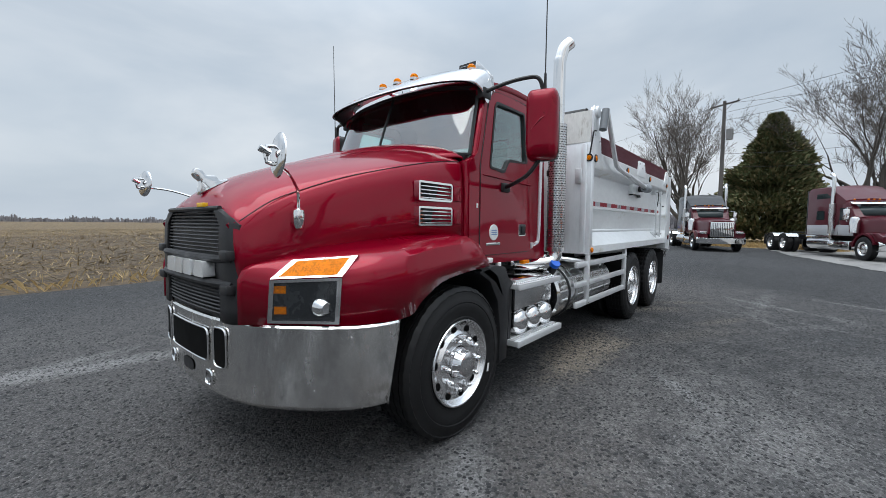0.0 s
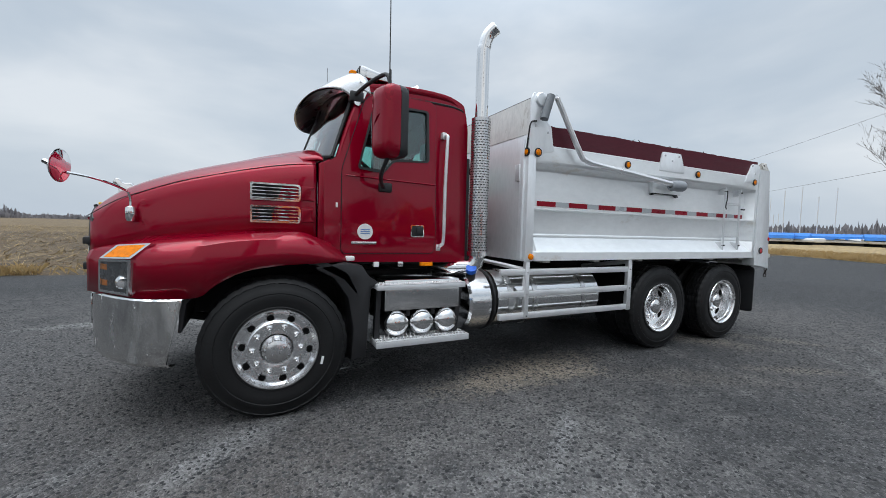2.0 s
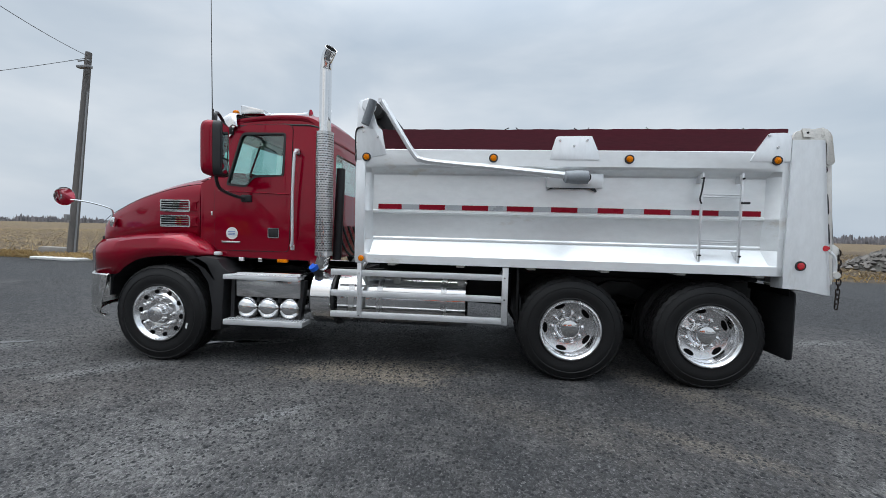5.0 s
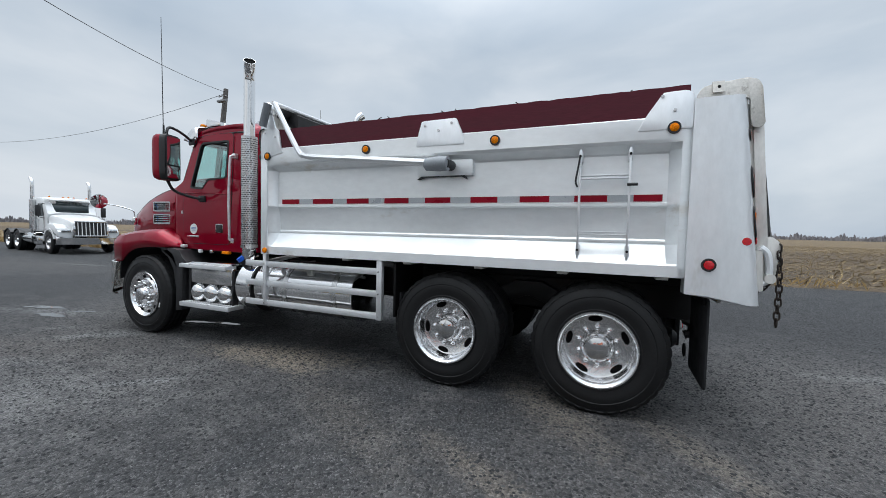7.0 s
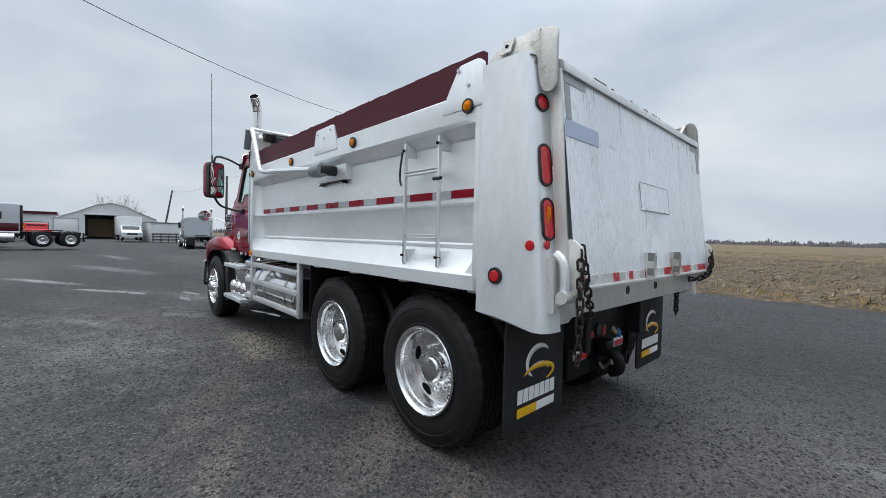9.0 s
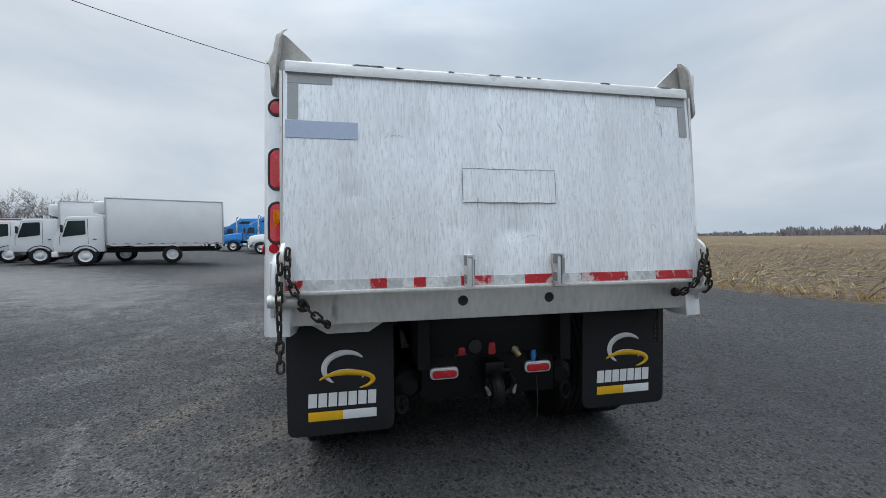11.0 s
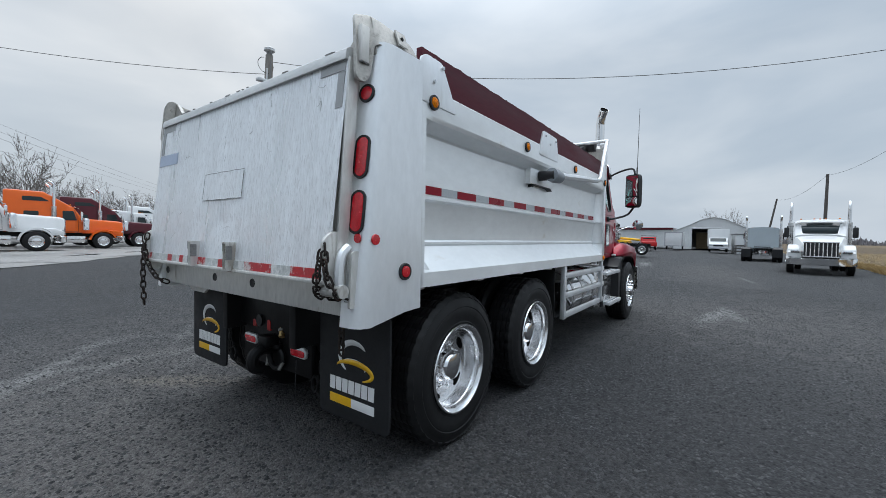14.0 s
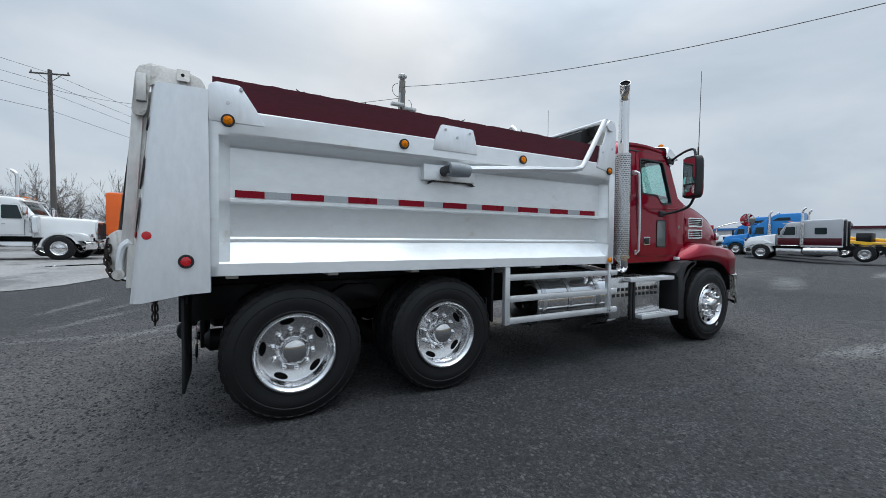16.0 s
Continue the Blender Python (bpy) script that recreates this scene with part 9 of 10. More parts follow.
part("roof", loft(bmesh.new(), [[(0.15, y, z + 0.06), (-18.0, y, z + 0.06)] for y, z in gab[1:] + gab[:1]]), METAL_W, shed, thick=0.06)
part("back_wall", prism(bmesh.new(), gab, "x", -18.0, -17.9), METAL_W, shed)
part("crate", box(bmesh.new(), -7.0, -5.0, -2.6, 0.6, 0.0, 2.8, 0.05), mat("cardboard_stack", (0.33, 0.25, 0.15), 0.8, var=0.25, scale=2), shed)
part("door_head", box(bmesh.new(), -0.02, 0.12, -3.0, 1.0, 3.3, 3.5, 0.02), METAL_W, shed)
cont = thing("cargo_trailer", "small white cargo trailer beside the shed", "trailer", at=pose(-60.0, -4.1, 0.1))
part("box", box(bmesh.new(), -3.5, 0.0, -1.2, 1.2, 0.5, 2.6, 0.05), P_WHITE, cont)
part("door_frame", plate(bmesh.new(), [(-1.2, 0.5), (1.2, 0.5), (1.2, 2.6), (-1.2, 2.6)], [[(-1.05, 0.6), (1.05, 0.6), (1.05, 2.45), (-1.05, 2.45)]], "x", -0.01, 0.03), P_GREY, cont)
for s in (-1, 1):
    far_wheel(cont, -1.8, s * 1.15, s, r=0.7)
sk = thing("site_shed", "low white site shed with a plank fence", "shed", at=pose(-50.0, 4.9, -0.05, 0, 0, 4))
part("wall", box(bmesh.new(), -6.0, 0.0, -1.6, 1.6, 0, 2.3, 0.03), METAL_W, sk)
part("roof", box(bmesh.new(), -6.1, 0.1, -1.7, 1.7, 2.3, 2.42, 0.02), METAL_G, sk)
for k in range(6):
    part("fence_post", box(bmesh.new(), 2.0, 2.1, -1.8 + k * 0.75, -1.7 + k * 0.75, 0, 1.1), POLEWOOD, sk)
for z in (0.35, 0.7, 1.0):
    part("fence_plank", box(bmesh.new(), 2.1, 2.14, -1.9, 2.2, z - 0.09, z + 0.09), POLEWOOD, sk)
wl_ = thing("long_store", "long low white store building with a blue roof edge", "building", at=pose(-70.5, -22.4, 0.27))
part("wall", box(bmesh.new(), -8, 0, -16, 17, 0, 3.0), METAL_W, wl_)
part("roof", box(bmesh.new(), -8.2, 0.2, -16.2, 17.2, 3.0, 3.4, 0.05), METAL_G, wl_)
part("roof_edge", box(bmesh.new(), 0.2, 0.26, -16.2, -2.0, 3.02, 3.38), P_BLUE, wl_)
part("roof_edge", box(bmesh.new(), 0.2, 0.26, 4.0, 17.2, 3.02, 3.38), P_MAROON, wl_)
SHOPROOF = mat("weathered_dark_roof_metal", (0.13, 0.13, 0.135), 0.6, 0.2, var=0.15, scale=0.6)
shop = thing("repair_shop", "long grey repair shop with yellow doors", "building", at=pose(-73.7, -86.9, 0.27, 0, 0, 137))
part("wall", box(bmesh.new(), -22, 24, 0, 14, 0, 4.9), METAL_G, shop)
part("roof", box(bmesh.new(), -22.3, 24.3, -0.6, 14.3, 4.9, 5.9, 0.05), SHOPROOF, shop)
part("gutter", box(bmesh.new(), -22.3, 24.3, -0.7, -0.6, 5.72, 5.9, 0.02), METAL_W, shop)
for k in range(6):
    d = part("shop_door", box(bmesh.new(), 0.6 - k * 4.2, 4.0 - k * 4.2, -0.08, 0.02, 0, 4.2, 0.02), YELLOW if k else METAL_W, shop)
    part("door_window", box(bmesh.new(), 1.2 - k * 4.2, 3.4 - k * 4.2, -0.1, -0.07, 1.7, 2.1), DARKGLASS, d)
shop2 = thing("sales_hall", "low building with a bright red roof edge", "building", at=pose(-56.5, -46.7, 0.27, 0, 0, 139))
part("wall", box(bmesh.new(), -8, 14, -10, 0, 0, 2.9), METAL_W, shop2)
part("roof_edge", box(bmesh.new(), -8.3, 14.3, -10.3, 0.3, 2.9, 3.6, 0.05), P_RED, shop2)

# poles and wires
TOP_LEAN = Vector((-13.75, 10.8, 8.75))
TOP_LIGHT = Vector((-0.85, -12.45, 8.5))
FOOT_LIGHT = Vector((-0.76, -12.87, 0.24))


def pole(name, label, foot, head, r0, r1, material, arm=0.0, yaw=0.0):
    p = thing(name, label, "pole", at=Matrix.Translation(foot))
    rel = Vector(head) - Vector(foot)
    part("post", tube(bmesh.new(), [Vector((0, 0, -0.1)), rel * 0.5, rel], [r0, (r0 + r1) / 2, r1], 16), material, p)
    if arm:
        c, s = math.cos(radians(yaw)), math.sin(radians(yaw))
        part("cross_arm", tube(bmesh.new(), [rel + Vector((-arm * c, -arm * s, -0.25)), rel + Vector((arm * c, arm * s, -0.25))], 0.06, 6), POLEWOOD, p)
        for k in (-0.92, 0.0, 0.92):
            part("insulator", lathe(bmesh.new(), [(0, 0.03), (0.05, 0.05), (0.1, 0.05), (0.16, 0.02)], rel + Vector((arm * k * c, arm * k * s, -0.2)), "z", 10), METAL_G, p)
        for k in (-1, 1):
            part("arm_brace", tube(bmesh.new(), [rel + Vector((k * arm * 0.6 * c, k * arm * 0.6 * s, -0.28)), rel + Vector((0, 0, -0.8))], 0.018, 5), METAL_G, p)
    return p


lean_pole = pole("utility_pole", "leaning grey wooden pole on the field's edge", (-13.2, 9.45, -0.05), TOP_LEAN, 0.17, 0.12, POLEWOOD)
part("pole_box", box(bmesh.new(), -0.02, 0.14, -0.26, -0.12, 1.5, 1.75, 0.02), METAL_G, lean_pole)
part("conduit", tube(bmesh.new(), [(0.18, -0.05, 0.0), (-0.22, 0.98, 7.0)], 0.03, 6), METAL_G, lean_pole)
part("pole_lamp", box(bmesh.new(), -0.55, 0.05, 0.78, 0.98, 7.95, 8.07, 0.03), METAL_G, lean_pole)
for s in (-1, 1):
    part("wire_clamp", tube(bmesh.new(), [(-0.5, 1.22, 8.45), (-0.5 + 0.3 * s, 1.1, 8.35)], 0.03, 6), METAL_G, lean_pole)
tagged(part("snow_slab", prism(bmesh.new(), rounded([(-13.9, 8.4), (-11.7, 8.1), (-11.2, 8.7), (-12.6, 9.25), (-13.8, 9.1)], 0.25, 4), "z", -0.06, 0.03, 0.01), SNOW), "flat slab of dirty snow at a pole's foot", "snow")
tagged(part("concrete_block", box(bmesh.new(), -14.6, -13.3, 9.35, 9.75, -0.08, 0.35, 0.05), CONCRETE), "weathered concrete block behind a leaning pole", "block")
light_pole = pole("light_pole", "thick concrete light pole with a lamp on top", FOOT_LIGHT, TOP_LIGHT, 0.24, 0.14, CONCRETE)
rise = TOP_LIGHT - FOOT_LIGHT
lt = part("pole_lamp", lathe(bmesh.new(), [(0.10, 0.0), (0.10, 0.11), (0.16, 0.2), (0.24, 0.2), (0.30, 0.12), (0.34, 0.04), (0.34, 0.0)], rise, "z", 18), METAL_W, light_pole)
part("lamp_glass", lathe(bmesh.new(), [(-0.02, 0.06), (0.02, 0.10), (0.10, 0.11)], rise, "z", 18), METAL_G, lt)
part("conduit", tube(bmesh.new(), [rise * k + Vector((0.20 - 0.07 * k, 0.16 - 0.05 * k, 0)) for k in (0.0, 0.3, 0.6, 0.93)], 0.03, 6), METAL_W, light_pole)
part("conduit", tube(bmesh.new(), [rise * k + Vector((0.05 - 0.03 * k, 0.24 - 0.09 * k, 0)) for k in (0.0, 0.3, 0.6, 0.97)], 0.025, 6), METAL_G, light_pole)
bm = box(bmesh.new(), -0.21, 0.21, -0.12, 0.13, -0.6, 0.6, 0.03)
bm.transform(pose(-0.24, 0.46, 1.95, 0, 0, 140))
part("switch_box", bm, METAL_G, light_pole)
for dx, dy in ((-0.45, -0.1), (0.3, 0.25)):
    c_ = rise * 0.86 + Vector((dx, dy, 0))
    part("flood_light", box(bmesh.new(), c_.x - 0.3, c_.x + 0.3, c_.y - 0.12, c_.y + 0.12, c_.z - 0.07, c_.z + 0.07, 0.04), METAL_W, light_pole)
part("cable_loop", tube(bmesh.new(), [rise * 0.96 + Vector((0.1 + 0.32 * math.sin(a) + 0.1, 0.1, 0.3 * math.cos(a) - 0.15)) for a in np.linspace(0.2, 5.6, 14)], 0.012, 5), WIRE, light_pole)
part("cable_loop", tube(bmesh.new(), [rise * 0.88 + Vector((-0.35 - 0.2 * math.sin(a), -0.1, 0.25 * math.cos(a))) for a in np.linspace(0.0, 4.0, 10)], 0.012, 5), WIRE, light_pole)
part("cable_coil", tube(bmesh.new(), [(0.32 + 0.02 * k, 0.25 + 0.16 * math.cos(k * 0.9), 1.1 + 0.2 * math.sin(k * 0.9)) for k in range(20)], 0.02, 5), METAL_W, light_pole)
for x, y in ((-1.15, -13.9), (-1.25, -13.5)):
    cn = thing("traffic_cone", "faded orange traffic cone beside a light pole", "cone", "traffic cones", Matrix.Translation((x, y, 0.25)))
    part("cone_body", lathe(bmesh.new(), [(0.03, 0.16), (0.68, 0.04), (0.72, 0.03), (0.72, 0.0)], (0, 0, 0), "z", 18), P_ORANGE, cn)
    part("cone_base", box(bmesh.new(), -0.2, 0.2, -0.2, 0.2, 0.0, 0.035, 0.01), P_ORANGE, cn)
POLES = [((-45.0, 10.1, 0), 8.1, 0.0, 0), ((-70.0, 7.0, 0), 8.0, 0, 0), ((35.2, 0.4, 0), 11.0, 1.1, 60), ((16.1, -30.3, 0.25), 12.0, 1.1, -17), ((-28.2, -98.4, 0), 10.7, 1.2, -25), ((84.0, 66.0, 0), 10.5, 1.0, 60), ((33.0, -14.0, 0), 11.0, 1.1, 30)]
for foot, h, arm, yaw in POLES:
    up = pole("utility_pole", "weathered wooden utility pole with wires", foot, (foot[0] + 0.1, foot[1] + (1.3 if foot[0] < -65 else 0.05), h), 0.17, 0.11, POLEWOOD, arm, yaw)
    if foot[0] == 35.2:
        part("transformer", lathe(bmesh.new(), [(8.0, 0.0), (8.0, 0.24), (8.75, 0.24), (8.8, 0.2), (8.85, 0.0)], (-0.2, -0.38, 0), "z", 18), METAL_G, up)


def wire(a, b, sag, r=0.011):
    a, b = Vector(a), Vector(b)
    pts = [a.lerp(b, k / 24) - Vector((0, 0, sag * 4 * (k / 24) * (1 - k / 24))) for k in range(25)]
    return tagged(part("overhead_wire", tube(bmesh.new(), pts, r, 5), WIRE), "thin black overhead wire between poles", "wire", "overhead wires")


wire(TOP_LEAN - Vector((0, 0, 0.15)), TOP_LIGHT - Vector((0, 0, 0.25)), 1.2)
wire(TOP_LEAN - Vector((0, 0, 0.2)), (-45.0, 10.1, 8.0), 1.0)
wire((-45.0, 10.1, 8.0), (-70.0, 8.2, 7.9), 0.8)
wire(TOP_LIGHT - Vector((0, 0, 0.75)), (16.1, -30.3, 10.8), 0.9)
for dz in (-0.2, -0.9, -1.5, -2.6):
    wire((16.1, -30.3, 12.0 + dz), (35.2, 0.4, 11.0 + dz), 0.6)
    wire((16.1, -30.3, 12.0 + dz), (-28.2, -98.4, 10.9 + dz), 0.7)
wire((35.2, 0.4, 10.8), (84.0, 66.0, 10.3), 0.7)
wire((35.2, 0.4, 6.6), (84.0, 66.0, 7.0), 0.7)
for dz in (-0.2, -4.0, -5.0):
    wire((35.2, 0.4, 11.0 + dz), (33.0, -14.0, 11.0 + dz), 0.4)


# bare trees
def bare_tree(at, h, seed, spread=0.8, levels=5, trunks=1, thick=0.019, lean=0.22, first=0.25, twig=0.007):
    rng = random.Random(seed)
    t = thing("bare_tree", "tall leafless tree with spreading grey branches", "tree", at=Matrix.Translation(at))
    wood, fine = bmesh.new(), ([], [])

    def grow_branch(p, d, ln, r, lv):
        pts, rs = [p], [r]
        n = 4 if lv < 3 else 3
        for k in range(n):
            d = (d + Vector((rng.gauss(0, 0.11), rng.gauss(0, 0.11), rng.gauss(0.055, 0.09)))).normalized()
            pts.append(pts[-1] + d * (ln / n))
            rs.append(r * (1 - 0.42 * (k + 1) / n))
        if r > 0.026:
            tube(wood, pts, rs, 7 if lv < 2 else 5, False)
        else:
            vs, fs = fine
            for a, b in zip(pts, pts[1:]):
                sd = (b - a).cross(Vector((rng.uniform(-1, 1), rng.uniform(-1, 1), 0.3))).normalized() * max(twig, r * 0.85)
                o = len(vs)
                vs += [tuple(a - sd), tuple(a + sd), tuple(b + sd * 0.7), tuple(b - sd * 0.7)]
                fs.append((o, o + 1, o + 2, o + 3))
        if lv >= levels:
            return
        kids = rng.randint(2, 3) if lv else 5
        for k in range(kids + (1 if lv > 2 else 0)):
            f = rng.uniform(0.3, 1.0) if k else 1.0
            i = min(int(f * n), n - 1)
            q = pts[i].lerp(pts[i + 1], f * n - i) if f < 1 else pts[-1]
            az_ = rng.uniform(0, 6.28)
            tilt = (rng.uniform(0.3, 0.8) if k else rng.uniform(0.05, 0.3)) * spread
            side = Vector((math.cos(az_), math.sin(az_), 0))
            nd = (d * math.cos(tilt) + side * math.sin(tilt)).normalized()
            grow_branch(q, nd, ln * (rng.uniform(0.55, 0.80) if k else rng.uniform(0.66, 0.82)), rs[min(i + 1, n)] * rng.uniform(0.55, 0.8), lv + 1)

    for k in range(trunks):
        a = 6.28 * k / trunks + rng.uniform(0, 1)
        off = Vector((0.35 * math.cos(a), 0.35 * math.sin(a), 0)) if trunks > 1 else Vector()
        lean_ = Vector((lean * math.cos(a), lean * math.sin(a), 1)) if trunks > 1 else Vector((rng.gauss(0, 0.05), rng.gauss(0, 0.05), 1))
        grow_branch(off + Vector((0, 0, -0.1)), lean_.normalized(), h * first, h * thick, 0)
    part("trunk", wood, BARK, t)
    me = bpy.data.meshes.new("twigs")
    me.from_pydata(fine[0], [], fine[1])
    me.materials.append(TWIG)
    tw = new("crown", me)
    tw.parent = t
    return t


big = bare_tree((42.3, 3.6, 0), 18.0, 2, 0.78, 7, 3, 0.019, 0.15, 0.26, 0.008)
other = bare_tree((40.5, -9.0, 0), 19.0, 5, 0.95, 7, 3, 0.016, 0.34, 0.26, 0.009)
copy_thing(other, pose(46.0, -17.0, 0, 0, 0, 130))
copy_thing(big, pose(52.0, -24.0, 0, 0, 0, 70))
small = bare_tree((0.0, -64.0, 0), 15.0, 9, 1.0, 5, 4, 0.014, 0.4, 0.27, 0.02)
for x, y, r, sc in ((6.5, -76.0, 40, 1.0), (-6.0, -70.0, 90, 0.75), (18.0, -66.0, 200, 0.85), (26.0, -60.0, 10, 0.8), (-76.0, 2.0, 60, 0.6), (42.0, 30.0, 80, 0.55)):
    c = copy_thing(small, pose(x, y, 0, 0, 0, r))
    c.scale = (sc, sc, sc)
for k in range(26):
    a = radians(-150 + k * 3.4)
    d = 142 + 14 * ((k * 37) % 5) / 5
    c = copy_thing(small, pose(8 + d * math.cos(a), d * math.sin(a), 0, 0, 0, k * 67))
    q = 0.72 + 0.14 * ((k * 13) % 7) / 7
    c.scale = (q * 1.75, q * 1.75, q * 1.55)

# dark cedar
cedar = thing("cedar_tree", "dense dark green cedar behind parked trucks", "tree", at=pose(41.0, -2.6, 0))
part("trunk", tube(bmesh.new(), [(0, 0, 0), (0.1, 0, 5), (0.1, 0.1, 9.5)], [0.3, 0.2, 0.05], 8), BARK, cedar)
rng = random.Random(21)
vs, fs = [], []
for k in range(60000):
    z = 0.5 + 10.0 * rng.random() ** 0.9
    f = (z - 0.5) / 10.2
    lobe = 1 + 0.22 * math.sin(rng.random() * 6.28 * 3) * rng.random()
    rmax = 4.5 * (1 - f) ** 0.88 * (0.5 + 0.5 * min(1, f * 6)) * lobe
    a = rng.uniform(0, 6.28)
    rmax *= 1 + 0.7 * noise.noise((math.cos(a) * 1.9, math.sin(a) * 1.9, z * 0.8))
    r = rmax * (0.45 + 0.55 * rng.random() ** 0.4)
    p = Vector((r * math.cos(a), r * math.sin(a), z + rng.uniform(-0.2, 0.2)))
    d = Vector((math.cos(a), math.sin(a), rng.uniform(-0.2, 1.1))).normalized() * rng.uniform(0.18, 0.46)
    s = d.cross(Vector((rng.uniform(-1, 1), rng.uniform(-1, 1), rng.uniform(-1, 1)))).normalized() * rng.uniform(0.06, 0.15)
    o = len(vs)
    vs += [tuple(p - s), tuple(p + s), tuple(p + d * 0.7 + s * 0.8), tuple(p + d)]
    fs += [(o, o + 1, o + 2), (o, o + 2, o + 3)]
me = bpy.data.meshes.new("crown")
me.from_pydata(vs, [], fs)
me.materials.append(NEEDLE)
cr = new("crown", me)
cr.parent = cedar

# far hedges and woods round the horizon
# Lightened greys: the air's haze is put into the twigs' colour.
WOODS = isle("hazed_bare_woods", [(0.17, 0.165, 0.175), (0.29, 0.275, 0.285)], 1.0)


def woods_place_maker(d0, d1, a0, a1):
    def place(rng):
        a = radians(rng.uniform(a0, a1))
        d = rng.uniform(d0, d1)
        x, y = 5 + d * math.cos(a), d * math.sin(a)
        return x, y, 0
    return place


def clump_maker(h0, h1, w):
    def clump(rng):
        h = rng.uniform(h0, h1) * (0.6 + 0.8 * rng.random() ** 2)
        v, f = [], []
        for k in range(22):
            a = rng.uniform(0, 6.28)
            ww = w * rng.uniform(0.05, 0.22)
            ox, oy = rng.gauss(0, w * 0.55), rng.gauss(0, w * 0.55)
            hh = h * rng.uniform(0.45, 1.0) * math.exp(-(ox * ox + oy * oy) / (w * w * 2.2))
            c_, s_ = math.cos(a), math.sin(a)
            o = len(v)
            v += [(ox - ww * c_, oy - ww * s_, 0), (ox + ww * c_, oy + ww * s_, 0), (ox + ww * 0.9 * c_, oy + ww * 0.9 * s_, hh * 0.8), (ox + ww * 0.2 * c_, oy, hh), (ox - ww * 0.7 * c_, oy - ww * 0.7 * s_, hh * 0.85)]
            f.append((o, o + 1, o + 2, o + 3, o + 4))
        return v, f
    return clump


scatter("far_woods", 1500, woods_place_maker(620, 760, 20, 180), clump_maker(4, 8.5, 6), WOODS, "bare grey woods along the far edge of a field", "woods", 31)
scatter("far_woods", 260, woods_place_maker(560, 600, 112, 128), clump_maker(6, 11, 6), WOODS, "bare grey woods along the far edge of a field", "woods", 32)
scatter("far_woods", 300, woods_place_maker(480, 560, 40, 62), clump_maker(5, 9, 6), WOODS, "bare grey woods along the far edge of a field", "woods", 33)
scatter("far_hedge", 900, woods_place_maker(150, 190, -175, -20), clump_maker(3.5, 6, 4), WOODS, "bare brown hedge behind the buildings", "hedge", 34)
scatter("far_hedge", 500, woods_place_maker(230, 270, 8, 38), clump_maker(5, 9, 5), WOODS, "bare brown hedge behind the buildings", "hedge", 35)

# boat yard across the road: hulls under blue sheets, many masts
TARPBLUE = mat("blue_sheet", (0.02, 0.17, 0.55), 0.6, 0.0, var=0.2, scale=0.6, fine=4, bump=0.05)
rng = random.Random(41)
for k in range(9):
    a = radians(12.8 + k * 1.35)
    d = 105 + rng.uniform(-6, 6)
    b = thing("covered_boat", "boat stored under a blue sheet" if k % 3 else "white boat hull laid up ashore", "boat", "boats laid up ashore", pose(d * math.cos(a), -3 + d * math.sin(a), 0, 0, 0, rng.uniform(60, 120)))
    part("hull", prism(bmesh.new(), rounded([(-3.5, 0.7), (3.0, 0.7), (4.2, 1.5), (-3.6, 1.5)], 0.2, 3), "y", -1.1, 1.1, 0.3), P_WHITE, b)
    if k % 3:
        part("sheet", prism(bmesh.new(), [(-1.3, 1.3), (1.3, 1.3), (1.1, 1.9), (0, 2.4), (-1.1, 1.9)], "x", -3.7, 3.9, 0.1), TARPBLUE, b)
    part("cradle", box(bmesh.new(), -1.5, 1.5, -0.8, 0.8, 0.0, 0.75), FRAME, b)
    if k > 3:
        part("mast", tube(bmesh.new(), [(0.5, 0, 1.5), (0.5, 0, 9.5 + rng.uniform(-2, 3))], 0.08, 6), BARE, b)
for k in range(22):
    a = radians(23 + k * 0.42)
    d = 112 + rng.uniform(-8, 12)
    tagged(part("boat_mast", tube(bmesh.new(), [(d * math.cos(a), -3 + d * math.sin(a), 0.0), (d * math.cos(a), -3 + d * math.sin(a) + rng.uniform(-0.2, 0.2), rng.uniform(6, 11))], 0.07, 5), BARE), "bare aluminium mast standing in the boat yard", "mast", "masts")
# rough grass across the road and a bank of broken stone
VERGE = ground_material("winter_grass_bank", (0.30, 0.22, 0.11), (0.36, 0.29, 0.15), 0.95, 3.0, 0.05)
near_edge = curve([(29.5, -6.0, 0.012), (31.5, 0.0, 0.012), (33.4, 4.4, 0.012), (36.2, 9.5, 0.012), (42.0, 20.0, 0.012), (58.0, 46.0, 0.012)], 5)
far_edge = curve([(96.0, -12.0, 0.2), (98.0, 2.0, 0.2), (101.0, 16.0, 0.2), (106.0, 30.0, 0.2), (120.0, 55.0, 0.2), (165.0, 115.0, 0.2)], 5)
bm = bmesh.new()
loft(bm, [[tuple(a.lerp(b, k) + Vector((0, 0, 0.05 * noise.noise((a.x * 0.7, a.y * 0.7, k * 9))))) for k in (0, 0.04, 0.1, 0.25, 0.5, 0.75, 1.0)] for a, b in zip(near_edge, far_edge)])
tagged(part("grass_bank", bm, VERGE), "wide verge of dead winter grass beside a road", "verge", kind="structure")
ROADTAR = mat("road_asphalt", (0.11, 0.11, 0.112), 0.8, 0.0, var=0.15, scale=0.4, fine=8)
bm = bmesh.new()
loft(bm, [[tuple(a + Vector((0, 0, 0.03))), tuple(a + Vector((8.0, -1.5, 0.05)))] for a in far_edge])
road = tagged(part("road", bm, ROADTAR), "grey country road beyond the grass verge", "road", kind="structure")
bm = bmesh.new()
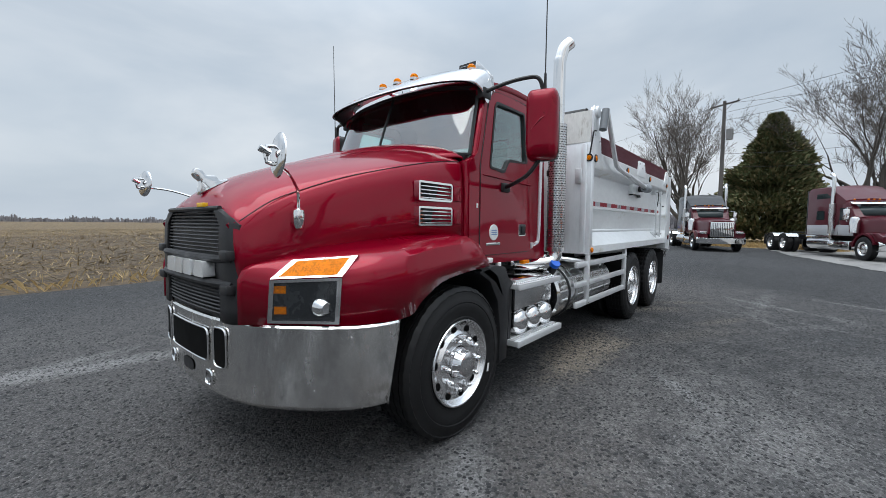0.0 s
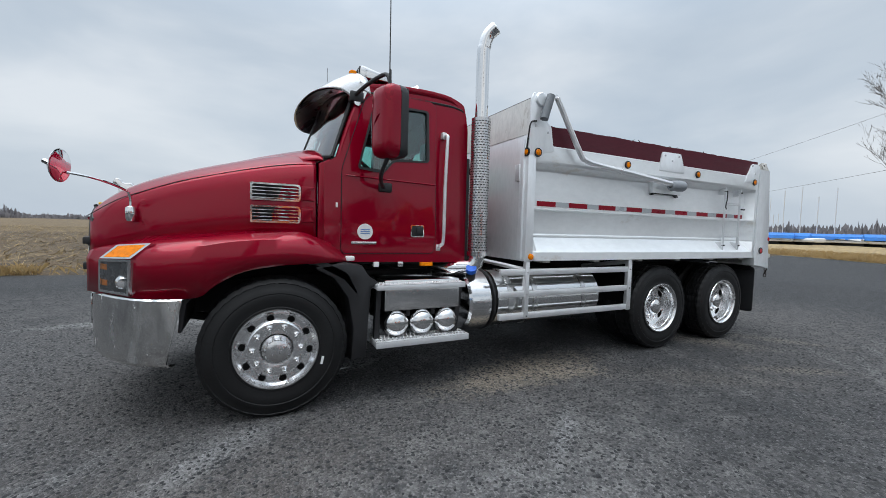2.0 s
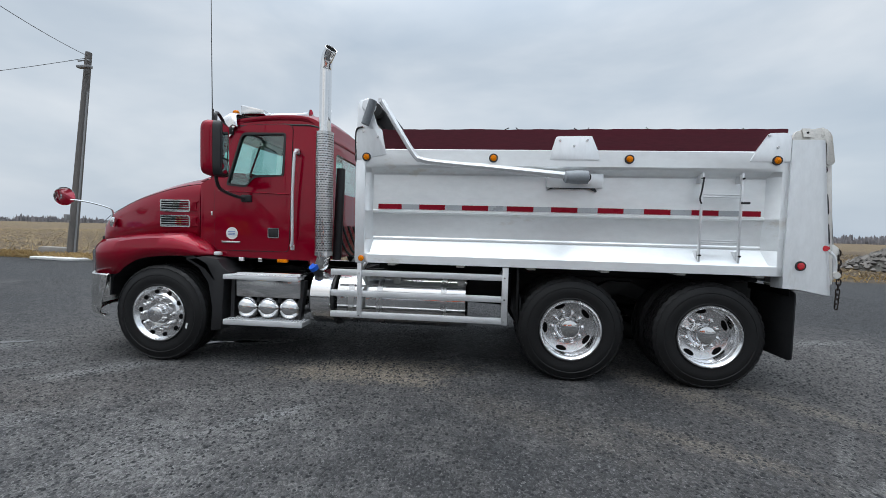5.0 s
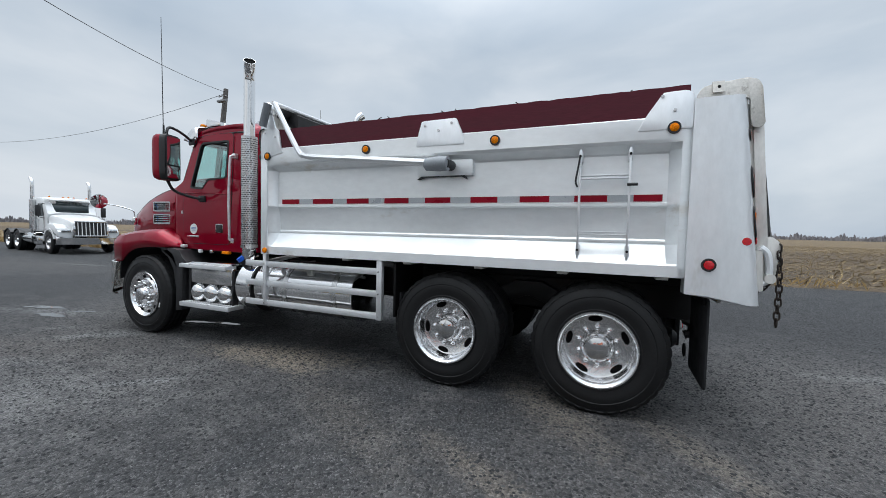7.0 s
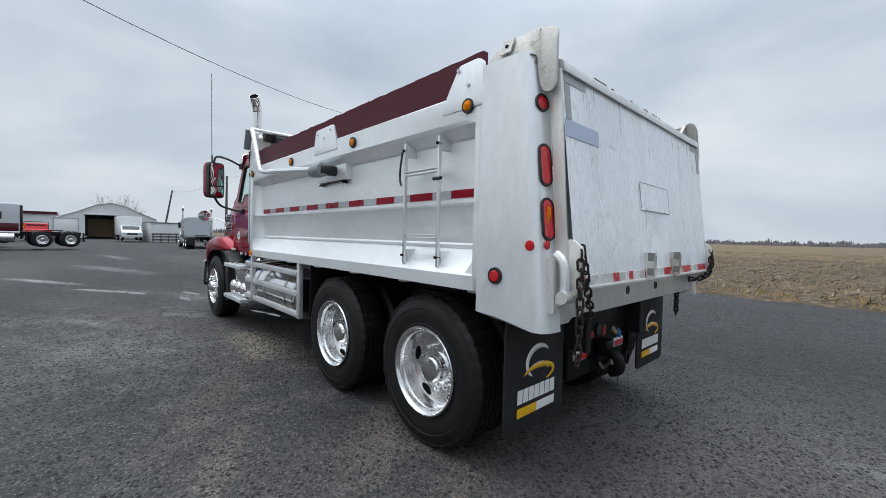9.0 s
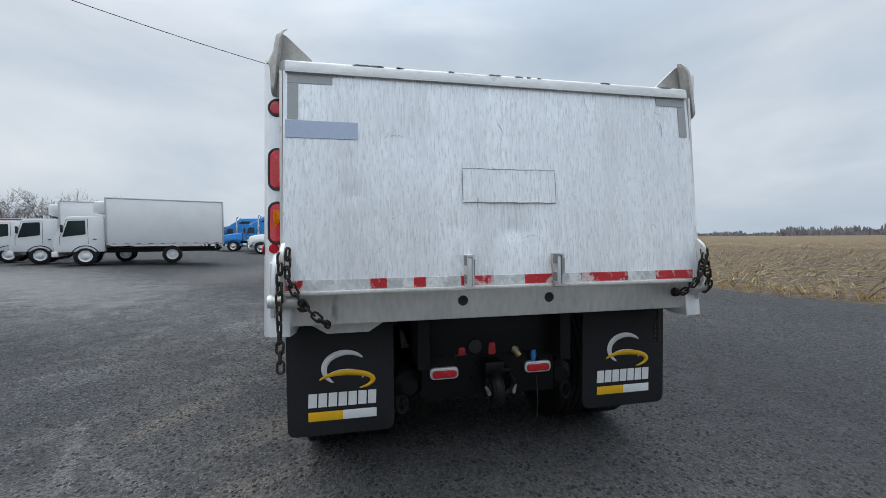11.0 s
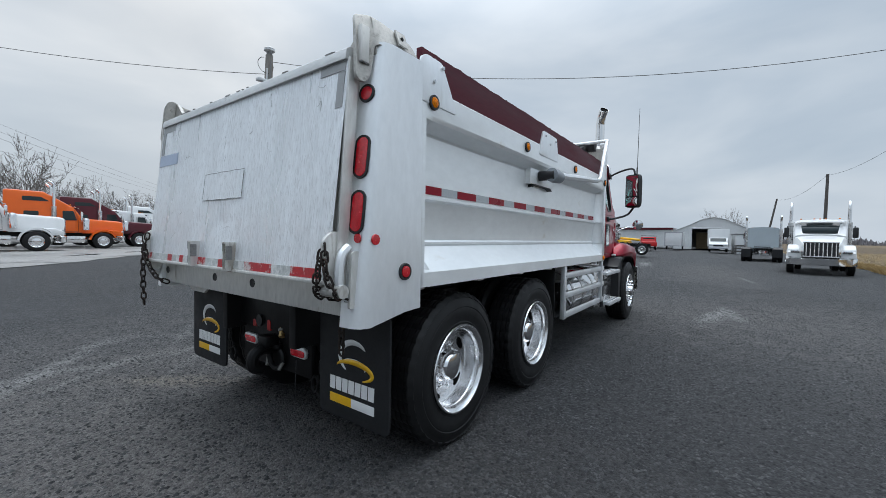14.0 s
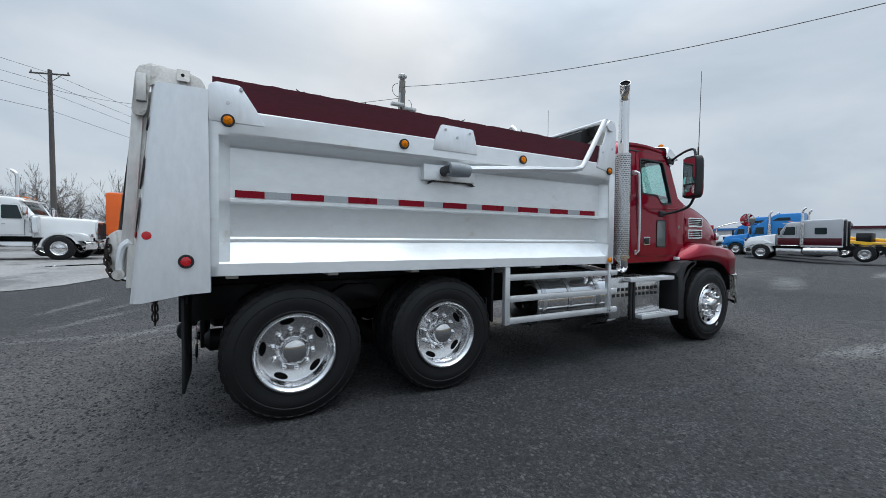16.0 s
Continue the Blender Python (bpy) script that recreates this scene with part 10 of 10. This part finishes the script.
loft(bm, [[tuple(a + Vector((0.3, 0, 0.04))), tuple(a + Vector((0.6, -0.1, 0.04))), tuple(a + Vector((0.7, -0.1, 0.30))), tuple(a + Vector((0.9, -0.1, 0.30)))] for a in far_edge])
part("road_kerb", bm, CONCRETE, road)


def tuft_place(rng):
    k = rng.random() * (len(near_edge) - 1.001)
    p = near_edge[int(k)].lerp(near_edge[int(k) + 1], k % 1)
    d = rng.random() ** 2 * 14.0
    return p.x + d, p.y + rng.uniform(-0.6, 0.6), 0.01


scatter("verge_grass", 16000, tuft_place, blade, DRYGRASS, "flattened dead grass beside the road", "grass", 8)
ROCK = isle("broken_stone", [(0.07, 0.065, 0.06), (0.22, 0.205, 0.19)], 0.9)


def rock(rng):
    r = rng.uniform(0.05, 0.22)
    v = [(r * rng.uniform(0.6, 1.2) * x, r * rng.uniform(0.6, 1.2) * y, r * rng.uniform(0.5, 1.0) * z) for x, y, z in ((1, 0, 0), (-1, 0, 0), (0, 1, 0), (0, -1, 0), (0, 0, 1), (0, 0, -1))]
    return v, [(0, 2, 4), (2, 1, 4), (1, 3, 4), (3, 0, 4), (2, 0, 5), (1, 2, 5), (3, 1, 5), (0, 3, 5)]


def pile_place(rng):
    x, y = rng.uniform(-1, 1), rng.uniform(-1, 1)
    q = max(0.0, 1 - x * x - y * y)
    if q <= 0:
        return None
    return 27.0 + 4.5 * x, 16.5 + 3.6 * y, 1.75 * q ** 0.8 * (0.85 + 0.2 * noise.noise((x * 3, y * 3, 0.5)))


bm = bmesh.new()
loft(bm, [[(27.0 + 4.4 * r * math.cos(a), 16.5 + 3.5 * r * math.sin(a), 1.65 * max(0.0, 1 - r * r) ** 0.8 - 0.03) for a in np.linspace(0, 2 * math.pi, 25)] for r in (0.01, 0.3, 0.5, 0.7, 0.85, 1.0)])
tagged(part("stone_pile", bm, mat("stone_pile_core", (0.10, 0.095, 0.085), 0.95, var=0.3, scale=4, bump=0.05)), "heap of broken grey stone and earth", "heap")
scatter("broken_stones", 2600, pile_place, rock, ROCK, "broken stones lying over a heap", "stones", 44)
